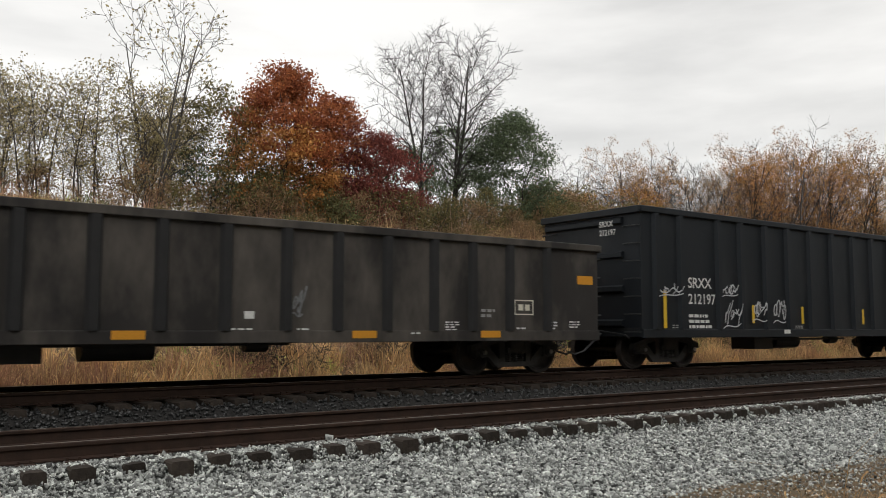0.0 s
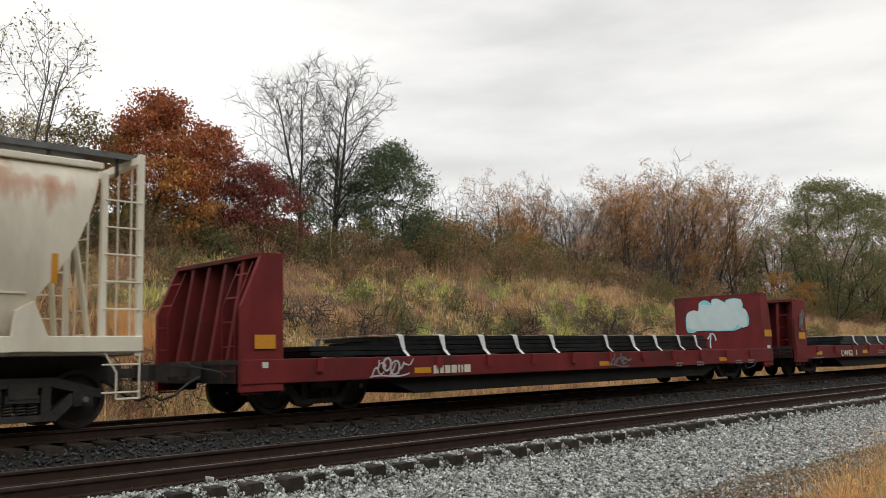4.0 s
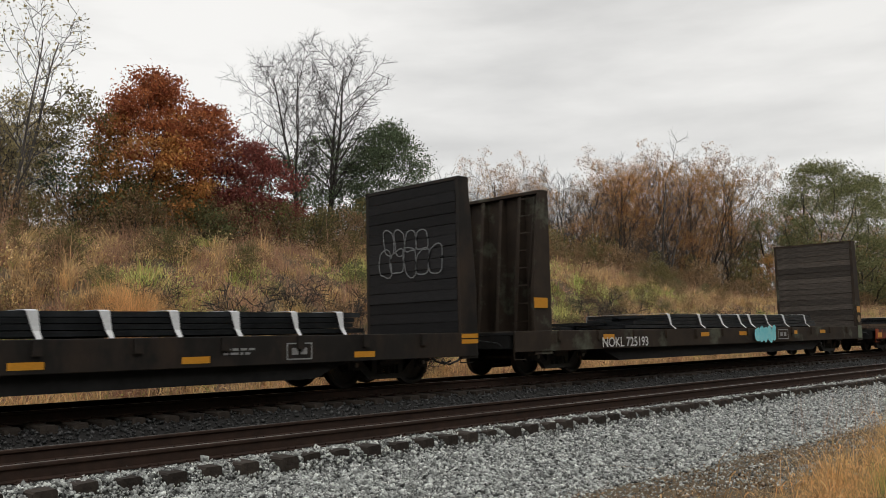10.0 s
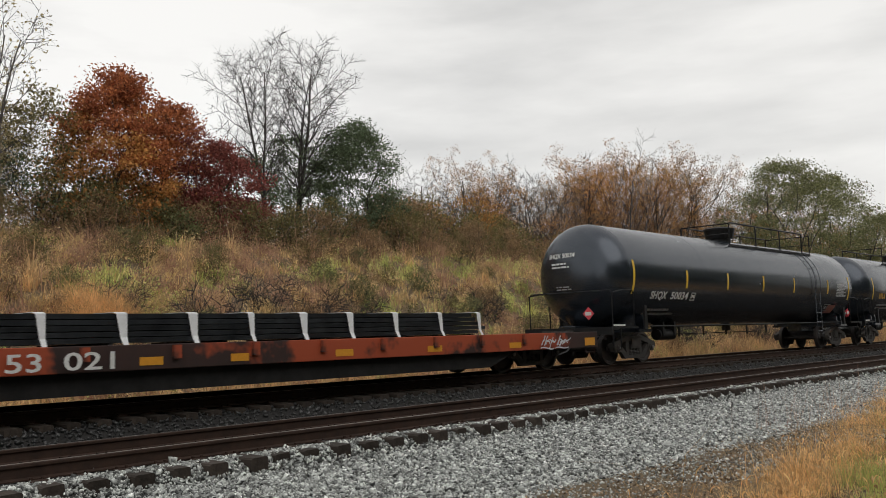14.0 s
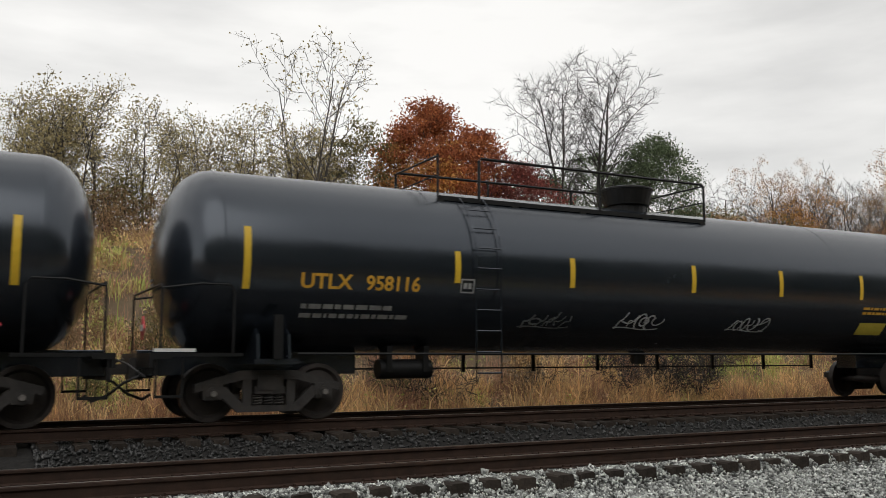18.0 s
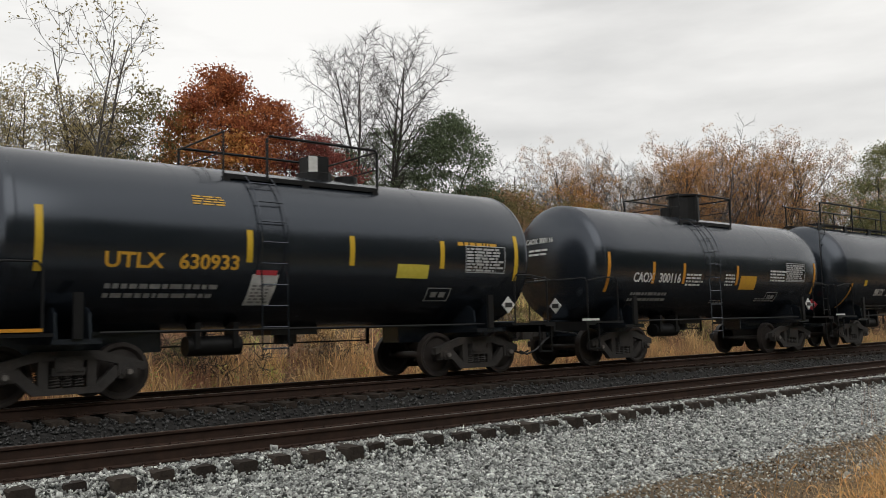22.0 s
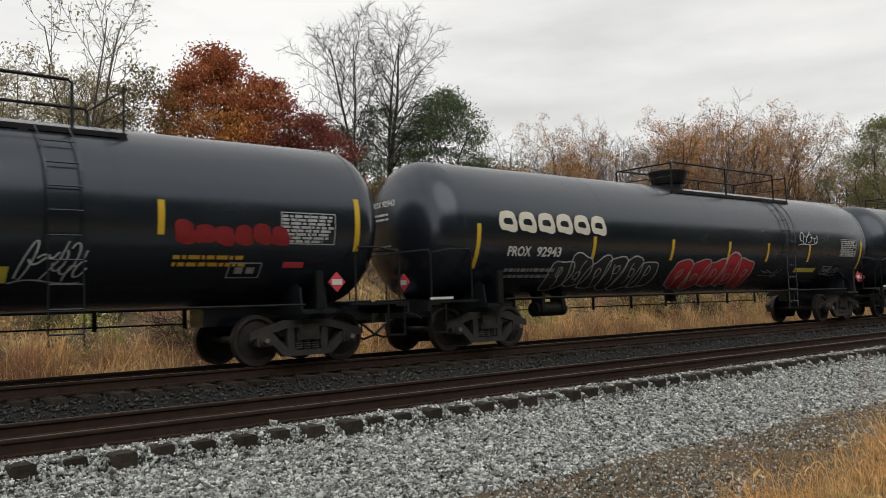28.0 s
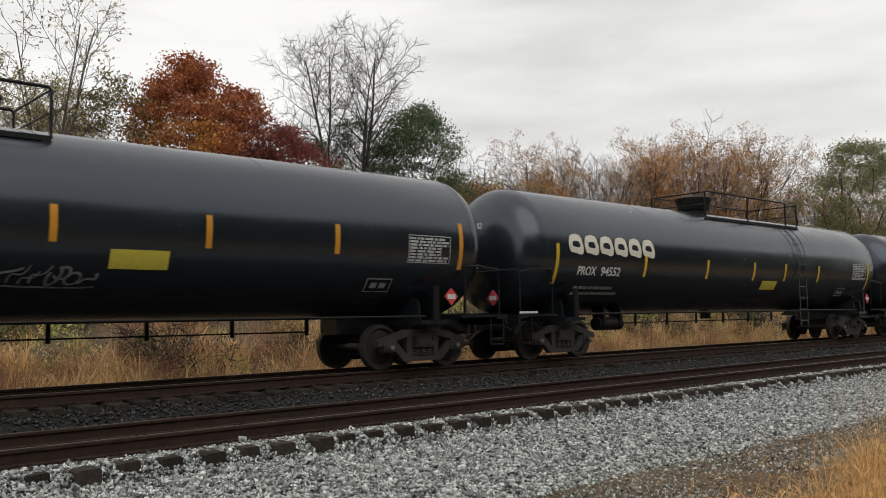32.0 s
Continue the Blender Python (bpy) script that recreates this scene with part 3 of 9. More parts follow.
def bubble_piece(parent, surf, width, height, fills, line, seed, count=5, w=0.04, hole=True, label="", overlap=1.12):
    """A row of sprayed bubble forms with outlines."""
    rnd = random.Random(seed)
    step = width / count
    edge, shapes = Shape(), {}

    def near(d):
        """The same surface, lifted by d towards the viewer's side."""
        def lifted(u, v):
            q = Vector(surf(u, v))
            n = (Vector(surf(u + 0.01, v)) - q).cross(Vector(surf(u, v + 0.01)) - q)
            return tuple(q + n.normalized() * d)
        return lifted

    for i in range(count):
        o = blob(step * (i + 0.5), height * rnd.uniform(0.44, 0.56), step * overlap, height * rnd.uniform(0.82, 1.0), rnd)
        if fills:
            f = fills[i % len(fills)]
            sh = shapes.setdefault((i, f.name), (f, Shape()))[1]
            sf = near(0.002 * (i % 3))
            cu, cv = sum(p[0] for p in o) / len(o), sum(p[1] for p in o) / len(o)
            k = len(o)
            sh.add([sf(cu, cv)] + [sf(cu + 0.5 * (p[0] - cu), cv + 0.5 * (p[1] - cv)) for p in o] + [sf(*p) for p in o],
                   [(0, 1 + j, 1 + (j + 1) % k) for j in range(k)] + [(1 + j, 1 + k + j, 1 + k + (j + 1) % k, 1 + (j + 1) % k) for j in range(k)])
        if line:
            ribbon(edge, near(0.008), o + o[:2], w)
            if hole:
                hh = blob(step * (i + 0.5 + rnd.uniform(-0.1, 0.1)), height * rnd.uniform(0.4, 0.6), step * 0.3, height * 0.22, rnd, 14)
                ribbon(edge, near(0.008), hh + hh[:2], w * 0.8)
                a = (step * (i + rnd.uniform(0.2, 0.8)), height * rnd.uniform(0.05, 0.3))
                ribbon(edge, near(0.008), bezier(a, (a[0] + 0.2 * step, a[1] + 0.2 * height), (a[0] - 0.2 * step, a[1] + 0.3 * height), (a[0] + rnd.uniform(-0.2, 0.2) * step, a[1] + 0.5 * height)), w * 0.8)
    for f, sh in shapes.values():
        part("graffiti_fill", sh, f, parent)
    if line:
        part("graffiti_outline", edge, line, parent, label)

# ---- the ground, the two tracks ----
PROFILE = ((-900, -1.2), (-60, -1.0), (2.0, -0.66), (5.0, -0.58), (7.0, -0.55), (9.0, -0.50), (12.0, -0.55), (16.6, -0.35), (17.6, -0.42),
           (19.0, -0.05), (22.0, 1.35), (26.0, 3.55), (29.0, 4.85), (31.0, 5.25), (45.0, 5.6), (900, 7.0))


def smooth01(a, b, x):
    t = np.clip((x - a) / (b - a), 0, 1)
    return t * t * (3 - 2 * t)


def ground_z(x, y):
    """Height of the bare ground: flat verge, track bed, then the grassy bank."""
    x, y = np.asarray(x, float), np.asarray(y, float)
    z = np.interp(y, [p[0] for p in PROFILE], [p[1] for p in PROFILE])
    drop = 1 - 0.36 * smooth01(36, 62, x) - 0.10 * smooth01(62, 120, x)
    hill = smooth01(18.0, 21.0, y)
    z = np.where(z > 0, z * (1 - hill + hill * drop), z)
    wob = 0.16 * np.sin(0.55 * x + 0.3 * y) * np.sin(0.41 * y - 0.13 * x + 1.0) + 0.10 * np.sin(1.3 * x + 0.7) * np.sin(1.1 * y)
    wob = wob + 0.22 * np.sin(0.19 * x + 2.0) * smooth01(24, 30, y)
    return z + wob * smooth01(18.5, 22, y) + 0.03 * np.sin(1.7 * x + y) * (1 - smooth01(4.5, 7, y))


def build_ground():
    xs = np.concatenate([np.linspace(-900, -40, 12), np.linspace(-30, 130, 214), np.linspace(140, 900, 14)])
    ys = np.concatenate([np.linspace(-900, -20, 10), np.linspace(-15, 40, 120), np.linspace(44, 900, 16)])
    gx, gy = np.meshgrid(xs, ys)
    v = np.stack([gx.ravel(), gy.ravel(), ground_z(gx, gy).ravel()], 1)
    i, j = np.meshgrid(np.arange(len(xs) - 1), np.arange(len(ys) - 1))
    a = (j * len(xs) + i).ravel()
    me = quick_mesh("ground", v, np.stack([a, a + 1, a + 1 + len(xs), a + len(xs)], 1), M_SOIL)
    me.polygons.foreach_set("use_smooth", [True] * len(me.polygons))
    tagged(new("ground", me), "dry autumn soil rising into a grassy bank behind the tracks", "ground", kind="structure")


def bed_line(x0, x1, poly, name, material, label):
    part_ob = part(name, Shape().prism(poly, "x", x0, x1), material)
    tagged(part_ob, label, "ballast", kind="structure")


def near_top(y):
    """Surface of the clean stone bed and its shoulder."""
    return np.interp(y, [5.6, 6.6, 8.0, 8.9, 9.22, 9.36, 9.50, 9.66, 9.95, 12.2], [-0.60, -0.54, -0.49, -0.425, -0.385, -0.300, -0.225, -0.202, -0.225, -0.24])


def far_top(y):
    return np.interp(y, [12.2, 12.6, 13.1, 13.4, 15.9, 16.3, 17.3], [-0.25, -0.19, -0.03, 0.015, 0.015, -0.06, -0.42])


def build_beds():
    ys = (5.6, 6.6, 8.0, 8.9, 9.22, 9.36, 9.50, 9.66, 9.95, 12.2)
    bed_line(-70, 330, [(y, float(near_top(y)) - 0.02) for y in ys] + [(12.2, -1.2), (5.6, -1.2)], "ballast_bed", M_BED_GAPS, "grey crushed stone bed and shoulder of the near track, darkened as gap shade")
    ys = (12.2, 12.6, 13.1, 13.4, 15.9, 16.3, 17.3)
    bed_line(-70, 330, [(y, float(far_top(y)) - 0.02) for y in ys] + [(17.3, -1.2), (12.2, -1.2)], "ballast_bed", M_BED_DIRTY_SHADE, "oily stone bed of the far track, darkened as the train's shade")


def stones(name, n, xr, yr, top, size, material, label, seed, near_bias=True):
    """Crushed stones lying on a bed: sharp-edged lumps, each with its own turn and size."""
    rng = np.random.default_rng(seed)
    u = rng.random(n)
    x = xr[0] + (xr[1] - xr[0]) * (u ** 1.6 if near_bias else u)
    y = rng.uniform(yr[0], yr[1], n)
    s = size * rng.lognormal(0, 0.33, n)
    z = top(y) + s * rng.uniform(-0.25, 0.35, n)
    core = np.array([(1, 0, 0), (0, 1, 0), (-1, 0, 0), (0, -1, 0), (0, 0, 1), (0, 0, -1)], float)
    p = (core[None] * rng.uniform(0.7, 1.2, (n, 6, 1)) + rng.normal(0, 0.15, (n, 6, 3))) * (s[:, None] * rng.uniform(0.7, 1.25, (n, 3)))[:, None, :]
    q = rng.normal(size=(n, 4))
    q /= np.linalg.norm(q, axis=1, keepdims=True)
    w, i, j, k = q.T
    R = np.stack([1 - 2 * (j * j + k * k), 2 * (i * j - k * w), 2 * (i * k + j * w), 2 * (i * j + k * w), 1 - 2 * (i * i + k * k),
                  2 * (j * k - i * w), 2 * (i * k - j * w), 2 * (j * k + i * w), 1 - 2 * (i * i + j * j)], 1).reshape(n, 3, 3)
    p = np.einsum("nij,nvj->nvi", R, p) + np.stack([x, y, z], 1)[:, None, :]
    f = np.array([(0, 1, 4), (1, 2, 4), (2, 3, 4), (3, 0, 4), (1, 0, 5), (2, 1, 5), (3, 2, 5), (0, 3, 5)])
    faces = (np.arange(n)[:, None, None] * 6 + f[None]).reshape(-1, 3)
    tagged(new(name, quick_mesh(name, p.reshape(-1, 3), faces, material)), label, "ballast", kind="stuff")


RAIL_PROFILE = ((-0.070, -0.185), (0.070, -0.185), (0.070, -0.172), (0.014, -0.155), (0.010, -0.060), (0.036, -0.040), (0.037, -0.012),
                (0.026, -0.0015), (-0.026, -0.0015), (-0.037, -0.012), (-0.036, -0.040), (-0.010, -0.060), (-0.014, -0.155), (-0.070, -0.172))


def track(name, cy, z, label, shiny, seed):
    rnd = random.Random(seed)
    tr = thing(name, label, "track", kind="structure")
    for side in (-1, 1):
        y = cy + side * 0.75
        rail = part("rail", Shape().prism([(y + a, z + b) for a, b in RAIL_PROFILE], "x", -70, 330), M_RAIL, tr)
        part("running_surface", Shape().box(-70, 330, y - 0.024 + 0.004 * side, y + 0.024, z - 0.0014, z), shiny, rail, "bright worn rail head")
    variants = []
    for k in range(5):
        s = Shape()
        w, h = 0.115 + rnd.uniform(-0.008, 0.012), 0.17
        pts = [(-w, -h), (w, -h), (w + rnd.uniform(-0.01, 0.01), -0.02), (w - 0.02, 0), (-w + 0.02, rnd.uniform(-0.012, 0)), (-w, -0.025)]
        s.prism(pts, "y", -1.36 + rnd.uniform(-0.03, 0.03), 1.30)
        variants.append(mesh_of("tie", s))
    rest, plates = Shape(), Shape()
    tz = z - 0.195
    i = 0
    x = -7.0
    while x < 320:
        yy = rnd.uniform(-0.05, 0.05)
        if i < 290:
            ob = part("tie", variants[rnd.randrange(5)], M_TIE, tr)
            ob.matrix_local = pose(x + rnd.uniform(-0.02, 0.02), cy + yy, tz + rnd.uniform(-0.012, 0.006), 0, 0, rnd.uniform(-1.2, 1.2))
        else:
            rest.box(x - 0.115, x + 0.115, cy - 1.3 + yy, cy + 1.3 + yy, tz - 0.17, tz)
        if x < 110:
            for side in (-1, 1):
                y = cy + side * 0.75
                plates.box(x - 0.095, x + 0.095, y - 0.17, y + 0.17, tz - 0.004, tz + 0.012)
                for dx, dy in ((-0.06, -0.085), (0.06, 0.085), (0.06, -0.085), (-0.06, 0.085)):
                    plates.box(x + dx - 0.012, x + dx + 0.012, y + dy - 0.014, y + dy + 0.014, tz + 0.01, tz + 0.04)
        x += 0.478 + rnd.uniform(-0.02, 0.02)
        i += 1
    tagged(part("tie_row", rest, M_TIE, tr), kind="stuff")
    tagged(part("tie_plates", plates, M_RAIL, tr, "rusty tie plates and spikes"), kind="stuff")


build_ground()
build_beds()
track("near_track", NEAR_Y, 0.0, "empty rusty track on dark wooden ties in grey ballast", M_RAILTOP, 3)
track("far_track", TRAIN_Y, TRAIN_Z, "busy track with bright rail heads on oily ballast darkened as shade", M_RAILTOP, 4)
stones("verge_stones", 24000, (2.5, 36), (4.2, 6.35), lambda y: ground_z(0 * y + 1.0, y) - 0.004, 0.013, M_STONE, "loose grey stones scattered on the verge", 15)
stones("ballast_stones", 175000, (0.8, 38), (6.15, 9.85), near_top, 0.0185, M_STONE, "clean light grey crushed stone on the track shoulder", 5)
stones("ballast_stones", 16000, (1.5, 60), (9.85, 12.2), near_top, 0.027, M_STONE_DIRTY_SHADE, "dark stones between the rails of the near track", 6)
stones("ballast_stones", 34000, (0.5, 70), (12.1, 16.6), far_top, 0.026, M_STONE_DIRTY_SHADE, "oily stones along the far track, darkened as the train's shade", 7)

# ---- railway car parts ----
CARS = []          # (thing, place along the train)
WHEELS = []        # (wheelset, place along the train, place on the truck)
WHEEL_R = 0.457


def wheelset_mesh():
    s = Shape()
    s.cyl("y", (0, 0), 0.075, -1.05, 1.05, 12)
    for side in (-1, 1):
        y0 = 0.70 * side
        prof = [(0.0, 0.11), (0.03, 0.13), (0.05, 0.34), (0.0, 0.385), (0.0, WHEEL_R), (0.095, WHEEL_R - 0.004), (0.135, WHEEL_R - 0.01), (0.135, 0.385), (0.085, 0.34), (0.10, 0.15), (0.16, 0.13), (0.16, 0.11)]
        n = 36
        verts = [(r * math.cos(2 * math.pi * k / n), y0 + side * (d - 0.03), r * math.sin(2 * math.pi * k / n)) for d, r in prof for k in range(n)]
        m = len(prof)
        s.add(verts, [((i * n + k), (i * n + (k + 1) % n), ((i + 1) % m * n + (k + 1) % n), ((i + 1) % m * n + k)) for i in range(m) for k in range(n)])
        for k in range(6):
            a = math.pi * k / 3
            s.cyl("y", (0.1 * math.cos(a) * 0.55, 0.1 * math.sin(a) * 0.55), 0.014, side * 1.05, side * 1.075, 6)
    return mesh_of("wheelset", s, True)


def side_frame_mesh():
    s = Shape()
    out = [(-1.16, 0.36), (-1.02, 0.33), (-0.74, 0.36), (-0.42, 0.17), (0.42, 0.17), (0.74, 0.36), (1.02, 0.33), (1.16, 0.36), (1.16, 0.58), (0.86, 0.66), (0.45, 0.80), (-0.45, 0.80), (-0.86, 0.66), (-1.16, 0.58)]
    bars_ = [
        [(-1.16, 0.47), (-1.16, 0.60), (-0.88, 0.68), (-0.45, 0.80), (0.45, 0.80), (0.88, 0.68), (1.16, 0.60), (1.16, 0.47), (0.84, 0.56), (0.42, 0.66), (-0.42, 0.66), (-0.84, 0.56)],
        [(-0.50, 0.16), (0.50, 0.16), (0.42, 0.26), (-0.42, 0.26)],
        [(-0.86, 0.50), (-0.70, 0.56), (-0.40, 0.28), (-0.50, 0.16)],
        [(0.86, 0.50), (0.50, 0.16), (0.40, 0.28), (0.70, 0.56)],
        [(-0.42, 0.24), (-0.28, 0.24), (-0.28, 0.68), (-0.42, 0.68)],
        [(0.28, 0.24), (0.42, 0.24), (0.42, 0.68), (0.28, 0.68)],
    ]
    for k, b in enumerate(bars_):
        s.prism(b, "y", -0.07 + 0.004 * k, 0.07 - 0.004 * k)
    for x in (-0.89, 0.89):
        s.prism([(x - 0.14, 0.36), (x + 0.14, 0.36), (x + 0.16, 0.60), (x - 0.16, 0.60)], "y", -0.085, 0.085)
        s.cyl("y", (x, WHEEL_R), 0.10, -0.12, 0.09, 16)
        s.cyl("y", (x, WHEEL_R), 0.065, -0.15, -0.11, 10)
    return mesh_of("side_frame", s)


def spring_mesh():
    s = Shape()
    for x in (-0.17, 0.0, 0.17):
        pts = [(x + 0.07 * math.cos(a * 0.9), 0.07 * math.sin(a * 0.9), 0.26 + 0.24 * a / 40) for a in range(0, 41)]
        s.tube(pts, 0.016, 5)
    return mesh_of("spring_group", s, True)


TRUCK_MESHES = {}


def truck(car, tx, cx):
    """A two-axle truck: bolster, side frames with springs, brake beams and two wheelsets."""
    if not TRUCK_MESHES:
        TRUCK_MESHES["wheelset"], TRUCK_MESHES["side_frame"], TRUCK_MESHES["spring_group"] = wheelset_mesh(), side_frame_mesh(), spring_mesh()
        b = Shape().box(-0.2, 0.2, -1.12, 1.12, 0.50, 0.72).cyl("z", (0, 0), 0.2, 0.70, 0.86, 16)
        b.box(-0.24, 0.24, -1.1, -0.9, 0.44, 0.55).box(-0.24, 0.24, 0.9, 1.1, 0.44, 0.55)
        for x in (-0.46, 0.46):
            b.prism([(x - 0.04, 0.36), (x + 0.04, 0.36), (x + 0.03, 0.44), (x - 0.03, 0.44)], "y", -0.85, 0.85)
        TRUCK_MESHES["bolster"] = mesh_of("truck", b)
        TRUCK_MESHES["cap"] = mesh_of("bearing_cap", Shape().cyl("y", (0, 0), 0.045, -0.014, 0.014, 10))
    t = part("truck", TRUCK_MESHES["bolster"], M_TRUCK, car, "cast steel truck, dusty and oil-dark")
    t.matrix_local = pose(tx, 0, 0)
    for y in (-1.0, 1.0):
        part("side_frame", TRUCK_MESHES["side_frame"], M_TRUCK, t).matrix_local = pose(0, y, 0) if y < 0 else pose(0, y, 0, 0, 0, 180)
        part("spring_group", TRUCK_MESHES["spring_group"], M_TRUCK, t).matrix_local = pose(0, y, 0)
    for dx in (-0.89, 0.89):
        for y in (-1.165, 1.165):
            part("bearing_cap", TRUCK_MESHES["cap"], M_TREAD, t, "worn steel bearing cap").matrix_local = pose(dx, y, WHEEL_R)
        w = part("wheelset", TRUCK_MESHES["wheelset"], M_WHEEL, t, "steel wheelset with worn treads")
        w.matrix_local = pose(dx, 0, WHEEL_R)
        WHEELS.append((w, cx + tx + dx, dx))


COUPLER = []


def couplers(car, x0, x1):
    """Knuckle couplers with shanks, cut levers and brake hoses at both ends of a frame that ends at x0 and x1."""
    if not COUPLER:
        s = Shape()
        s.box(-0.50, 0.15, -0.075, 0.075, 0.74, 0.90)
        s.prism([(-0.50, -0.13), (-0.72, -0.15), (-0.76, -0.05), (-0.66, 0.0), (-0.74, 0.08), (-0.62, 0.16), (-0.44, 0.13), (-0.40, 0.0)], "z", 0.68, 0.95)
        s.box(-0.10, 0.12, -0.22, 0.22, 0.66, 1.0)
        COUPLER.append(mesh_of("coupler", s))
        h = Shape().tube([(0.05, -0.28, 0.72), (-0.18, -0.30, 0.62), (-0.42, -0.26, 0.42), (-0.62, -0.16, 0.34), (-0.72, -0.04, 0.42)], 0.026, 6)
        h.tube([(-0.02, -1.3, 0.72), (-0.12, -1.25, 0.80), (-0.14, -0.35, 0.90), (-0.30, -0.12, 0.98)], 0.016, 5)
        COUPLER.append(mesh_of("brake_hose", h, True))
    for x, r in ((x0, 0), (x1, 180)):
        for me, nm, mt in ((COUPLER[0], "coupler", M_TRUCK), (COUPLER[1], "brake_hose", M_BLACKFRAME)):
            part(nm, me, mt, car).matrix_local = pose(x, 0, 0, 0, 0, r)


def new_car(name, label, category, place, group="cars of the freight train"):
    car = thing(name, label, category, group, pose(place, TRAIN_Y, TRAIN_Z))
    CARS.append((car, place))
    return car


def ladder_shape(x0, x1, y, z0, z1, step=0.36, r=0.014, bend=None):
    """Two stiles and rungs; bend(z) gives y where it follows a curve."""
    s = Shape()
    n = max(2, int((z1 - z0) / 0.15))
    f = bend or (lambda z: y)
    for x in (x0, x1):
        s.tube([(x, f(z0 + (z1 - z0) * i / n), z0 + (z1 - z0) * i / n) for i in range(n + 1)], r, 5)
    z = z0 + step * 0.5
    while z < z1:
        s.tube([(x0, f(z), z), (x1, f(z), z)], r, 5)
        z += step
    return s

def tank_car(label, place, left, right, r=1.52, cz=2.58, trucks=(0.7, 0.7), platform=(0.33, 0.60), dome=0.8, ladder_at=0.0, strips=(), strip_z=2.5,
             strip_col=None, lean=0.0, rail_style="short", dome_shape="bucket", end=1.05, mirror=False, depth=0.82):
    """A black tank car. left, right: seams of the tank's heads; platform, dome: as parts of its length. Places are along the train."""
    car = new_car("tank_car", label, "tank car", place)
    a, b = left - place, right - place
    L = b - a
    prof = [(a - depth * math.sin(t), r * math.cos(t) ** 0.88) for t in [math.pi / 2 * 0.995 * k / 9 for k in range(9, 0, -1)]]
    prof += [(a, r)] + [(a + L * k / 10, r) for k in range(1, 10)] + [(b, r)]
    prof += [(b + depth * math.sin(t), r * math.cos(t) ** 0.88) for t in [math.pi / 2 * 0.995 * k / 9 for k in range(1, 10)]]
    shell = part("tank", Shape().lathe(prof, cz), M_BLACK, car, "rounded black steel tank", True)
    for x in (a, b, a + L * 0.25, a + L * 0.5, a + L * 0.75):
        seam = Shape().lathe([(x - 0.02, r - 0.01), (x - 0.012, r + 0.0035), (x + 0.012, r + 0.0035), (x + 0.02, r - 0.01)], cz)
        part("weld_seam", seam, M_BLACK, shell, "", True)
    e0, e1 = a - end, b + end
    # underframe: stub sills, saddles, end platforms
    for x0, x1, sg in ((e0, a + 2.6, 1), (b - 2.6, e1, -1)):
        s = Shape().box(x0, x1, -0.28, 0.28, 0.72, 1.12)
        part("stub_sill", s, M_BLACK, car, bevel=0.012)
        tx = (a + trucks[0]) if sg > 0 else (b - trucks[1])
        s = Shape()
        for dx in (-0.28, 0.22):
            s.prism([(-1.30, 0.98), (1.30, 0.98), (1.24, 1.36), (1.06, 1.46), (0.65, 1.20), (0, 1.08), (-0.65, 1.20), (-1.06, 1.46), (-1.24, 1.36)], "x", tx + dx, tx + dx + 0.05)
        s.box(tx - 0.36, tx + 0.36, -1.45, 1.45, 0.90, 0.98)
        part("bolster_saddle", s, M_BLACK, car)
        for y in (-1.47, 1.47):
            part("jacking_post", Shape().box(tx - 0.07, tx + 0.07, y - 0.03, y + 0.03, 0.98, 1.66), M_RAILING, car)
        xe = x0 if sg > 0 else x1
        s = Shape().box(min(xe, xe + sg * 1.35), max(xe, xe + sg * 1.35), -1.5, -0.9, 1.02, 1.07).box(min(xe, xe + sg * 1.35), max(xe, xe + sg * 1.35), 0.9, 1.5, 1.02, 1.07)
        s.box(min(xe, xe + sg * 0.32), max(xe, xe + sg * 0.32), -1.5, 1.5, 0.98, 1.07)
        s.box(min(xe, xe + sg * 0.06), max(xe, xe + sg * 0.06), -1.5, 1.5, 0.86, 1.02)
        for y in (-1.46, 1.46):
            s.box(min(xe + sg * 0.1, xe + sg * 0.5), max(xe + sg * 0.1, xe + sg * 0.5), y - 0.02, y + 0.02, 0.42, 0.46)
            for dx in (0.1, 0.48):
                s.box(xe + sg * dx - 0.015, xe + sg * dx + 0.015, y - 0.015, y + 0.015, 0.42, 1.0)
        part("end_platform", s, M_RAILING, car, "end platform with hanging steps")
        h = Shape()
        xr = xe + sg * 0.16
        h.tube([(xr, -1.42, 1.05), (xr, -1.42, 2.0), (xr, -1.36, 2.08), (xr, 1.36, 2.08), (xr, 1.42, 2.0), (xr, 1.42, 1.05)], 0.019, 6)
        for y in (-1.46, 1.46):
            h.tube([(xr, y, 2.02), (xr + sg * 0.55, y, 2.10), (xr + sg * 0.98, y, 2.10), (xr + sg * 1.05, y, 2.0), (xr + sg * 1.05, y, 1.05)], 0.019, 6)
        part("end_handrail", h, M_RAILING, car, "bent pipe handrail", True)
    couplers(car, e0, e1)
    truck(car, a + trucks[0], place)
    truck(car, b - trucks[1], place)
    # long pipe rail under the tank on both sides
    for y in (-1.38, 1.38):
        s = Shape()
        x0, x1 = a + 2.2, b - 2.2
        s.tube([(x0 - 1.0, y, 1.06), (x1 + 1.0, y, 1.06)], 0.022, 6)
        if y > 0:
            s.tube([(x0, y, 0.78), (x1, y, 0.78)], 0.018, 6)
            k = int((x1 - x0) / 1.7)
            for i in range(k + 1):
                x = x0 + (x1 - x0) * i / k
                s.box(x - 0.04, x + 0.04, y - 0.02, y + 0.02, 0.70, 1.35)
        part("side_rail", s, M_RAILING, car, "thin pipe rail along the tank", True)
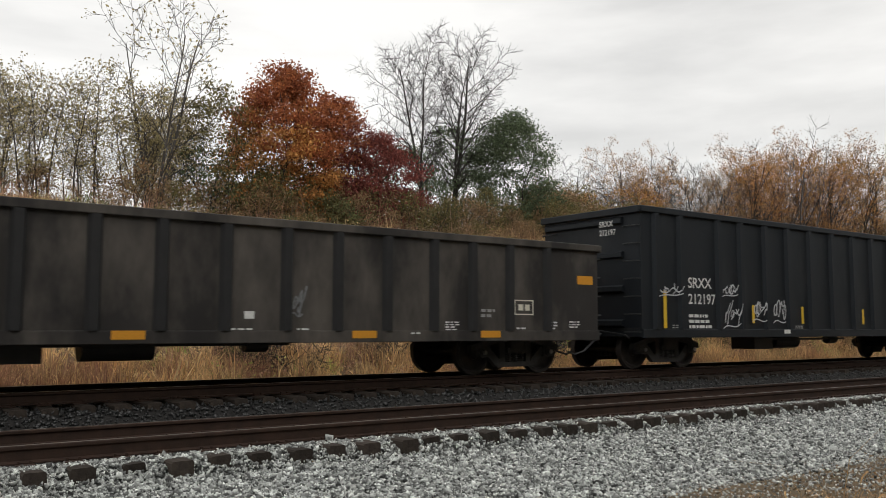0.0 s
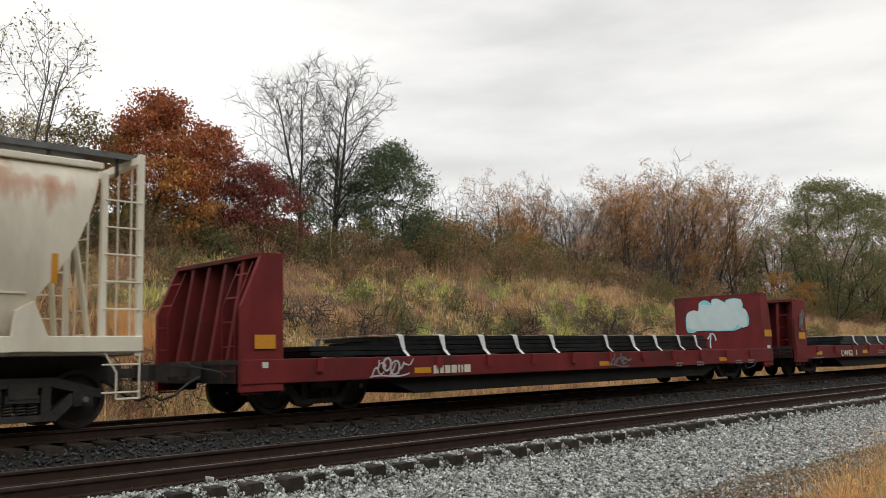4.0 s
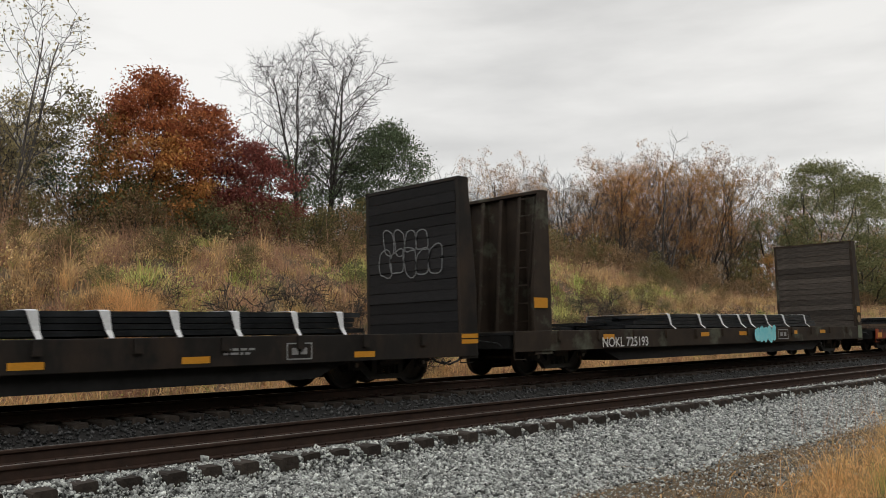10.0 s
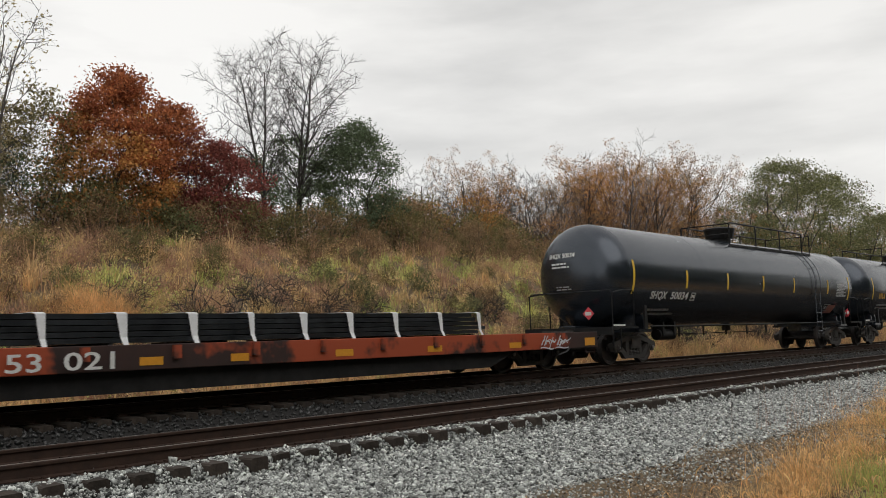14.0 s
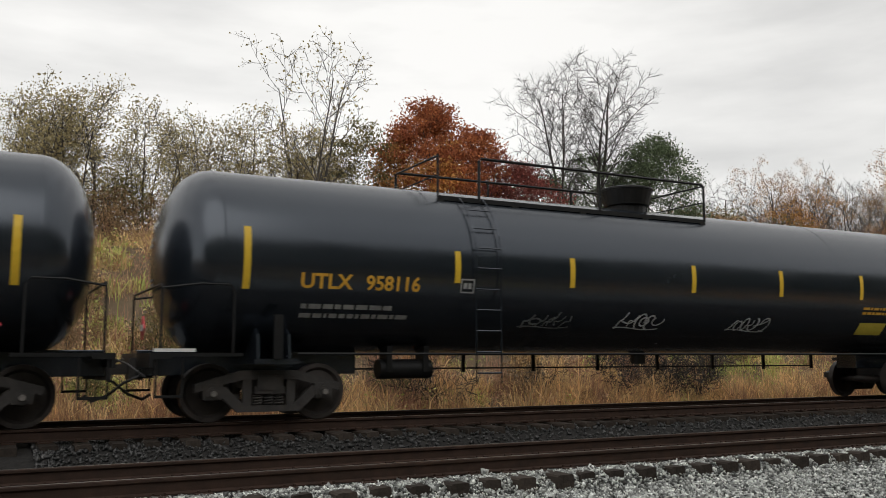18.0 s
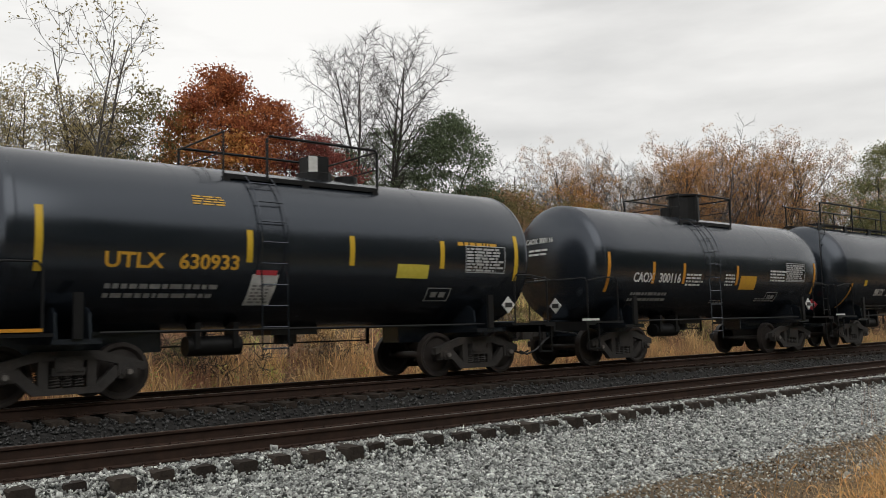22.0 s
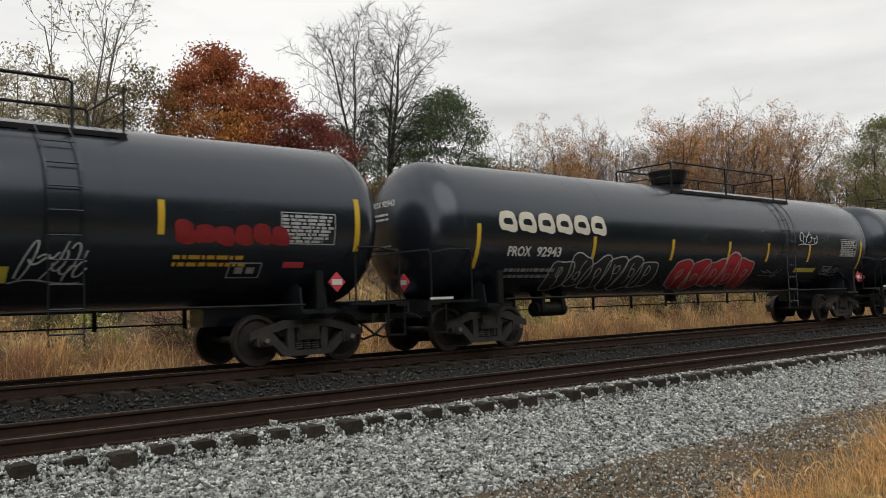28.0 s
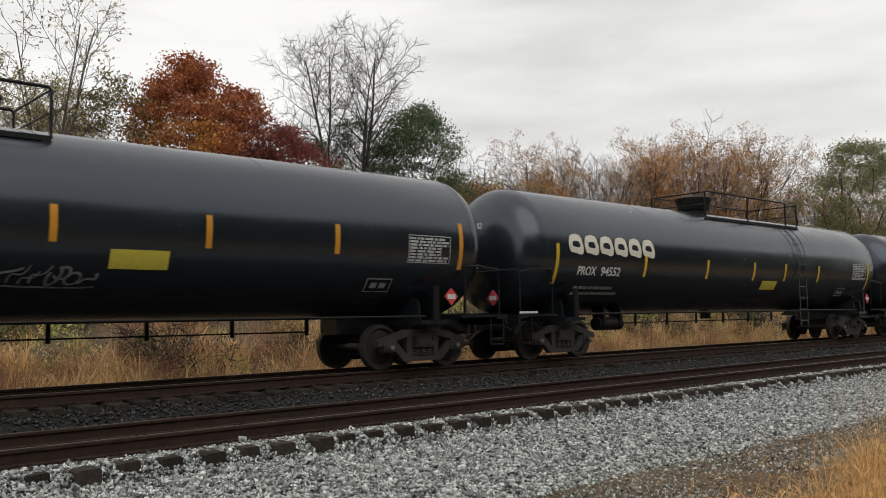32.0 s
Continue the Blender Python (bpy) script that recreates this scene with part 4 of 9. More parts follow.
    # brake gear, outlet
    s = Shape().cyl("x", (-0.55, 0.80), 0.17, a + 2.9, a + 3.9, 16).box(a + 3.0, a + 3.1, -0.75, -0.4, 0.75, 1.2).box(a + 3.7, a + 3.8, -0.75, -0.4, 0.75, 1.2)
    part("brake_reservoir", s, M_RAILING, car, "", True)
    if L < 12:
        part("bottom_outlet", Shape().cyl("z", (0.0, 0.0), 0.22, 0.78, 1.15, 14).box(-0.5, 0.5, -0.35, 0.35, 0.95, 1.1), M_BLACKFRAME, car)
    else:
        part("bottom_outlet", Shape().cyl("z", ((a + b) / 2, 0.0), 0.16, 0.86, 1.15, 14), M_BLACKFRAME, car)
    # top platform, railing, dome, ladder
    top = cz + r
    zp = top - 0.26
    p0, p1 = a + L * platform[0], a + L * platform[1]
    yw = 0.92
    s = Shape()
    if rail_style == "long":
        s.box(p0, p1, -0.62, -0.30, top + 0.02, top + 0.06).box(p0, p1, 0.30, 0.62, top + 0.02, top + 0.06)
        k = int((p1 - p0) / 1.75)
        for i in range(k + 1):
            x = p0 + (p1 - p0) * i / k
            s.box(x - 0.03, x + 0.03, -0.66, -0.60, top - 0.22, top + 0.04).box(x - 0.10, x + 0.10, -0.70, -0.66, top - 0.22, top - 0.02)
    else:
        for y0, y1 in ((-yw, -yw + 0.42), (yw - 0.42, yw)):
            s.box(p0, p1, y0, y1, zp - 0.035, zp)
            s.box(p0, p1, y0 - 0.01 if y0 < 0 else y1 - 0.02, y0 + 0.02 if y0 < 0 else y1 + 0.01, zp - 0.035, zp + 0.045)
        s.box(p0, p0 + 0.3, -yw, yw, zp - 0.036, zp - 0.002).box(p1 - 0.3, p1, -yw, yw, zp - 0.036, zp - 0.002)
        k = max(2, int((p1 - p0) / 1.3))
        for i in range(k + 1):
            x = p0 + 0.06 + (p1 - p0 - 0.12) * i / k
            s.box(x - 0.03, x + 0.03, -yw, -0.4, zp - 0.16, zp - 0.036).box(x - 0.03, x + 0.03, 0.4, yw, zp - 0.16, zp - 0.036)
            s.box(x - 0.07, x + 0.07, -yw - 0.02, -yw + 0.05, zp - 0.22, zp - 0.03)
    part("top_platform", s, M_RAILING, car, "grated walkway on top of the tank")
    s = Shape()
    xd = a + L * dome
    hz = zp + 0.80
    if rail_style == "long":
        hz = top + 0.78
        for q0, q1 in ((p0 + 0.1, xd + 0.5), (xd + 1.1, p1 - 0.1)):
            s.tube([(q0, -0.66, hz - 0.1), (q0 + 0.15, -0.66, hz), (q1 - 0.2, -0.66, hz), (q1, -0.66, hz - 0.15), (q1, -0.66, top)], 0.030, 6)
            k = max(2, int((q1 - q0) / 1.9))
            for i in range(k):
                x = q0 + (q1 - q0) * i / k
                s.tube([(x, -0.66, top - 0.1), (x, -0.66, hz)], 0.026, 5)
        s.tube([(p0 + 0.1, 0.66, hz), (p1 - 0.1, 0.66, hz)], 0.026, 5)
        for i in range(6):
            x = p0 + 0.3 + (p1 - p0 - 0.6) * i / 5
            s.tube([(x, 0.66, top - 0.1), (x, 0.66, hz)], 0.026, 5)
    else:
        lad = p0 + 0.25 if not mirror else p1 - 0.25
        g0 = min(max(lad - 0.35, p0), p1)
        for y in (-yw, yw):
            gaps = ((p0, p1),) if y > 0 else (((p0, p0 + 0.05), (p0 + 0.85, p1)) if not mirror else ((p0, p1 - 0.85), (p1 - 0.05, p1)))
            for q0, q1 in gaps:
                if q1 - q0 < 0.2:
                    s.tube([(q0, y, zp), (q0, y, hz)], 0.02, 6)
                    continue
                s.tube([(q0, y, zp), (q0, y, hz - 0.05), (q0 + 0.05, y, hz), (q1 - 0.05, y, hz), (q1, y, hz - 0.05), (q1, y, zp)], 0.028, 6)
                k = max(1, int((q1 - q0) / 2.0))
                for i in range(1, k):
                    x = q0 + (q1 - q0) * i / k
                    s.tube([(x, y, zp), (x, y, hz)], 0.027, 5)
        for x in (p0, p1):
            s.tube([(x, -yw, hz - 0.03), (x, yw, hz - 0.03)], 0.02, 6).tube([(x, -yw, zp + 0.42), (x, yw, zp + 0.42)], 0.014, 5)
    part("platform_railing", s, M_RAILING, car, "thin black pipe railing", True)
    s = Shape()
    if dome_shape == "bucket":
        s.cyl("z", (xd, 0), 0.40, top - 0.1, top + 0.10, 20).cyl("z", (xd, 0), 0.47, top + 0.10, top + 0.42, 24, 0.56).cyl("z", (xd, 0), 0.575, top + 0.42, top + 0.47, 24)
        s.cyl("z", (xd, 0), 0.5, top + 0.47, top + 0.51, 24, 0.42)
    elif dome_shape == "box":
        s.cyl("z", (xd, 0), 0.36, top - 0.1, top + 0.12, 20).box(xd - 0.21, xd + 0.21, -0.22, 0.22, top + 0.10, top + 0.46).cyl("z", (xd + 0.75, 0), 0.24, top - 0.1, top + 0.12, 18)
    else:
        s.cyl("z", (xd, 0), 0.44, top - 0.1, top + 0.62, 22).cyl("z", (xd, 0), 0.50, top + 0.62, top + 0.68, 22).cyl("z", (xd - 0.9, 0), 0.16, top - 0.1, top + 0.25, 12)
    part("dome_housing", s, M_RAILING, car, "black valve housing on top", bevel=0.01)
    f = lambda z: -math.sqrt(max(0.16, (r + 0.07) ** 2 - (z - cz) ** 2))
    if rail_style == "long":
        s = ladder_shape(a - 0.55, a - 0.15, -0.9, 1.1, top + 0.1)
        part("ladder", s, M_BLACKFRAME, car, "ladder at the end of the tank", True)
    else:
        xl = (p0 + 0.42) if not mirror else (p1 - 1.40)
        part("ladder", ladder_shape(xl, xl + 0.5, 0, 0.55, top - 0.22, 0.36, 0.014, lambda z: f(z) if z > cz - 0.5 else -(r + 0.03)), M_BLACK, car, "curved ladder up the tank", True)
    for k, x in enumerate(strips):
        hh = 0.98 if k in (0, len(strips) - 1) else 0.55
        w = 0.11
        z0 = strip_z - hh / 2
        sf = round_side(r, cz, x - place - w / 2, z0)
        part("reflective_strip", patch(Shape(), sf, 0, w, 0, hh, lean, 6), strip_col or M_YELLOW, car, "yellow reflective strip")
    return car


def placard(car, x, z, on_end=False, size=0.18, y=None, pale=False):
    """A diamond hazard placard: red with a pale band, or white over black."""
    yy = -1.52 if y is None else y
    s, t = Shape(), Shape()
    if on_end:
        s.prism([(yy, z - size), (yy + size, z), (yy, z + size), (yy - size, z)], "x", x - 0.012, x + 0.012)
        t.prism([(yy - size * 0.55, z - 0.05), (yy + size * 0.55, z - 0.05), (yy + size * 0.55, z + 0.05), (yy - size * 0.55, z + 0.05)], "x", x - 0.018, x - 0.011)
    else:
        s.prism([(x, z - size), (x + size, z), (x, z + size), (x - size, z)], "y", yy - 0.012, yy + 0.012)
        t.prism([(x - size * 0.6, z - 0.05), (x + size * 0.6, z - 0.05), (x + size * 0.6, z + 0.05), (x - size * 0.6, z + 0.05)], "y", yy - 0.019, yy - 0.011)
    p = part("placard", s, M_WHITE if pale else M_PLACRED, car, "white diamond hazard placard" if pale else "red diamond hazard placard")
    part("placard_band", t, M_DARKBAR if pale else M_WHITE, p, "black band" if pale else "white band")


def data_panel(car, x, z, w, h, r, cz, material=None, seed=1):
    """A bordered table of fine printed lines."""
    sf, m = round_side(r, cz, x, z), material or M_GREYBAR
    s = Shape()
    t = 0.018
    patch(s, sf, 0, w, 0, t, n=1), patch(s, sf, 0, w, h - t, h, n=1), patch(s, sf, 0, t, t, h - t), patch(s, sf, w - t, w, t, h - t)
    for f in (0.28, 0.52, 0.76):
        patch(s, sf, w * f, w * f + 0.012, t, h - t)
    frame_ = part("data_panel", s, m, car, "bordered table of printed data")
    bars(frame_, lambda u, v: round_side(r, cz, x, z, 0.007)(u + 0.03, v + 0.03), 8, w - 0.08, h - 0.06, m, seed, "small_print", 0.3)


def framed(car, x, z, w, h, surf_fn, material, name="stencil_frame"):
    s = Shape()
    sf = surf_fn(x, z)
    t = 0.025
    patch(s, sf, 0, w, 0, t, n=1); patch(s, sf, 0, w, h - t, h, n=1); patch(s, sf, 0, t, t, h - t, n=2); patch(s, sf, w - t, w, t, h - t, n=2)
    patch(s, sf, w * 0.2, w * 0.45, h * 0.3, h * 0.7, n=1); patch(s, sf, w * 0.55, w * 0.8, h * 0.3, h * 0.7, n=1)
    part(name, s, material, car)


def head_side(a, r, cz, depth, y0, z0, proud=0.012):
    """The near-facing head of a tank whose seam is at a; u runs to the viewer's right, towards -y."""
    def at(u, v):
        y, z = y0 - u, z0 + v
        q = min(0.999, math.hypot(y, z - cz) / r)
        return (a - depth * math.sqrt(1 - q ** (2 / 0.88)) - proud, y, z)
    return at


def dress(car, place, r, cz, first, last, marks, num, col, mark_x, mark_h=0.34, mark_z=2.18, sub=True, mark_w=None, depth=0.82, pale=False):
    """Reporting mark, small print, data panel, placards and end stencils of a tank car. Places are along the train."""
    rs = lambda x, z: round_side(r, cz, x - place, z)
    xw = mark_x
    mark_w = mark_w or mark_h * 8.0
    lettering(car, marks, rs(xw, mark_z), mark_h, col, mark_w * 0.42, "reporting_mark", bold=0.025)
    lettering(car, num, rs(xw + mark_w * 0.53, mark_z), mark_h, col, mark_w * 0.47, "car_number", bold=0.025)
    if sub:
        bars(car, rs(xw + 0.05, mark_z - 0.46), 2, 1.9, 0.34, M_GREYBAR, int(place), gap=0.5)
    data_panel(car, last - place - 1.72, 2.12, 1.12, 0.56, r, cz, M_PANEL, int(place) + 1)
    framed(car, last - place - 2.6, 1.55, 0.62, 0.32, lambda x, z: round_side(r, cz, x, z), M_GREYBAR)
    placard(car, last - place - 0.6, 1.45, y=-1.50, pale=pale)
    placard(car, first - place - 1.05, 1.45, on_end=True, y=-0.75, pale=pale)
    hs = lambda y, z: head_side(first - place, r, cz, depth, y, z)
    lettering(car, marks + " " + num, hs(0.80, cz + 0.52), 0.13, M_WHITE, 0.98, "end_mark", bold=0.02)
    bars(car, hs(0.66, cz + 0.22), 2, 0.66, 0.20, M_WHITE, int(place) + 2, "end_stencil", 0.5)
    bars(car, hs(0.50, cz - 0.42), 2, 0.55, 0.14, M_GREYBAR, int(place) + 3, "end_stencil", 0.5)
    part("consolidated_stencil", patch(Shape(), flat_side(-1.51, first - place - 1.0, 1.085), 0, 0.6, 0, 0.05, n=1), M_WHITE, car)


def tank_one():
    P = 164.5
    c = tank_car("long glossy black tank car with yellow edge strips", P, 155.42, 173.2, trucks=(0.75, 1.0), platform=(0.43, 0.843), dome=0.494, strips=(155.6, 158.7, 161.5, 164.3, 167.05, 170.5, 172.9), mirror=True, strip_z=2.48)
    dress(c, P, 1.52, 2.58, 155.42, 173.2, "SHQX", "50034", M_WHITE, 156.66, 0.23, 1.87, mark_w=2.26)
    framed(c, 159.1 - P, 1.84, 0.28, 0.26, lambda x, z: round_side(1.52, 2.58, x, z), M_WHITE)
    part("warning_label", patch(Shape(), round_side(1.52, 2.58, 171.0 - P, 1.45), 0, 0.85, 0, 0.42), mat("faded_pink_label", (0.30, 0.10, 0.08), (0.42, 0.18, 0.15), 12, 0.7), c)


def tank_two():
    P = 184.9
    c = tank_car("long glossy black tank car with yellow lettering and small tags", P, 175.75, 193.95, trucks=(0.85, 0.95), platform=(0.214, 0.563), dome=0.49, strips=(176.08, 179.73, 182.13, 185.08, 187.53, 190.07, 193.67), strip_z=2.54)
    dress(c, P, 1.52, 2.58, 175.75, 193.95, "UTLX", "958116", M_GOLD, 176.95, 0.235, 2.10, mark_w=2.08)
    framed(c, 179.8 - P, 2.1, 0.27, 0.25, lambda x, z: round_side(1.52, 2.58, x, z), M_GREYBAR)
    for i, x in enumerate((181.24, 183.4, 186.34)):
        tag_scrawl(c, round_side(1.52, 2.58, x - P, 1.53), 1.0, 0.42, M_SPRAY_GREY if i == 0 else M_SPRAY_WHITE, 40 + i, 7, 0.03)
    bars(c, round_side(1.52, 2.58, 190.2 - P, 1.95), 2, 1.6, 0.22, M_GOLD, 8)
    part("warning_label", patch(Shape(), round_side(1.52, 2.58, 190.25 - P, 1.5), 0, 0.9, 0, 0.34), M_LABELYELLOW, c)


def tank_three():
    P = 220.0
    c = tank_car("short black tank car with yellow lettering", P, 214.85, 225.1, r=1.46, cz=2.52, depth=0.5, end=0.85, trucks=(0.85, 1.1), platform=(0.335, 0.655), dome=0.57, dome_shape="box", strips=(215.15, 218.5, 220.58, 222.75, 224.83), strip_z=2.46)
    dress(c, P, 1.46, 2.52, 214.85, 225.1, "UTLX", "630933", M_GOLD, 216.1, 0.235, 2.06, mark_w=2.22, depth=0.5, pale=True)
    bars(c, round_side(1.46, 2.52, 217.55 - P, 3.12), 4, 0.57, 0.2, M_GOLD, 33)
    part("warning_label", patch(Shape(), round_side(1.46, 2.52, 221.64 - P, 1.98), 0, 0.78, 0, 0.28), M_LABELYELLOW, c, "yellow label")
    sheet = part("notice_sheet", patch(Shape(), round_side(1.46, 2.52, 218.56 - P, 1.48), 0, 0.50, 0, 0.62, 0.06), M_WHITE, c, "white notice sheet with a red head")
    part("notice_head", patch(Shape(), round_side(1.46, 2.52, 218.60 - P, 1.98, 0.009), 0.05, 0.45, 0, 0.09, 0.06), M_PLACRED, sheet, "red heading bar")
    bars(sheet, round_side(1.46, 2.52, 218.63 - P, 1.52, 0.009), 6, 0.38, 0.40, M_GREYBAR, 34, "small_print", 0.45)
    part("notice_plate", Shape().box(221.05 - P - 0.62, 221.05 - P - 0.42, -0.232, -0.222, 4.10, 4.42), M_WHITE, c, "small white plate on the valve box")
    bars(c, round_side(1.46, 2.52, 223.17 - P, 2.66), 1, 1.25, 0.14, M_GOLD, 3)
    part("reflective_bar", patch(Shape(), flat_side(-1.52, 214.6 - P, 1.09), 0, 0.6, 0, 0.05), M_ORANGE, c)


def tank_four():
    P = 232.8
    c = tank_car("short black tank car with orange strips and white lettering", P, 227.85, 238.15, r=1.46, cz=2.52, depth=0.45, end=0.85, trucks=(1.0, 1.05), platform=(0.375, 0.62), dome=0.53, dome_shape="drum", strips=(227.97, 229.74, 231.05, 233.6, 238.0), strip_z=2.26, strip_col=M_ORANGE)
    dress(c, P, 1.46, 2.52, 227.85, 238.0, "CAOX", "300116", M_WHITE, 228.95, 0.235, 2.02, mark_w=1.97, depth=0.45, pale=True)
    for i, (x, z, w) in enumerate(((231.16, 1.95, 0.78), (233.02, 1.97, 0.48), (235.36, 2.12, 0.95), (232.66, 1.5, 0.7), (234.9, 1.55, 0.9))):
        bars(c, round_side(1.46, 2.52, x - P, z), 2 if i > 2 else 4, w, 0.14 if i > 2 else 0.36, M_WHITE if i < 3 else M_GREYBAR, 60 + i)
    part("warning_label", patch(Shape(), round_side(1.46, 2.52, 233.78 - P, 1.87), 0, 0.84, 0, 0.4), M_GOLD, c, "orange label")


def tank_five():
    P = 249.3
    c = tank_car("long black tank car with a full-length top walkway", P, 240.15, 258.6, r=1.54, cz=2.60, depth=0.6, end=0.9, trucks=(1.05, 1.35), platform=(0.0, 1.0), dome=0.487, rail_style="long",
                 strips=(240.38, 245.33, 247.6, 249.49, 251.63, 254.45, 258.05), strip_z=1.84, strip_col=M_ORANGE, lean=0.16)
    dress(c, P, 1.54, 2.60, 240.15, 258.6, "BRSX", "9607", M_WHITE, 242.4, 0.25, 1.74, mark_w=1.74, depth=0.6)
    for x in (241.4, 257.16):
        part("reflective_square", patch(Shape(), round_side(1.54, 2.60, x - P, 2.05), 0, 0.2, 0, 0.2), M_YELLOW, c)
    bars(c, round_side(1.54, 2.60, 253.8 - P, 2.38), 3, 1.5, 0.38, M_WHITE, 77, "stencil_words", 0.3)
    part("warning_label", patch(Shape(), round_side(1.54, 2.60, 250.6 - P, 1.55), 0, 0.82, 0, 0.3), M_LABELYELLOW, c)
    for i, x in enumerate((247.9, 249.8, 252.6)):
        tag_scrawl(c, round_side(1.54, 2.60, x - P, 1.55), 0.8, 0.5, M_SPRAY_GREY, 90 + i, 5, 0.025)


def tank_six():
    P = 269.8
    c = tank_car("long black tank car with faded teal and red graffiti", P, 260.75, 278.8, trucks=(0.85, 0.95), platform=(0.43, 0.77), dome=0.482, strips=(261.09, 264.63, 267.08, 269.1, 272.45, 274.95, 278.68), mirror=True, strip_z=2.5)
    dress(c, P, 1.52, 2.58, 260.75, 278.8, "UTLX", "959832", M_GOLD, 261.93, 0.235, 2.05, mark_w=2.1)
    bubble_piece(c, round_side(1.52, 2.58, 269.0 - P, 1.5), 3.2, 0.55, [], M_SPRAY_TEAL, 21, 6, 0.05, True, "faded teal graffiti outline")
    tag_scrawl(c, round_side(1.52, 2.58, 273.0 - P, 1.5), 0.9, 0.72, M_SPRAY_WHITE, 22, 8, 0.035)
    bubble_piece(c, round_side(1.52, 2.58, 275.17 - P, 2.06), 2.08, 0.4, [M_SPRAY_DKRED], M_SPRAY_DKRED, 23, 6, 0.03, False, "dark red graffiti letters")
    bars(c, round_side(1.52, 2.58, 275.2 - P, 1.74), 2, 1.5, 0.26, M_GOLD, 9)
    part("warning_label", patch(Shape(), round_side(1.52, 2.58, 271.9 - P, 1.5), 0, 0.9, 0, 0.3), M_LABELYELLOW, c)
    part("red_tag", patch(Shape(), round_side(1.52, 2.58, 277.22 - P, 1.72), 0, 0.42, 0, 0.12), M_PLACRED, c)


def sign_blocks(car, surf, width, height, material):
    """A maker's sign as plain heavy block forms."""
    n = 6
    w = width / n
    for i in range(n):
        o = blob(w * (i + 0.5), height / 2, w * 0.98, height * 1.1, random.Random(3), 28)
        o = [(min(max(u, w * i + 0.015 * w), w * (i + 1) - 0.02 * w), min(max(v, 0), height)) for u, v in o]
        c = (w * (i + 0.5), height / 2)
        inner = [(c[0] + (u - c[0]) * 0.52, c[1] + (v - c[1]) * 0.32) for u, v in o]
        k = len(o)
        s = Shape().add([surf(*q) for q in o + inner], [(j, (j + 1) % k, k + (j + 1) % k, k + j) for j in range(k)])
        part("sign_block", s, material, car, "cream block of the maker's sign")


def tank_seven():
    P = 290.4
    c = tank_car("long black tank car with cream sign and red and silver graffiti", P, 281.37, 299.6, trucks=(0.95, 0.9), platform=(0.445, 0.785), dome=0.51, strips=(281.74, 285.46, 288.59, 291.26, 293.34, 295.82, 299.34), mirror=True, strip_z=2.2)
    dress(c, P, 1.52, 2.58, 281.37, 299.6, "PROX", "92943", M_WHITE, 282.64, 0.215, 1.98, mark_w=1.69)
    sign_blocks(c, round_side(1.52, 2.58, 282.3 - P, 2.46), 3.6, 0.5, M_CREAMSIGN)
    bubble_piece(c, round_side(1.52, 2.58, 284.2 - P, 1.2), 3.9, 1.3, [M_PATCH], M_SPRAY_WHITE, 31, 6, 0.035, True, "silver-white outlined graffiti", 1.35)
    bubble_piece(c, round_side(1.52, 2.58, 288.95 - P, 1.18), 3.8, 1.38, [M_SPRAY_RED], M_SPRAY_WHITE, 32, 5, 0.035, True, "red graffiti with white outline", 1.35)
    tag_scrawl(c, round_side(1.52, 2.58, 293.4 - P, 1.5), 0.95, 0.36, M_SPRAY_GREY, 33, 6, 0.025)
    tag_scrawl(c, round_side(1.52, 2.58, 295.2 - P, 2.42), 1.05, 0.45, M_SPRAY_WHITE, 34, 6, 0.03)
    tag_scrawl(c, round_side(1.52, 2.58, 297.2 - P, 1.5), 0.9, 0.4, M_SPRAY_GREY, 35, 6, 0.03)
    part("warning_label", patch(Shape(), round_side(1.52, 2.58, 295.24 - P, 1.62), 0, 1.3, 0, 0.16), M_LABELYELLOW, c)


def tank_eight():
    P = 311.4
    c = tank_car("long black tank car with orange strips and a pale scrawl", P, 301.9, 320.6, trucks=(1.1, 1.0), platform=(0.196, 0.555), dome=0.50, strips=(302.26, 305.7, 309.24, 312.14, 314.6, 317.17, 320.3), strip_z=2.5, strip_col=M_ORANGE)
    dress(c, P, 1.52, 2.58, 301.9, 320.6, "CTCX", "780208", M_CREAMSIGN, 303.37, 0.245, 2.22, mark_w=2.13)
    framed(c, 306.15 - P, 2.22, 0.3, 0.34, lambda x, z: round_side(1.52, 2.58, x, z), M_GREYBAR)
    tag_scrawl(c, round_side(1.52, 2.58, 308.35 - P, 1.5), 1.5, 0.6, M_SPRAY_WHITE, 51, 16, 0.042)
    tag_scrawl(c, round_side(1.52, 2.58, 310.4 - P, 1.58), 2.4, 0.42, M_SPRAY_GREY, 52, 14, 0.038)
    part("warning_label", patch(Shape(), round_side(1.52, 2.58, 313.0 - P, 1.86), 0, 0.95, 0, 0.32), M_LABELYELLOW, c, "yellow label")


def tank_nine():
    P = 332.3
    c = tank_car("long black tank car with cream sign and clean sides", P, 323.05, 341.3, trucks=(1.0, 0.9), platform=(0.43, 0.75), dome=0.478, strips=(323.4, 326.92, 329.94, 332.58, 334.55, 336.9, 340.9), mirror=True, strip_z=2.26)
    dress(c, P, 1.52, 2.58, 323.05, 341.3, "PROX", "94552", M_WHITE, 324.2, 0.215, 1.99, mark_w=1.68)
    sign_blocks(c, round_side(1.52, 2.58, 323.78 - P, 2.45), 3.55, 0.52, M_CREAMSIGN)
    part("warning_label", patch(Shape(), round_side(1.52, 2.58, 333.2 - P, 1.72), 0, 0.95, 0, 0.3), M_LABELYELLOW, c, "yellow label")


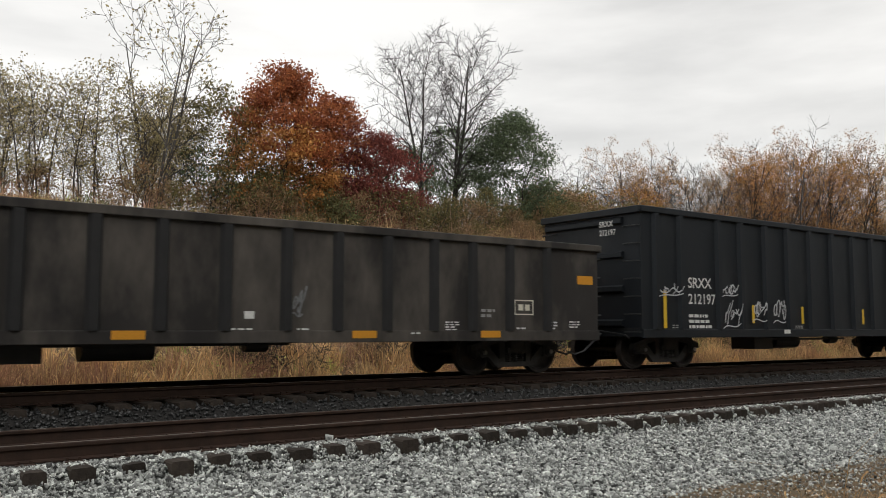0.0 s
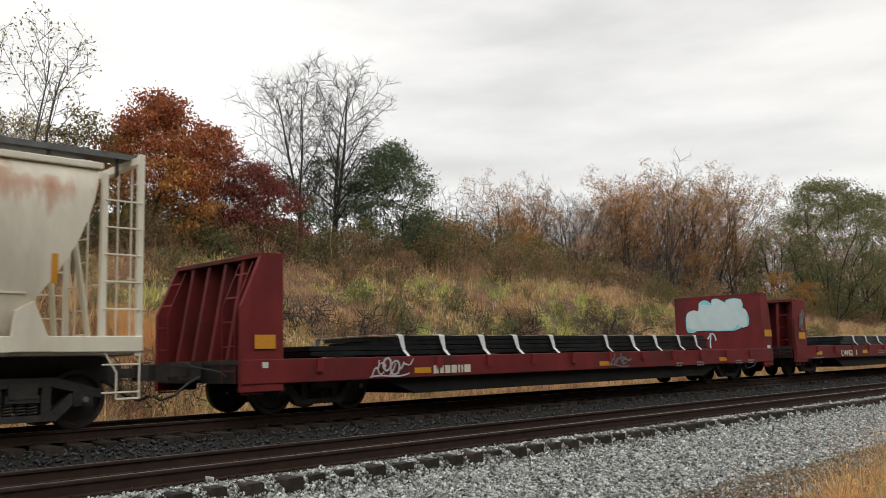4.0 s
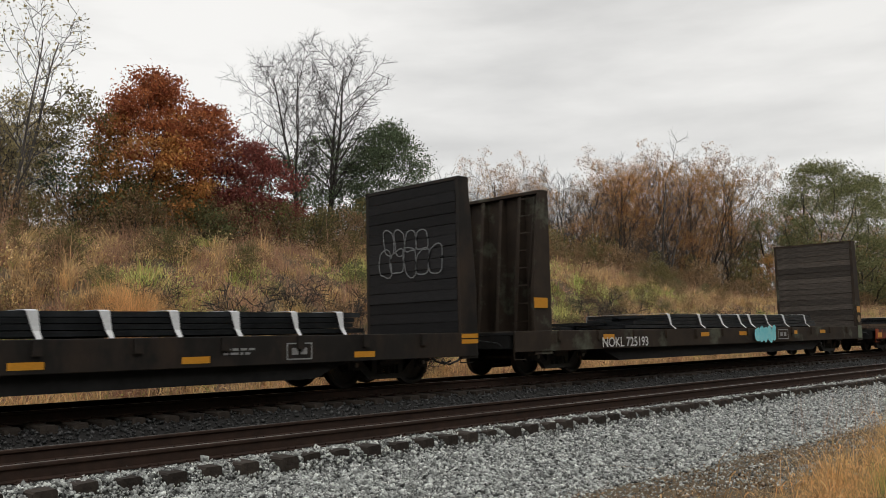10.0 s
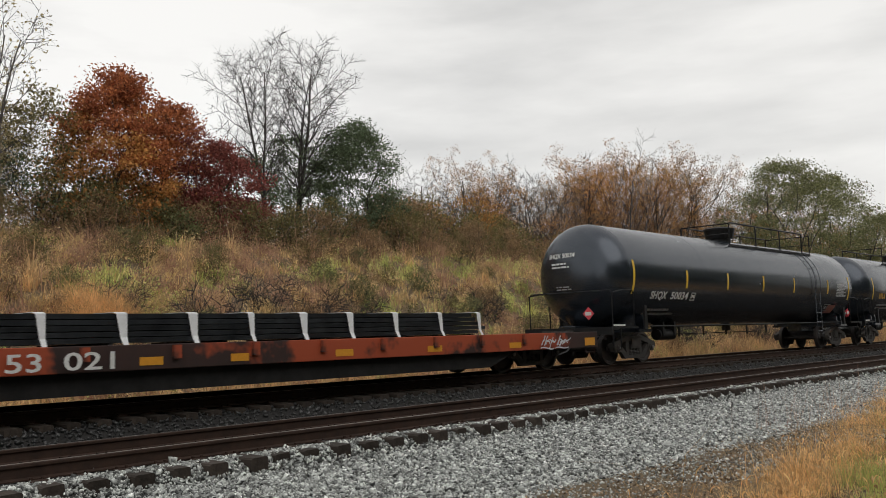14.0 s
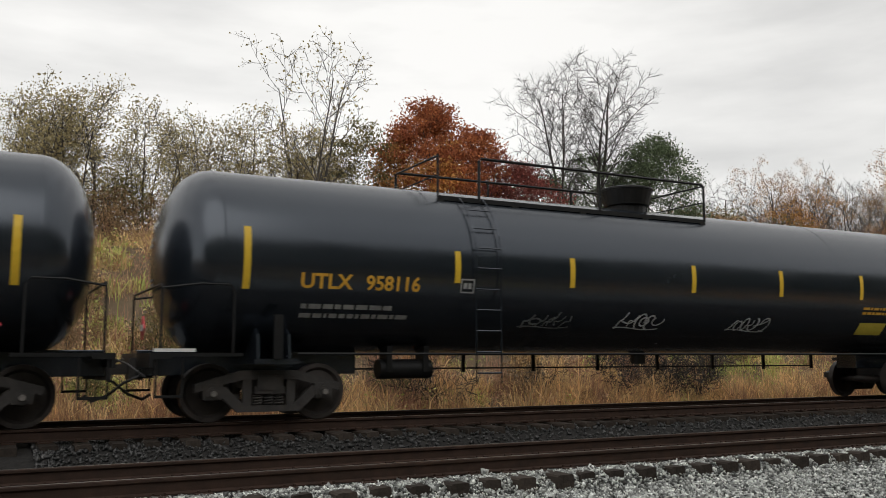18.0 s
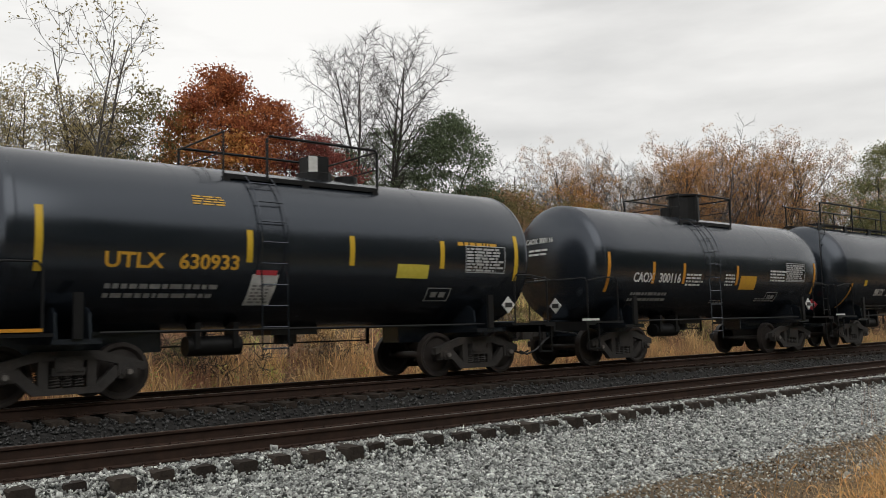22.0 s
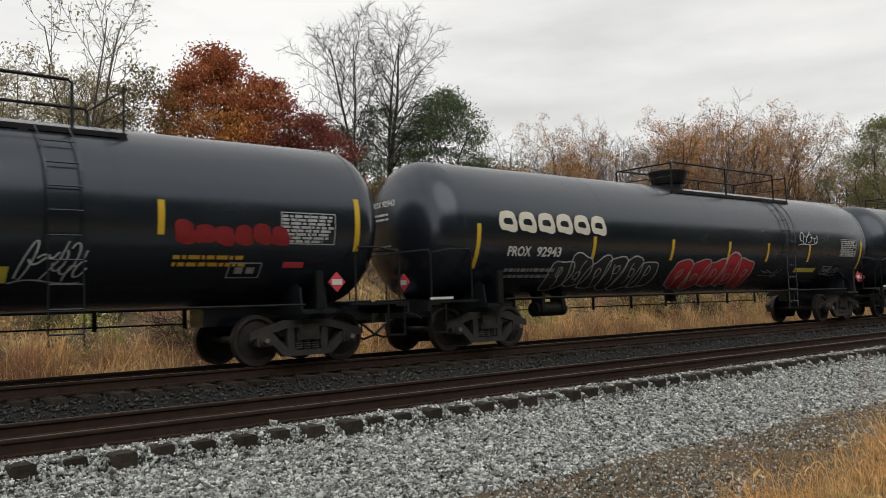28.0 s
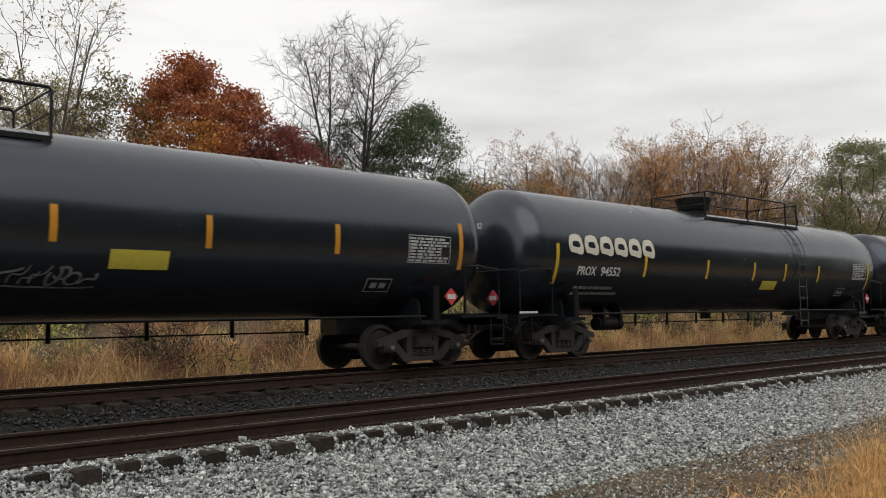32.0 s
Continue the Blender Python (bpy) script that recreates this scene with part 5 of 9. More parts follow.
def tank_ten():
    P = 353.2
    c = tank_car("plain long black tank car behind the others", P, 344.0, 362.3, platform=(0.42, 0.66), dome=0.46, strips=(344.3, 347.9, 351.0), mirror=True)
    data_panel(c, 0, 2.1, 1.0, 0.6, 1.52, 2.58, M_GREYBAR, 5)


tank_one(), tank_two(), tank_three(), tank_four(), tank_five(), tank_six(), tank_seven(), tank_eight(), tank_nine(), tank_ten()


# ---- gondolas, hopper, flat cars, boxcar ----
def gondola(label, place, x0, x1, top, sill, ribs, paint, truck_in=2.2, rib_paint=None):
    """An open gondola: floor, side sheets with thickness, ribs, top chord, side sill, ends with bars."""
    car = new_car("gondola", label, "gondola", place)
    a, b = x0 - place, x1 - place
    w = 1.55
    for y, nm in ((-w, "side_sheet"), (w, "side_sheet")):
        sg = -1 if y < 0 else 1
        part(nm, Shape().box(a, b, min(y, y - sg * 0.04), max(y, y - sg * 0.04), sill, top), paint, car)
        part("top_chord", Shape().box(a - 0.03, b + 0.03, min(y + sg * 0.07, y - sg * 0.06), max(y + sg * 0.07, y - sg * 0.06), top - 0.09, top + 0.05), paint, car, bevel=0.015)
        part("side_sill", Shape().box(a, b, min(y + sg * 0.05, y - sg * 0.05), max(y + sg * 0.05, y - sg * 0.05), sill - 0.03, sill + 0.17), paint, car, bevel=0.012)
        rib = mesh_of("rib", Shape().prism([(-0.11, 0.0), (-0.06, sg * 0.085), (0.06, sg * 0.085), (0.11, 0.0)], "z", sill + 0.17, top - 0.09))
        for x in ribs:
            part("rib", rib, rib_paint or paint, car).matrix_local = pose(x - place, y, 0)
    part("floor", Shape().box(a, b, -w + 0.04, w - 0.04, sill + 0.12, sill + 0.2), M_BLACKFRAME, car)
    for x, sg in ((a, -1), (b, 1)):
        s = Shape().box(min(x, x - sg * 0.05), max(x, x - sg * 0.05), -w + 0.045, w - 0.045, sill, top)
        e = part("end_sheet", s, paint, car)
        for k in range(4):
            z = sill + 0.3 + (top - sill - 0.55) * k / 3
            part("end_bar", Shape().prism([(0, z - 0.09), (sg * 0.09, z - 0.05), (sg * 0.09, z + 0.05), (0, z + 0.09)], "y", -w + 0.5, w - 0.08), paint, e).matrix_local = pose(x, 0, 0)
        part("end_chord", Shape().box(min(x, x + sg * 0.1), max(x, x + sg * 0.1), -w - 0.05, w + 0.05, top - 0.11, top + 0.048), paint, e, bevel=0.015)
        for y0, y1 in ((-w + 0.02, -w + 0.42), (w - 0.42, w - 0.02)):
            s = Shape()
            z = sill + 0.1
            while z < top - 0.2:
                s.tube([(x, y0, z), (x + sg * 0.11, y0, z), (x + sg * 0.11, y1, z), (x, y1, z)], 0.014, 5)
                z += 0.4
            part("grab_irons", s, M_BLACKFRAME, car, "end ladder of bent grab irons", True)
    s = Shape().box(a + 0.2, b - 0.2, -0.3, 0.3, 0.72, sill + 0.12)
    for x in (a + truck_in, b - truck_in):
        s.box(x - 0.25, x + 0.25, -1.4, 1.4, 0.86, sill + 0.12)
    part("underframe", s, M_BLACKFRAME, car)
    part("brake_gear", Shape().cyl("x", (-0.75, 0.62), 0.2, (a + b) / 2 - 2.0, (a + b) / 2 - 0.9, 14).cyl("x", (-0.85, 0.66), 0.13, (a + b) / 2 + 0.6, (a + b) / 2 + 1.0, 12)
         .box((a + b) / 2 - 3.4, (a + b) / 2 - 2.6, -1.2, -0.5, 0.42, 0.72).box((a + b) / 2 - 3.4, (a + b) / 2 + 1.4, -0.95, -0.9, 0.64, 0.70), M_BLACKFRAME, car, "brake cylinder and rigging")
    couplers(car, a - 0.1, b + 0.1)
    truck(car, a + truck_in, place)
    truck(car, b - truck_in, place)
    return car


def tape(car, surf, x, z, w, h, material, lean=0.0):
    part("reflective_tape", patch(Shape(), surf, x, x + w, z, z + h, lean, 1), material, car)


def gondola_one():
    P = 5.1
    c = gondola("weathered brown-black open gondola with orange tape", P, -3.2, 13.46, 2.66, 0.72, (-2.1, -1.05, 0.0, 1.05, 2.08, 3.1, 4.08, 5.1, 6.15, 7.12, 8.12, 9.14, 10.05, 10.98, 11.98), M_GONDOLA, 1.9, M_GONRIB)
    f = flat_side(-1.605, -P)
    for x in (3.36, 7.38, 10.21, 0.2):
        tape(c, f, x, 0.76, 0.49, 0.13, M_ORANGE)
    g = flat_side(-1.556, -P)
    tape(c, g, 12.85, 1.86, 0.46, 0.18, M_ORANGE)
    for i, (x, z, n, w, h) in enumerate(((5.2, 0.9, 1, 0.42, 0.05), (6.35, 0.9, 1, 0.26, 0.05), (9.4, 0.9, 4, 0.32, 0.18), (8.6, 0.83, 1, 0.2, 0.05), (10.25, 1.15, 2, 0.35, 0.2), (12.05, 0.92, 3, 0.2, 0.18), (12.6, 0.95, 3, 0.3, 0.16), (11.15, 0.92, 1, 0.24, 0.06))):
        bars(c, flat_side(-1.56 if z > 0.89 else -1.606, x - P, z), n, w, h, M_WHITE if i != 4 else M_GREYBAR, 100 + i)
    tape(c, g, 5.42, 1.08, 0.17, 0.12, M_WHITE)
    framed(c, 11.1 - P, 1.2, 0.5, 0.3, lambda x, z: flat_side(-1.56, x, z), M_CREAMSIGN)
    tag_scrawl(c, flat_side(-1.56, 6.3 - P, 1.1), 0.18, 0.6, M_SPRAY_GREY, 7, 4, 0.03, "pale sprayed drip")


def gondola_two():
    P = 23.0
    ribs = (15.35, 16.22, 17.65, 18.55, 19.6, 20.6, 21.65, 22.75, 23.85, 24.9, 25.95, 27.0, 28.05, 29.1, 30.4)
    c = gondola("tall black coal gondola with yellow strips and white graffiti", P, 14.86, 31.12, 3.66, 0.76, ribs, M_GONBLACK, 1.45)
    f = flat_side(-1.557, -P)
    for x, z, h in ((15.5, 0.95, 0.85), (18.87, 1.08, 0.45), (21.2, 1.08, 0.45), (24.3, 1.08, 0.42), (26.65, 1.08, 0.42), (30.05, 1.2, 0.7)):
        part("reflective_strip", patch(Shape(), flat_side(-1.642 if x in (15.5, 18.87) else -1.557, -P), x, x + 0.11, z, z + h, 0, 1), M_YELLOW, c, "yellow reflective strip")
    lettering(c, "SRXX", flat_side(-1.558, 16.5 - P, 1.90), 0.24, M_WHITE, 0.88, "reporting_mark")
    lettering(c, "212197", flat_side(-1.558, 16.5 - P, 1.52), 0.24, M_WHITE, 1.02, "reporting_mark")
    bars(c, flat_side(-1.56, 16.5 - P, 0.95), 3, 0.85, 0.38, M_WHITE, 12)
    lettering(c, "SRXX", lambda u, v: (14.66 - P, -0.5 - u, 3.28 + v), 0.13, M_WHITE, 0.42, "reporting_mark")
    lettering(c, "212197", lambda u, v: (14.66 - P, -0.5 - u, 3.08 + v), 0.13, M_WHITE, 0.5, "reporting_mark")
    for i, (x, z, w, h) in enumerate(((15.45, 1.68, 0.75, 0.3), (17.75, 1.72, 0.55, 0.32), (17.8, 0.95, 0.62, 0.7), (18.95, 1.12, 0.55, 0.72), (19.85, 1.1, 0.5, 0.7))):
        tag_scrawl(c, flat_side(-1.65, x - P, z), w, h, M_SPRAY_WHITE, 110 + i, 6, 0.032)
    tape(c, flat_side(-1.61, -P), 20.3, 0.82, 0.28, 0.1, M_WHITE)
    tape(c, f, 26.95, 0.98, 0.2, 0.08, M_WHITE)
    for i, x in enumerate((20.9, 28.3, 29.0, 15.9)):
        bars(c, flat_side(-1.56, x - P, 0.95), 2, 0.35, 0.1, M_GREYBAR, 130 + i)


def hopper():
    """A cream covered hopper: teardrop body with slope sheets, roof walkway, end cages, outlets."""
    P, x0, x1 = 38.65, 32.38, 44.72
    car = new_car("covered_hopper", "cream covered hopper car with rust washes and black tags", "hopper car", P)
    a, b = x0 - P, x1 - P
    levels = [(1.36, 1.30, 1.80), (1.50, 1.39, 1.76), (1.70, 1.46, 1.70), (1.95, 1.51, 1.60), (2.3, 1.54, 1.34), (2.8, 1.55, 1.04), (3.2, 1.55, 0.88), (3.5, 1.53, 0.79), (3.75, 1.47, 0.72), (3.95, 1.36, 0.68), (4.07, 1.18, 0.67), (4.14, 0.90, 0.67), (4.18, 0.5, 0.67)]
    s = Shape()
    n = len(levels)
    verts = []
    for z, w, i in levels:
        verts += [(a + i, -w, z), (b - i, -w, z), (b - i, w, z), (a + i, w, z)]
    faces = [(4 * k + j, 4 * k + (j + 1) % 4, 4 * k + 4 + (j + 1) % 4, 4 * k + 4 + j) for k in range(n - 1) for j in range(4)]
    faces += [(3, 2, 1, 0), tuple(range(4 * n - 4, 4 * n))]
    part("hopper_body", s.add(verts, faces), M_HOPPER, car, "rounded cream hopper body", True)
    side = lambda u, v: (u, -0.022 - np.interp(v, [q[0] for q in levels], [q[1] for q in levels]), v)
    for y in (-1.0, 1.0):
        sg = -1 if y < 0 else 1
        part("side_sill", Shape().box(a, b, min(sg * 1.42, sg * 1.55), max(sg * 1.42, sg * 1.55), 1.16, 1.40), M_CREAM, car, bevel=0.015)
        part("roof_edge", Shape().box(a + 0.62, b - 0.62, min(sg * 1.30, sg * 1.42), max(sg * 1.30, sg * 1.42), 3.98, 4.08), M_CREAM, car, bevel=0.015)
        part("body_crease", Shape().box(a + 1.75, b - 1.75, min(sg * 1.49, sg * 1.535), max(sg * 1.49, sg * 1.535), 2.0, 2.03), M_CREAM, car)
        for x in (a + 1.35, b - 1.95):
            part("bolster_post", Shape().prism([(x, 1.18), (x + 0.6, 1.18), (x + 0.55, 1.75), (x + 0.3, 1.9)] if x < 0 else [(x, 1.18), (x + 0.6, 1.18), (x + 0.3, 1.9), (x + 0.05, 1.75)], "y", sg * 1.47, sg * 1.58), M_CREAM, car)
        w = Shape().box(a + 0.05, b - 0.05, min(sg * 0.78, sg * 1.22), max(sg * 0.78, sg * 1.22), 4.24, 4.27)
        for k in range(12):
            x = a + 0.3 + (b - a - 0.6) * k / 11
            w.box(x - 0.014, x + 0.014, min(sg * 1.1, sg * 1.2), max(sg * 1.1, sg * 1.2), 3.95, 4.24)
        part("roof_walkway", w, M_BLACKFRAME, car, "grey steel grating walkway on the roof")
        part("walkway_edge", Shape().box(a, b, min(sg * 1.22, sg * 1.25), max(sg * 1.22, sg * 1.25), 4.22, 4.31), M_GREYSTEEL, car)
    hatch = mesh_of("roof_hatch", Shape().cyl("z", (0, 0), 0.32, 4.14, 4.25, 16).cyl("z", (0, 0), 0.36, 4.25, 4.28, 16))
    for k in range(8):
        part("roof_hatch", hatch, M_CREAM, car).matrix_local = pose(a + 1.6 + (b - a - 3.2) * k / 7, 0, 0)
    for sg, xe in ((1, a), (-1, b)):
        for y in (-1.46, 1.46):
            for dx in (0.04, 0.62):
                part("corner_post", Shape().box(xe + sg * dx - 0.045, xe + sg * dx + 0.045, y - 0.045, y + 0.045, 1.2, 4.28 if dx < 0.1 else 3.9), M_CREAM, car)
            s = Shape()
            for k in range(8):
                z = 0.55 + 0.42 * k
                s.tube([(xe + sg * 0.04, y * 1.04, z), (xe + sg * 0.62, y * 1.04, z)], 0.015, 5)
            s.tube([(xe + sg * 0.04, y * 1.04, 0.45), (xe + sg * 0.04, y * 1.04, 1.3)], 0.015, 5).tube([(xe + sg * 0.4, y * 1.04, 0.45), (xe + sg * 0.4, y * 1.04, 0.85), (xe + sg * 0.62, y * 1.04, 1.2)], 0.015, 5)
            s.tube([(xe + sg * 0.04, y * 1.04, 0.45), (xe + sg * 0.4, y * 1.04, 0.45)], 0.018, 5)
            part("side_ladder", s, M_CREAM, car, "cream side ladder and step", True)
        s = Shape()
        for y in (-1.1, -0.6, 0.6, 1.1):
            s.tube([(xe + sg * 0.02, y, 1.3), (xe + sg * 0.02, y, 4.2)], 0.018, 5)
        for k in range(7):
            z = 1.5 + 0.42 * k
            s.tube([(xe + sg * 0.02, 0.6, z), (xe + sg * 0.02, 1.1, z)], 0.014, 5)
        s.tube([(xe + sg * 0.02, -1.46, 2.3), (xe + sg * 0.02, 1.46, 2.35)], 0.016, 5)
        part("end_ladder", s, M_CREAM, car, "", True)
        part("end_frame", Shape().box(min(xe, xe + sg * 0.1), max(xe, xe + sg * 0.1), -1.5, 1.5, 4.12, 4.24).box(min(xe, xe + sg * 0.12), max(xe, xe + sg * 0.12), -1.52, 1.52, 1.1, 1.32)
             .tube([(xe + sg * 0.5, -0.7, 1.3), (xe + sg * 0.75, -0.5, 3.4)], 0.05, 6).tube([(xe + sg * 0.5, 0.7, 1.3), (xe + sg * 0.75, 0.5, 3.4)], 0.05, 6), M_CREAM, car)
        part("stub_sill", Shape().box(min(xe, xe + sg * 3.0), max(xe, xe + sg * 3.0), -0.3, 0.3, 0.7, 1.12), M_BLACKFRAME, car)
        part("end_deck", Shape().box(min(xe + sg * 0.1, xe + sg * 1.9), max(xe + sg * 0.1, xe + sg * 1.9), -1.42, 1.42, 1.12, 1.20), M_CREAM, car)
    for x in (-2.6, 0.0, 2.6):
        s = Shape()
        s.add([(x - 1.25, -1.3, 1.36), (x + 1.25, -1.3, 1.36), (x + 1.25, 1.3, 1.36), (x - 1.25, 1.3, 1.36), (x - 0.4, -0.5, 0.5), (x + 0.4, -0.5, 0.5), (x + 0.4, 0.5, 0.5), (x - 0.4, 0.5, 0.5)],
              [(0, 1, 5, 4), (1, 2, 6, 5), (2, 3, 7, 6), (3, 0, 4, 7), (4, 5, 6, 7), (3, 2, 1, 0)])
        s.box(x - 0.55, x + 0.55, -0.62, 0.62, 0.36, 0.5)
        part("hopper_outlet", s, M_BLACKFRAME, car, "dark discharge funnel")
    part("brake_pipe", Shape().tube([(a + 2.4, -1.42, 0.86), (a + 2.8, -1.42, 0.93), (b - 2.6, -1.42, 0.93)], 0.045, 8), M_CREAM, car)
    couplers(car, a - 0.15, b + 0.15)
    truck(car, a + 1.75, P)
    truck(car, b - 1.6, P)
    lettering(car, "TILX", lambda u, v: side(34.86 - P + u, 2.74 + v), 0.24, M_DARKBAR, 0.62, "reporting_mark")
    lettering(car, "30182", lambda u, v: side(34.84 - P + u, 2.30 + v), 0.24, M_DARKBAR, 0.9, "reporting_mark")
    bars(car, lambda u, v: side(34.8 - P + u, 1.86 + v), 2, 0.85, 0.2, M_GREYBAR, 41)
    for x in (34.5, 43.3):
        part("reflective_strip", patch(Shape(), side, x - P, x - P + 0.09, 2.16, 2.6, 0, 3), M_ORANGE, car)
    for x in (34.5, 36.5, 38.9, 41.1):
        part("reflective_strip", patch(Shape(), side, x - P, x - P + 0.12, 1.8, 1.95, 0, 1), M_ORANGE, car)
    tape(car, side, 40.9 - P, 1.78, 0.35, 0.18, M_DARKBAR, 0.3)
    for i, (x, w) in enumerate(((36.15, 1.1), (38.0, 0.85), (39.3, 0.95))):
        tag_scrawl(car, lambda u, v, x=x: side(x - P + u, 1.72 + v), w, 0.46, M_SPRAY_BLACK, 150 + i, 11, 0.05, "black sprayed scrawl")
    framed(car, 36.55 - P, 2.55, 0.2, 0.24, lambda x, z: (lambda u, v: side(x + u, z + v)), M_GREYBAR)


def bulkhead(car, inner, outer, deck, top, paint, planks, plank_n, shoulder):
    """One end wall: tapering side posts, ribs, ladder, and planks or a plate on the load side. inner: load-side face; outer: its foot."""
    sg = 1 if inner > outer else -1
    w = 1.56
    for y in (-w, w):
        y0, y1 = (y, y + 0.10) if y < 0 else (y - 0.10, y)
        part("bulkhead_post", Shape().prism([(outer, deck - 0.55), (inner, deck - 0.55), (inner, top), (inner - sg * shoulder, top), (outer, deck + 0.9)], "y", y0, y1), paint, car, bevel=0.01)
    part("bulkhead_cap", Shape().box(min(inner, inner - sg * shoulder), max(inner, inner - sg * shoulder), -w - 0.005, w + 0.005, top - 0.02, top + 0.05), paint, car)
    for y in (-0.9, -0.3, 0.3, 0.9):
        part("bulkhead_rib", Shape().prism([(inner - sg * 0.14, deck - 0.2), (outer + sg * 0.08, deck - 0.2), (inner - sg * shoulder * 0.9, top - 0.03), (inner - sg * 0.14, top - 0.03)], "y", y - 0.05, y + 0.05), paint, car)
    back = part("bulkhead_plate", Shape().box(min(inner - sg * 0.14, inner - sg * 0.08), max(inner - sg * 0.14, inner - sg * 0.08), -w + 0.1, w - 0.1, deck, top - 0.03), paint, car)
    if planks:
        h = (top - 0.03 - deck) / plank_n
        rnd = random.Random(int(inner * 10))
        for k in range(plank_n):
            q = part("plank", Shape().box(min(inner - sg * 0.08, inner + sg * 0.0), max(inner - sg * 0.08, inner), -w + 0.105, w - 0.105, 0.006, h - 0.006), planks, back)
            q.matrix_local = pose(sg * rnd.uniform(-0.012, 0.012), 0, deck + h * k, rnd.uniform(-0.25, 0.25))
    else:
        part("face_plate", Shape().box(min(inner - sg * 0.08, inner), max(inner - sg * 0.08, inner), -w + 0.1, w - 0.1, deck, top - 0.03), paint, back)
    s = ladder_shape(0, 0.42, 0, deck - 0.4, top - 0.1, 0.42, 0.014)
    xo = outer - sg * 0.01
    for y in (-w + 0.14, w - 0.58):
        q = Shape()
        for x, yy, z in s.v:
            f = max(0.0, (z - deck - 0.9) / (top - deck - 0.9))
            q.v.append((xo - sg * 0.03 + (inner - sg * shoulder - outer) * f, y + x, z))
        q.f = s.f
        part("bulkhead_ladder", q, paint, car, "ladder on the outer face", True)


def flat_frame(car, a, b, deck, side_h, belly, paint, planks=M_WOODBROWN, truck_in=2.0):
    """Deck, side sills, centre sill that deepens in the middle, stake pockets, trucks and couplers."""
    for y in (-1.52, 1.52):
        sg = -1 if y < 0 else 1
        part("side_sill", Shape().prism([(a, deck - side_h), (b, deck - side_h), (b, deck), (a, deck)], "y", min(y, y + sg * 0.06), max(y, y + sg * 0.06)), paint, car, bevel=0.012)
        pocket = mesh_of("stake_pocket", Shape().box(-0.07, 0.07, min(sg * 1.58, sg * 1.64), max(sg * 1.58, sg * 1.64), deck - 0.24, deck - 0.02))
        for k in range(12):
            part("stake_pocket", pocket, paint, car).matrix_local = pose(a + 1.6 + (b - a - 3.2) * k / 11, 0, 0)
    d = part("deck", Shape().box(a + 0.02, b - 0.02, -1.52, 1.52, deck - 0.09, deck - 0.03), M_BLACKFRAME, car)
    board = mesh_of("deck_board", Shape().box(-0.1, 0.1, -1.5, 1.5, deck - 0.03, deck))
    n = 60
    for k in range(n):
        part("deck_board", board, planks, d).matrix_local = pose(a + 0.2 + (b - a - 0.4) * k / (n - 1) * 1.0, 0, 0)
    m = (a + b) / 2
    L = b - a
    # widened sill whose near-black colour carries the shade under the deck
    part("centre_sill", Shape().prism([(a, deck - 0.4), (a + L * 0.16, deck - 0.4), (a + L * 0.21, belly), (b - L * 0.21, belly), (b - L * 0.16, deck - 0.4), (b, deck - 0.4), (b, deck - 0.1), (a, deck - 0.1)], "y", -1.40, 1.40), M_BELLY_SHADE, car)
    part("brake_gear", Shape().cyl("x", (-0.9, 0.62), 0.16, m - 1.2, m - 0.3, 12).box(m - 3.0, m + 2.4, -1.0, -0.95, 0.55, 0.62).cyl("x", (-0.85, 0.6), 0.12, m + 1.0, m + 1.35, 12), M_BLACKFRAME, car)
    s = Shape()
    for x in (a + truck_in, b - truck_in):
        s.box(x - 0.25, x + 0.25, -1.5, 1.5, 0.72, deck - 0.09)
    part("bolsters", s, M_BLACKFRAME, car)
    couplers(car, a - 0.1, b + 0.1)
    for y in (-1.5, 1.5):
        for x, sg in ((a + 0.05, 1), (b - 0.05, -1)):
            part("sill_step", Shape().tube([(x, y, deck - 0.3), (x, y, 0.42), (x + sg * 0.4, y, 0.42), (x + sg * 0.4, y, deck - 0.3)], 0.018, 5).tube([(x, y, 0.66), (x + sg * 0.4, y, 0.66)], 0.016, 5), paint, car, "", True)


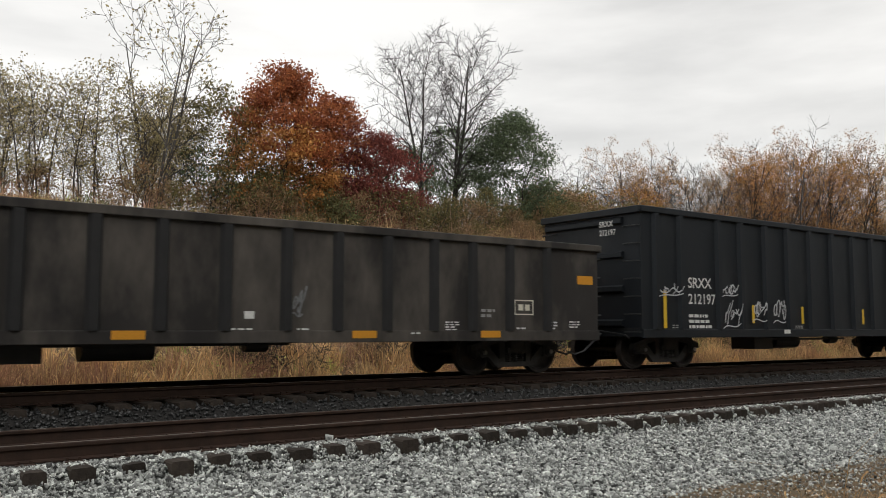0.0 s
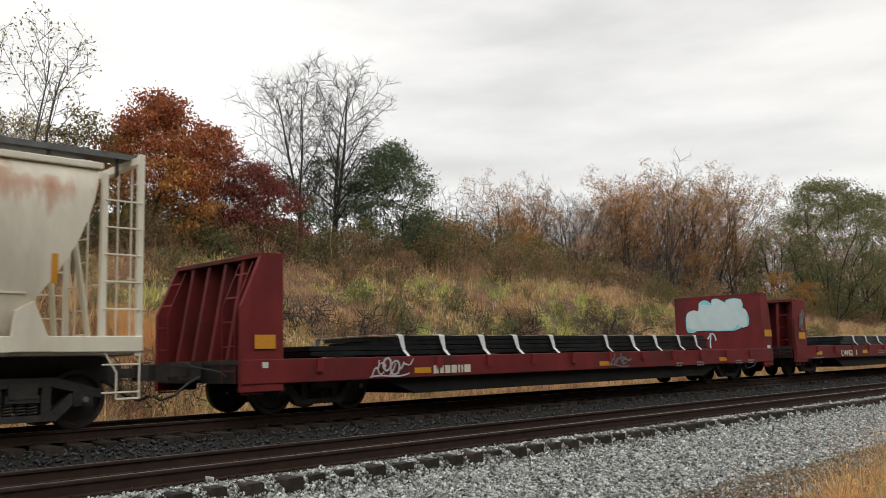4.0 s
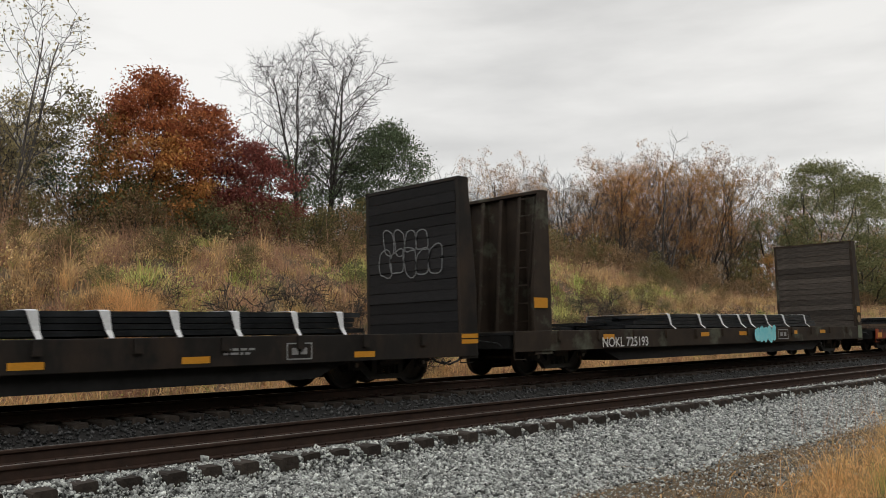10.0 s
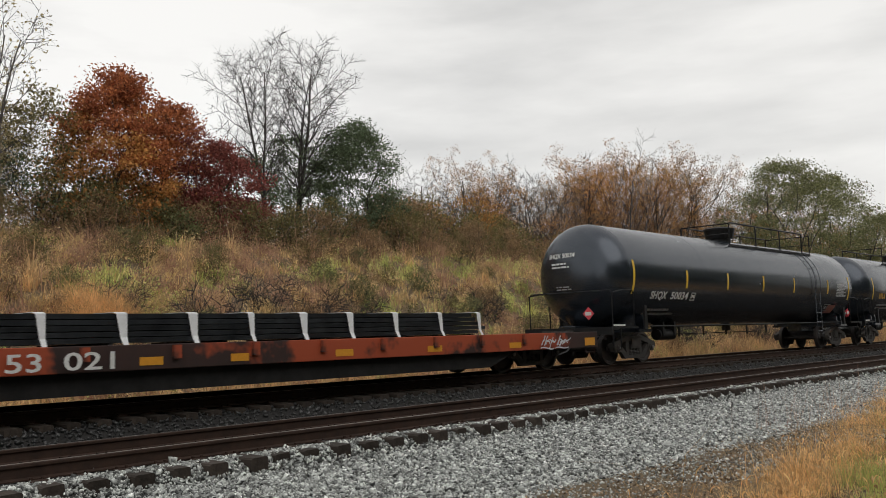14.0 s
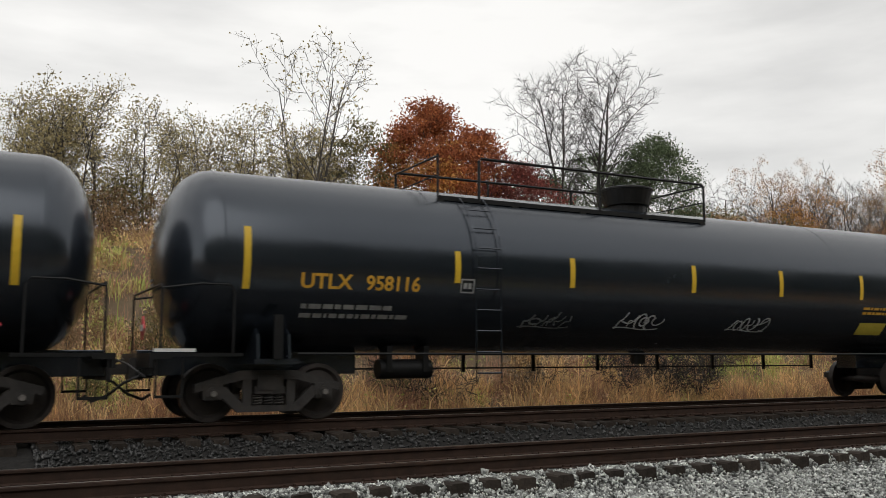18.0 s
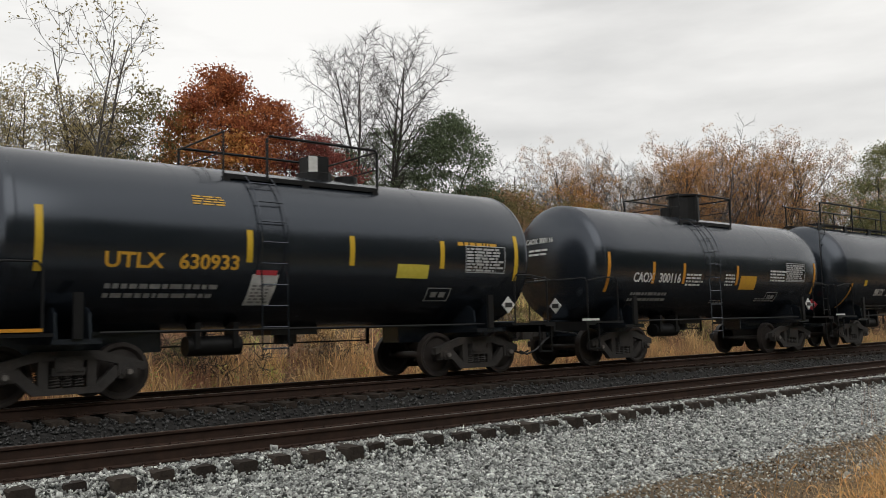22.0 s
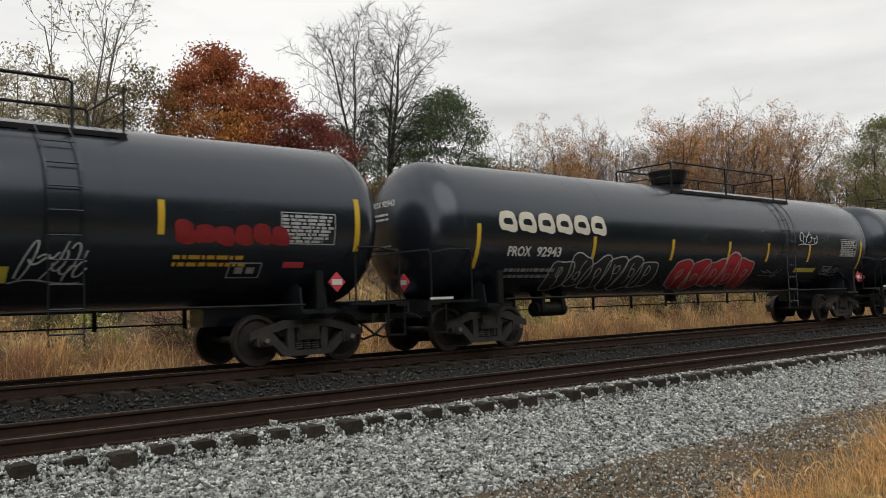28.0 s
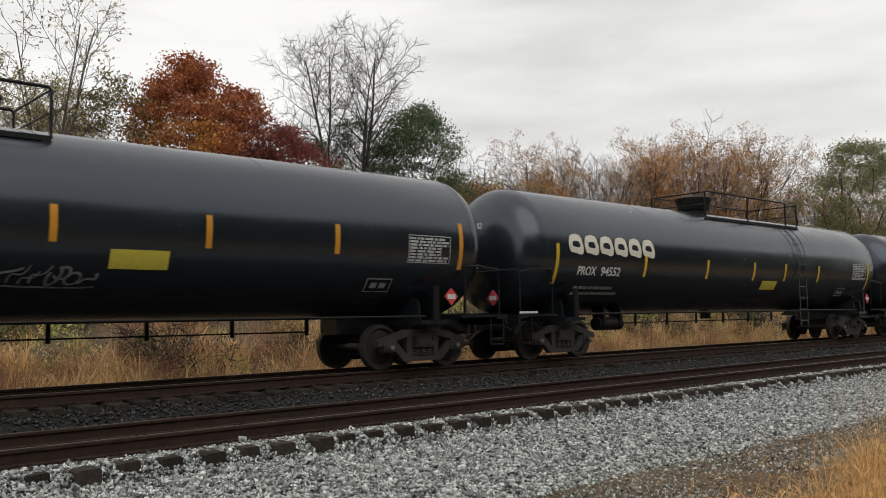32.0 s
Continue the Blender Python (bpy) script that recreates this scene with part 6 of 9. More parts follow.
def steel_load(label, place, segs, deck, layers, seed, mats=(M_LOAD,), straps=(), slack=0.0, width=1.38, h=0.098):
    """Stacked flat steel bars on dunnage under white straps. segs: start of the long lower bars, start and end of the main stack."""
    ob = new_car("steel_load", label, "steel load", place, "steel bundles on the flat cars")
    rnd = random.Random(seed)
    dn = mesh_of("dunnage", Shape().box(-0.05, 0.05, -1.25, 1.25, deck, deck + 0.03))
    low, main, end = segs
    k = int((end - low) / 2.2)
    for i in range(k + 1):
        part("dunnage", dn, M_WOODBROWN, ob).matrix_local = pose(low + 0.3 + (end - low - 0.6) * i / k - place, 0, 0)
    w = 2 * width / 3
    for L in range(layers):
        for j in range(3):
            s0 = low if L < layers // 2 else main
            y0 = -width + j * w
            z0 = deck + 0.03 + L * h
            e0, e1 = rnd.uniform(-0.2, 0.3) + L * 0.1, rnd.uniform(-0.3, 0.15) - L * 0.06
            if L < layers // 2 and mats[-1] is not mats[0]:
                part("steel_bar", Shape().box(s0 - place + e0, main - place + e0 - 0.02, y0 + 0.015, y0 + w - 0.015, z0 + 0.006, z0 + h - 0.008), mats[-1], ob, "rusty steel bar")
                s0 = main
            part("steel_bar", Shape().box(s0 - place + e0, end - place + e1, y0 + 0.015, y0 + w - 0.015, z0 + 0.006, z0 + h - 0.008), mats[0], ob)
    top = deck + 0.03 + layers * h + 0.008
    for x in straps:
        d = rnd.uniform(0.10, 0.22) if slack == 0 else slack * rnd.uniform(0.7, 1.3)
        xx = x - place
        s = Shape()
        wide = rnd.uniform(0.055, 0.08)
        path = [(xx + d, -1.56, deck - 0.02), (xx + d * 0.8, -width - 0.03, deck + 0.12), (xx, -width - 0.012, top - 0.02), (xx - 0.02, -width + 0.03, top), (xx - 0.05, 0.0, top + 0.012), (xx, width - 0.03, top), (xx, width + 0.012, top - 0.03), (xx + d, 1.56, deck)]
        verts = []
        for i, p in enumerate(path):
            w = wide * (0.55, 0.7, 1.15, 1.2, 1.0, 1.0, 1.0, 0.8)[i]
            verts += [(p[0] - w, p[1], p[2]), (p[0] + w, p[1], p[2]), (p[0] + w, p[1] + 0.004, p[2] + 0.007), (p[0] - w, p[1] + 0.004, p[2] + 0.007)]
        s.add(verts, [(4 * i + j, 4 * i + (j + 1) % 4, 4 * i + 4 + (j + 1) % 4, 4 * i + 4 + j) for i in range(len(path) - 1) for j in range(4)])
        part("strap", s, M_STRAP, ob, "white webbing strap")
    return ob


def red_flat_one():
    P = 56.2
    c = new_car("bulkhead_flat_car", "dark red bulkhead flat car with pale blue graffiti", "flat car", P)
    a, b = 46.45 - P, 66.15 - P
    flat_frame(c, a, b, 1.0, 0.42, 0.26, M_RED)
    bulkhead(c, a + 0.85, a, 1.0, 2.8, M_RED, None, 0, 0.45)
    bulkhead(c, b - 0.62, b, 1.0, 2.74, M_RED, None, 0, 0.45)
    truck(c, a + 2.0, P), truck(c, b - 2.0, P)
    face = lambda d: (lambda u, v: (b - 0.62 - d, 1.30 - u, 1.0 + v))
    rnd = random.Random(2)
    for f, k, d in ((M_SPRAY_TURQ, 1.0, 0.008), (M_SPRAY_PALE, 0.90, 0.022)):
        for i, (cu, cv, w, h) in enumerate(((0.50, 0.98, 0.80, 0.85), (0.98, 1.15, 0.80, 1.0), (1.45, 1.22, 0.72, 1.0), (1.95, 1.25, 0.78, 0.92), (1.3, 0.85, 1.8, 0.6), (2.22, 1.0, 0.5, 0.7))):
            o = blob(cu, cv, w * k, h * k, rnd, 22)
            part("graffiti_fill", Shape().add([face(d + 0.002 * i)(*q) for q in o], [tuple(range(22))]), f, c, "pale blue cloud-like graffiti")
    s = Shape()
    for q in (((1.05, 0.55), (1.1, 0.4), (1.0, 0.3), (1.05, 0.05)), ((0.95, 0.35), (1.1, 0.6), (1.2, 0.6), (1.25, 0.3))):
        ribbon(s, face(0.036), bezier(*q), 0.05)
    part("graffiti_stroke", s, M_SPRAY_PALE, c)
    f = flat_side(-1.588, -P)
    for x, z, w, h in ((46.7, 1.18, 0.42, 0.24), (65.62, 1.38, 0.5, 0.22)):
        tape(c, f, x, z, w, h, M_ORANGE)
    tape(c, f, 65.75, 1.0, 0.22, 0.1, M_WHITE), tape(c, f, 46.85, 0.85, 0.12, 0.1, M_WHITE)
    for x in (50.38, 56.6, 62.6):
        tape(c, f, x, 0.66, 0.45, 0.11, M_ORANGE)
    bars(c, flat_side(-1.59, 50.9 - P, 0.64), 1, 1.3, 0.16, M_CREAMSIGN, 3, "faded_stencil", 0.0)
    tag_scrawl(c, flat_side(-1.65, 49.26 - P, 0.60), 0.9, 0.4, M_SPRAY_WHITE, 160, 7, 0.04)
    tag_scrawl(c, flat_side(-1.65, 57.0 - P, 0.62), 0.8, 0.36, M_SPRAY_GREY, 161, 6, 0.04)
    for i, x in enumerate((60.2, 61.3, 63.6, 64.4)):
        bars(c, flat_side(-1.59, x - P, 0.56), 2, 0.4, 0.14, M_GREYBAR, 170 + i)
    steel_load("dark steel bar bundles under white straps on the red flat car", P, (48.0, 50.0, 62.4), 1.0, 4, 11, straps=(50.2, 51.34, 52.55, 53.67, 54.98, 57.17, 58.35, 59.46, 60.68, 61.61), slack=0.10)


def red_flat_two():
    P = 78.4
    c = new_car("bulkhead_flat_car", "red bulkhead flat car with outlined bubble graffiti", "flat car", P)
    a, b = 67.95 - P, 88.8 - P
    flat_frame(c, a, b, 1.06, 0.45, 0.26, M_RED)
    bulkhead(c, a + 0.88, a, 1.06, 2.6, M_RED, None, 0, 0.75)
    bulkhead(c, b - 0.98, b, 1.06, 2.6, M_RED, None, 0, 0.75)
    truck(c, a + 2.0, P), truck(c, b - 2.0, P)
    f = flat_side(-1.588, -P)
    tape(c, f, 68.15, 1.3, 0.52, 0.22, M_ORANGE), tape(c, f, 88.1, 1.36, 0.5, 0.2, M_ORANGE)
    for x in (69.5, 73.72, 78.03, 82.25, 86.31):
        tape(c, f, x, 0.74, 0.47, 0.12, M_YELLOW)
    lettering(c, "LW62", flat_side(-1.652, 71.51 - P, 0.67), 0.205, M_CREAMSIGN, 1.06, "faded_stencil", bold=0.03)
    lettering(c, "1", flat_side(-1.652, 72.9 - P, 0.67), 0.205, M_CREAMSIGN, 0.09, "faded_stencil")
    bars(c, flat_side(-1.59, 75.36 - P, 0.72), 2, 0.8, 0.16, M_GREYBAR, 4)
    bars(c, flat_side(-1.59, 69.2 - P, 0.62), 1, 1.2, 0.06, M_GREYBAR, 14)
    bars(c, flat_side(-1.59, 86.0 - P, 0.7), 2, 1.0, 0.18, M_WHITE, 15)
    bubble_piece(c, lambda u, v: (b - 0.99, 1.45 - u, 1.42 + v), 2.9, 1.05, [mat("deep_red_fill", (0.36, 0.022, 0.036), (0.45, 0.035, 0.05), 4, 0.6)], M_SPRAY_WHITE, 201, 6, 0.024, True, "white outlined red graffiti")
    tag_scrawl(c, flat_side(-1.59, 68.3 - P, 1.62), 0.3, 0.7, M_SPRAY_GREY, 205, 5, 0.05)
    steel_load("dark steel bar bundles under white straps on the red flat car", P, (72.2, 72.4, 85.6), 1.06, 4, 12, straps=(73.4, 74.65, 75.9, 77.15, 78.4, 79.62, 80.85, 82.1, 83.33, 84.62), slack=0.07, h=0.078)
    part("end_plank", Shape().box(85.8 - P, 88.0 - P, -1.45, -1.2, 1.06, 1.12), mat("fresh_pine", (0.50, 0.36, 0.18), (0.60, 0.45, 0.24), 6, 0.7, stretch=(0.3, 3, 3)), c, "fresh pine plank")


def dark_flat_one():
    P = 100.2
    c = new_car("bulkhead_flat_car", "near-black bulkhead flat car with blackened plank end walls", "flat car", P)
    a, b = 90.3 - P, 110.1 - P
    flat_frame(c, a, b, 1.05, 0.5, 0.26, M_DARKCAR)
    bulkhead(c, a + 1.05, a + 0.2, 1.05, 4.38, M_DARKCAR, M_WOODBLACK, 14, 0.38)
    bulkhead(c, b - 0.45, b + 0.04, 1.05, 4.38, M_DARKCAR, M_WOODBLACK, 14, 0.3)
    truck(c, a + 2.1, P), truck(c, b - 2.1, P)
    f = flat_side(-1.588, -P)
    for x in (90.38, 109.62):
        tape(c, f, x, 0.82, 0.5, 0.09, M_ORANGE), tape(c, f, x, 0.94, 0.5, 0.09, M_ORANGE)
    lettering(c, "NOKL", flat_side(-1.652, 92.22 - P, 0.66), 0.22, M_CREAMSIGN, 0.55, "reporting_mark")
    lettering(c, "725514", flat_side(-1.652, 93.87 - P, 0.66), 0.22, M_CREAMSIGN, 0.7, "reporting_mark")
    for x in (94.66, 97.74, 100.57, 103.2, 106.72):
        tape(c, f, x, 0.62, 0.5, 0.11, M_ORANGE)
    framed(c, 105.2 - P, 0.62, 0.55, 0.3, lambda x, z: flat_side(-1.59, x, z), M_GREYBAR)
    framed(c, 95.16 - P, 0.62, 0.75, 0.2, lambda x, z: flat_side(-1.59, x, z), M_GREYBAR)
    framed(c, 96.04 - P, 0.62, 0.9, 0.2, lambda x, z: flat_side(-1.59, x, z), M_GREYBAR)
    bars(c, flat_side(-1.59, 103.95 - P, 0.74), 2, 0.6, 0.14, M_GREYBAR, 16)
    part("paint_scuff", patch(Shape(), f, 99.7, 99.85, 0.62, 0.9, 0, 1), M_CREAMSIGN, c)
    bars(c, lambda u, v: (a + 0.2 + 0.62, 0.35 - u, 4.18 + v), 1, 0.55, 0.12, M_WHITE, 17, "end_number", 0.0)
    part("blue_patch", patch(Shape(), flat_side(-1.563, -P), 90.42, 90.95, 1.3, 2.3, 0, 1), mat("faded_blue_paint", (0.013, 0.021, 0.032), (0.022, 0.033, 0.048), 3, 0.7), c)
    bubble_piece(c, lambda u, v: (b - 0.47, 1.05 - u, 2.3 + v), 2.1, 0.75, [], M_SPRAY_GREY, 211, 5, 0.03, False, "thin pale outlined graffiti", 1.2)
    bubble_piece(c, lambda u, v: (b - 0.47, 0.9 - u, 2.85 + v), 1.5, 0.65, [], M_SPRAY_GREY, 212, 4, 0.03, False, "thin pale outlined graffiti")
    steel_load("dark steel bar bundles under white straps on the black flat car", P, (92.2, 92.6, 107.1), 1.05, 4, 13, straps=(92.95, 94.1, 95.28, 96.42, 97.5, 98.7, 100.94, 102.0, 103.14, 104.26, 105.47, 106.5), slack=0.06, width=1.42)


def brown_flat():
    P = 121.7
    c = new_car("bulkhead_flat_car", "rusty brown bulkhead flat car with plank end walls and turquoise tag", "flat car", P)
    a, b = 111.35 - P, 132.1 - P
    flat_frame(c, a, b, 1.07, 0.48, 0.28, M_BROWNCAR)
    bulkhead(c, a + 1.37, a + 0.72, 1.07, 4.36, M_BROWNCAR, M_WOODBROWN, 12, 0.3)
    bulkhead(c, b - 0.5, b, 1.07, 4.36, M_BROWNCAR, M_WOODBROWN, 15, 0.35)
    truck(c, a + 2.2, P), truck(c, b - 2.1, P)
    f = flat_side(-1.588, -P)
    tape(c, f, 112.05, 1.6, 0.5, 0.24, M_ORANGE), tape(c, f, 131.65, 1.6, 0.32, 0.24, M_ORANGE)
    for x in (114.74, 119.6, 121.95, 125.66, 128.02):
        tape(c, f, x, 0.84, 0.48, 0.12, M_ORANGE)
    lettering(c, "NOKL 725193", flat_side(-1.652, 114.61 - P, 0.64), 0.24, M_WHITE, 2.08, "reporting_mark")
    bubble_piece(c, flat_side(-1.652, 122.88 - P, 0.58), 1.45, 0.58, [M_SPRAY_TURQ], M_SPRAY_TURQ, 221, 5, 0.03, False, "turquoise graffiti tag", 1.25)
    framed(c, 124.52 - P, 0.68, 0.75, 0.32, lambda x, z: flat_side(-1.652, x, z), M_GREYBAR)
    part("green_grey_patch", patch(Shape(), f, 131.62, 132.0, 0.62, 1.1, 0, 1), mat("green_grey_paint", (0.13, 0.16, 0.11), (0.22, 0.25, 0.17), 5, 0.8), c)
    part("round_badge", Shape().cyl("y", (131.8 - P, 1.35), 0.14, -1.592, -1.58, 20), mat("tan_badge", (0.24, 0.17, 0.09), (0.34, 0.25, 0.14), 6, 0.7), c, "tan round badge")
    steel_load("dark steel bar bundles under white straps on the brown flat car", P, (116.2, 118.0, 128.2), 1.07, 4, 14, straps=(118.2, 119.87, 121.1, 122.3, 123.0, 124.2, 125.5, 127.2))


def orange_flat():
    P = 143.6
    c = new_car("flat_car", "rusty red and orange flat car with white numbers", "flat car", P)
    a, b = 133.6 - P, 153.5 - P
    flat_frame(c, a, b, 0.95, 0.40, 0.2, M_ORANGECAR)
    truck(c, a + 2.0, P), truck(c, b - 2.1, P)
    f = flat_side(-1.588, -P)
    for x, w in ((133.7, 0.45), (135.6, 0.45), (140.64, 0.4), (142.3, 0.36), (144.6, 0.44), (147.1, 0.44), (149.82, 0.44), (152.9, 0.46)):
        tape(c, f, x, 0.62 if w < 0.45 else 0.6, w, 0.13 if w < 0.45 else 0.2, M_ORANGE)
    lettering(c, "53", flat_side(-1.652, 138.6 - P, 0.6), 0.26, M_WHITE, 0.5, "car_number")
    lettering(c, "021", flat_side(-1.652, 139.42 - P, 0.6), 0.26, M_WHITE, 0.78, "car_number")
    tape(c, f, 136.6, 0.68, 0.4, 0.18, mat("grey_patch", (0.10, 0.10, 0.11), (0.16, 0.16, 0.17), 5, 0.7), 0.4)
    for i, x in enumerate((151.0, 151.6)):
        tag_scrawl(c, flat_side(-1.65, x - P, 0.56), 0.5, 0.34, M_SPRAY_WHITE, 230 + i, 6, 0.04)
    steel_load("dark steel bars under narrow white straps on the orange flat car", P, (135.6, 137.7, 149.2), 0.95, 5, 15, (M_LOAD, M_LOADBROWN), straps=(139.15, 140.4, 141.65, 142.8, 143.95, 145.08, 146.3, 147.63, 148.9), slack=0.03, width=1.45, h=0.094)


def boxcar():
    """A dark boxcar: ribbed panels between posts, plug door, ribbed roof, corrugated ends, large graffiti."""
    P, x0, x1 = 204.3, 196.4, 212.1
    car = new_car("boxcar", "dark navy boxcar with yellow sign and large turquoise graffiti", "boxcar", P)
    a, b, w, z0, z1 = x0 - P, x1 - P, 1.5, 0.86, 4.37
    for sg in (-1, 1):
        part("side_sheet", Shape().box(a, b, min(sg * w, sg * (w - 0.05)), max(sg * w, sg * (w - 0.05)), z0, z1), M_BOX, car)
        part("side_sill", Shape().box(a, b, min(sg * (w - 0.02), sg * (w + 0.06)), max(sg * (w - 0.02), sg * (w + 0.06)), z0 - 0.14, z0 + 0.06), M_BOX, car, bevel=0.012)
        part("eave", Shape().box(a - 0.02, b + 0.02, min(sg * (w - 0.03), sg * (w + 0.08)), max(sg * (w - 0.03), sg * (w + 0.08)), z1 - 0.18, z1 + 0.02), M_BOX, car, bevel=0.015)
        post = mesh_of("side_post", Shape().prism([(-0.09, sg * w), (-0.06, sg * (w + 0.07)), (0.06, sg * (w + 0.07)), (0.09, sg * w)], "z", z0 + 0.06, z1 - 0.18))
        posts = [196.5, 197.0, 198.1, 199.3, 200.5, 201.65, 202.5, 205.7, 206.0, 206.95, 207.95, 209.0, 210.15, 211.4, 212.0]
        for x in posts:
            part("side_post", post, M_BOX, car).matrix_local = pose(x - P, 0, 0)
        for i in range(len(posts) - 1):
            q0, q1 = posts[i] + 0.12 - P, posts[i + 1] - 0.12 - P
            if q1 - q0 < 0.35 or 202.4 < posts[i] < 205.0:
                continue
            rib = mesh_of("panel_rib", Shape().prism([(sg * w, -0.05), (sg * (w + 0.035), -0.02), (sg * (w + 0.035), 0.02), (sg * w, 0.05)], "x", q0, q1))
            # two ribs in three take the paler paint with painted-in highlights
            for k in range(9):
                part("panel_rib", rib, M_BOXWORN_LIT if (k + i) % 3 else M_BOX, car).matrix_local = pose(0, 0, z0 + 0.30 + 0.345 * k)
        d0, d1 = 202.65 - P, 205.55 - P
        door = part("door", Shape().box(d0, d1, min(sg * (w + 0.005), sg * (w + 0.065)), max(sg * (w + 0.005), sg * (w + 0.065)), z0 + 0.02, z1 - 0.35), M_BOX, car, "plug door", bevel=0.01)
        for zz in (1.35, 2.1, 3.3):
            part("door_seam", Shape().box(d0 + 0.05, d1 - 0.05, min(sg * (w + 0.06), sg * (w + 0.085)), max(sg * (w + 0.06), sg * (w + 0.085)), zz, zz + 0.05), M_BOX, door)
        part("door_rail", Shape().box(d0 - 2.6, d1 + 0.4, min(sg * (w + 0.07), sg * (w + 0.13)), max(sg * (w + 0.07), sg * (w + 0.13)), z1 - 0.36, z1 - 0.28), M_BOX, door)
        part("door_lock", Shape().tube([(d0 + 0.35, sg * (w + 0.1), z0 + 0.1), (d0 + 0.35, sg * (w + 0.1), z1 - 0.4)], 0.02, 6).tube([(d1 - 0.35, sg * (w + 0.1), z0 + 0.1), (d1 - 0.35, sg * (w + 0.1), z1 - 0.4)], 0.02, 6), M_BLACKFRAME, door)
    part("roof", Shape().prism([(-w - 0.05, z1), (w + 0.05, z1), (0.0, z1 + 0.17)], "x", a, b), M_BOX, car)
    rr = mesh_of("roof_rib", Shape().prism([(-w - 0.06, z1 + 0.005), (-w - 0.06, z1 + 0.04), (0, z1 + 0.21), (w + 0.06, z1 + 0.04), (w + 0.06, z1 + 0.005), (0, z1 + 0.165)], "x", -0.04, 0.04))
    for k in range(15):
        part("roof_rib", rr, M_BOX, car).matrix_local = pose(a + 0.1 + (b - a - 0.2) * k / 14, 0, 0)
    part("floor", Shape().box(a, b, -w + 0.05, w - 0.05, z0 - 0.02, z0 + 0.05), M_BLACKFRAME, car)
    for x, sg in ((a, -1), (b, 1)):
        e = part("end_wall", Shape().box(min(x, x + sg * 0.05), max(x, x + sg * 0.05), -w, w, z0 - 0.1, z1), M_BOX, car)
        rib = mesh_of("end_corrugation", Shape().prism([(0, -0.10), (sg * 0.10, -0.045), (sg * 0.10, 0.045), (0, 0.10)], "y", -w + 0.1, w - 0.06))
        for k in range(11):
            part("end_corrugation", rib, M_BOXWORN_LIT if k % 4 == 1 else M_BOX, e).matrix_local = pose(x + sg * 0.04, 0, z0 + 0.25 + 0.29 * k)
        part("end_fascia", Shape().prism([(-w - 0.05, z1 - 0.10), (w + 0.05, z1 - 0.10), (w + 0.05, z1), (0, z1 + 0.17), (-w - 0.05, z1)], "x", min(x, x + sg * 0.09), max(x, x + sg * 0.09)), M_BOX, e)
        lad = Shape()
        for k in range(4):
            lad.tube([(x + sg * 0.05, -w + 0.08, 1.0 + 0.42 * k), (x + sg * 0.18, -w + 0.08, 1.0 + 0.42 * k), (x + sg * 0.18, -w + 0.55, 1.0 + 0.42 * k), (x + sg * 0.05, -w + 0.55, 1.0 + 0.42 * k)], 0.014, 5)
        part("grab_irons", lad, M_BLACKFRAME, car, "", True)
        part("end_sill", Shape().box(min(x, x + sg * 0.2), max(x, x + sg * 0.2), -w, w, 0.72, 0.98), M_BLACKFRAME, car)
        part("uncoupling_platform", Shape().box(min(x, x + sg * 0.42), max(x, x + sg * 0.42), -1.3, 1.3, 1.16, 1.20), M_BLACKFRAME, car)
    s = Shape().box(a + 0.1, b - 0.1, -0.35, 0.35, 0.66, z0)
    for x in (a + 1.6, b - 1.6):
        s.box(x - 0.25, x + 0.25, -1.45, 1.45, 0.72, z0)
    for k in range(12):
        x = a + 2.5 + (b - a - 5) * k / 11
        s.box(x - 0.05, x + 0.05, -1.45, 1.45, 0.74, z0)
    part("underframe", s, M_BLACKFRAME, car)
    couplers(car, a - 0.3, b + 0.3)
    truck(car, a + 1.55, P)
    truck(car, b - 1.55, P)
    y = -(w + 0.075)
    f = flat_side(y, -P)
    deep = flat_side(-(w + 0.04), -P)
    # yellow sign as plain heavy forms, numbers, small print
    for x, wd, notch in ((207.95, 0.85, (0.30, 0.85)), (209.15, 0.75, (0.25, 0.60)), (210.25, 0.85, (0.34, 0.52))):
        block = part("sign_block", patch(Shape(), f, x, x + wd, 2.82, 3.62, 0, 1), M_GOLD, car, "yellow block of the sign")
        part("sign_underline", patch(Shape(), f, x, x + wd, 2.60, 2.74, 0, 1), M_GOLD, car, "yellow underline of the sign")
        part("sign_notch", patch(Shape(), flat_side(y - 0.006, -P), x + notch[0], x + notch[1], 3.08, 3.36, 0, 1), M_BOX, block)
    for x, z in ((197.38, 2.42), (198.64, 2.44)):
        part("company_mark", patch(Shape(), f, x, x + 0.54, z, z + 0.22, 0, 1), M_GOLD, car)
    lettering(car, "150", flat_side(y, 197.38 - P, 1.86), 0.2, M_GOLD, 0.66, "car_number")
    lettering(car, "119", flat_side(y, 198.62 - P, 1.86), 0.2, M_GOLD, 0.55, "car_number")
    for i, (x, z, n, ww, h) in enumerate(((203.7, 2.68, 2, 0.4, 0.1), (204.5, 2.55, 4, 0.55, 0.22), (199.7, 2.5, 3, 0.25, 0.24))):
        bars(car, flat_side(-(w + 0.09), x - P, z), n, ww, h, M_GOLD, 240 + i)
    part("round_badge", Shape().cyl("y", (204.35 - P, 2.3), 0.08, -(w + 0.095), -(w + 0.06), 16), M_GOLD, car)
    tape(car, flat_side(-(w + 0.09), -P), 202.95, 2.32, 0.3, 0.08, M_WHITE), tape(car, f, 202.55, 2.1, 0.08, 0.35, M_WHITE), tape(car, f, 201.75, 2.4, 0.4, 0.09, M_GREYBAR)
    # graffiti
    g = lambda d, x, z: flat_side(y - d, x - P, z)
    rnd = random.Random(9)

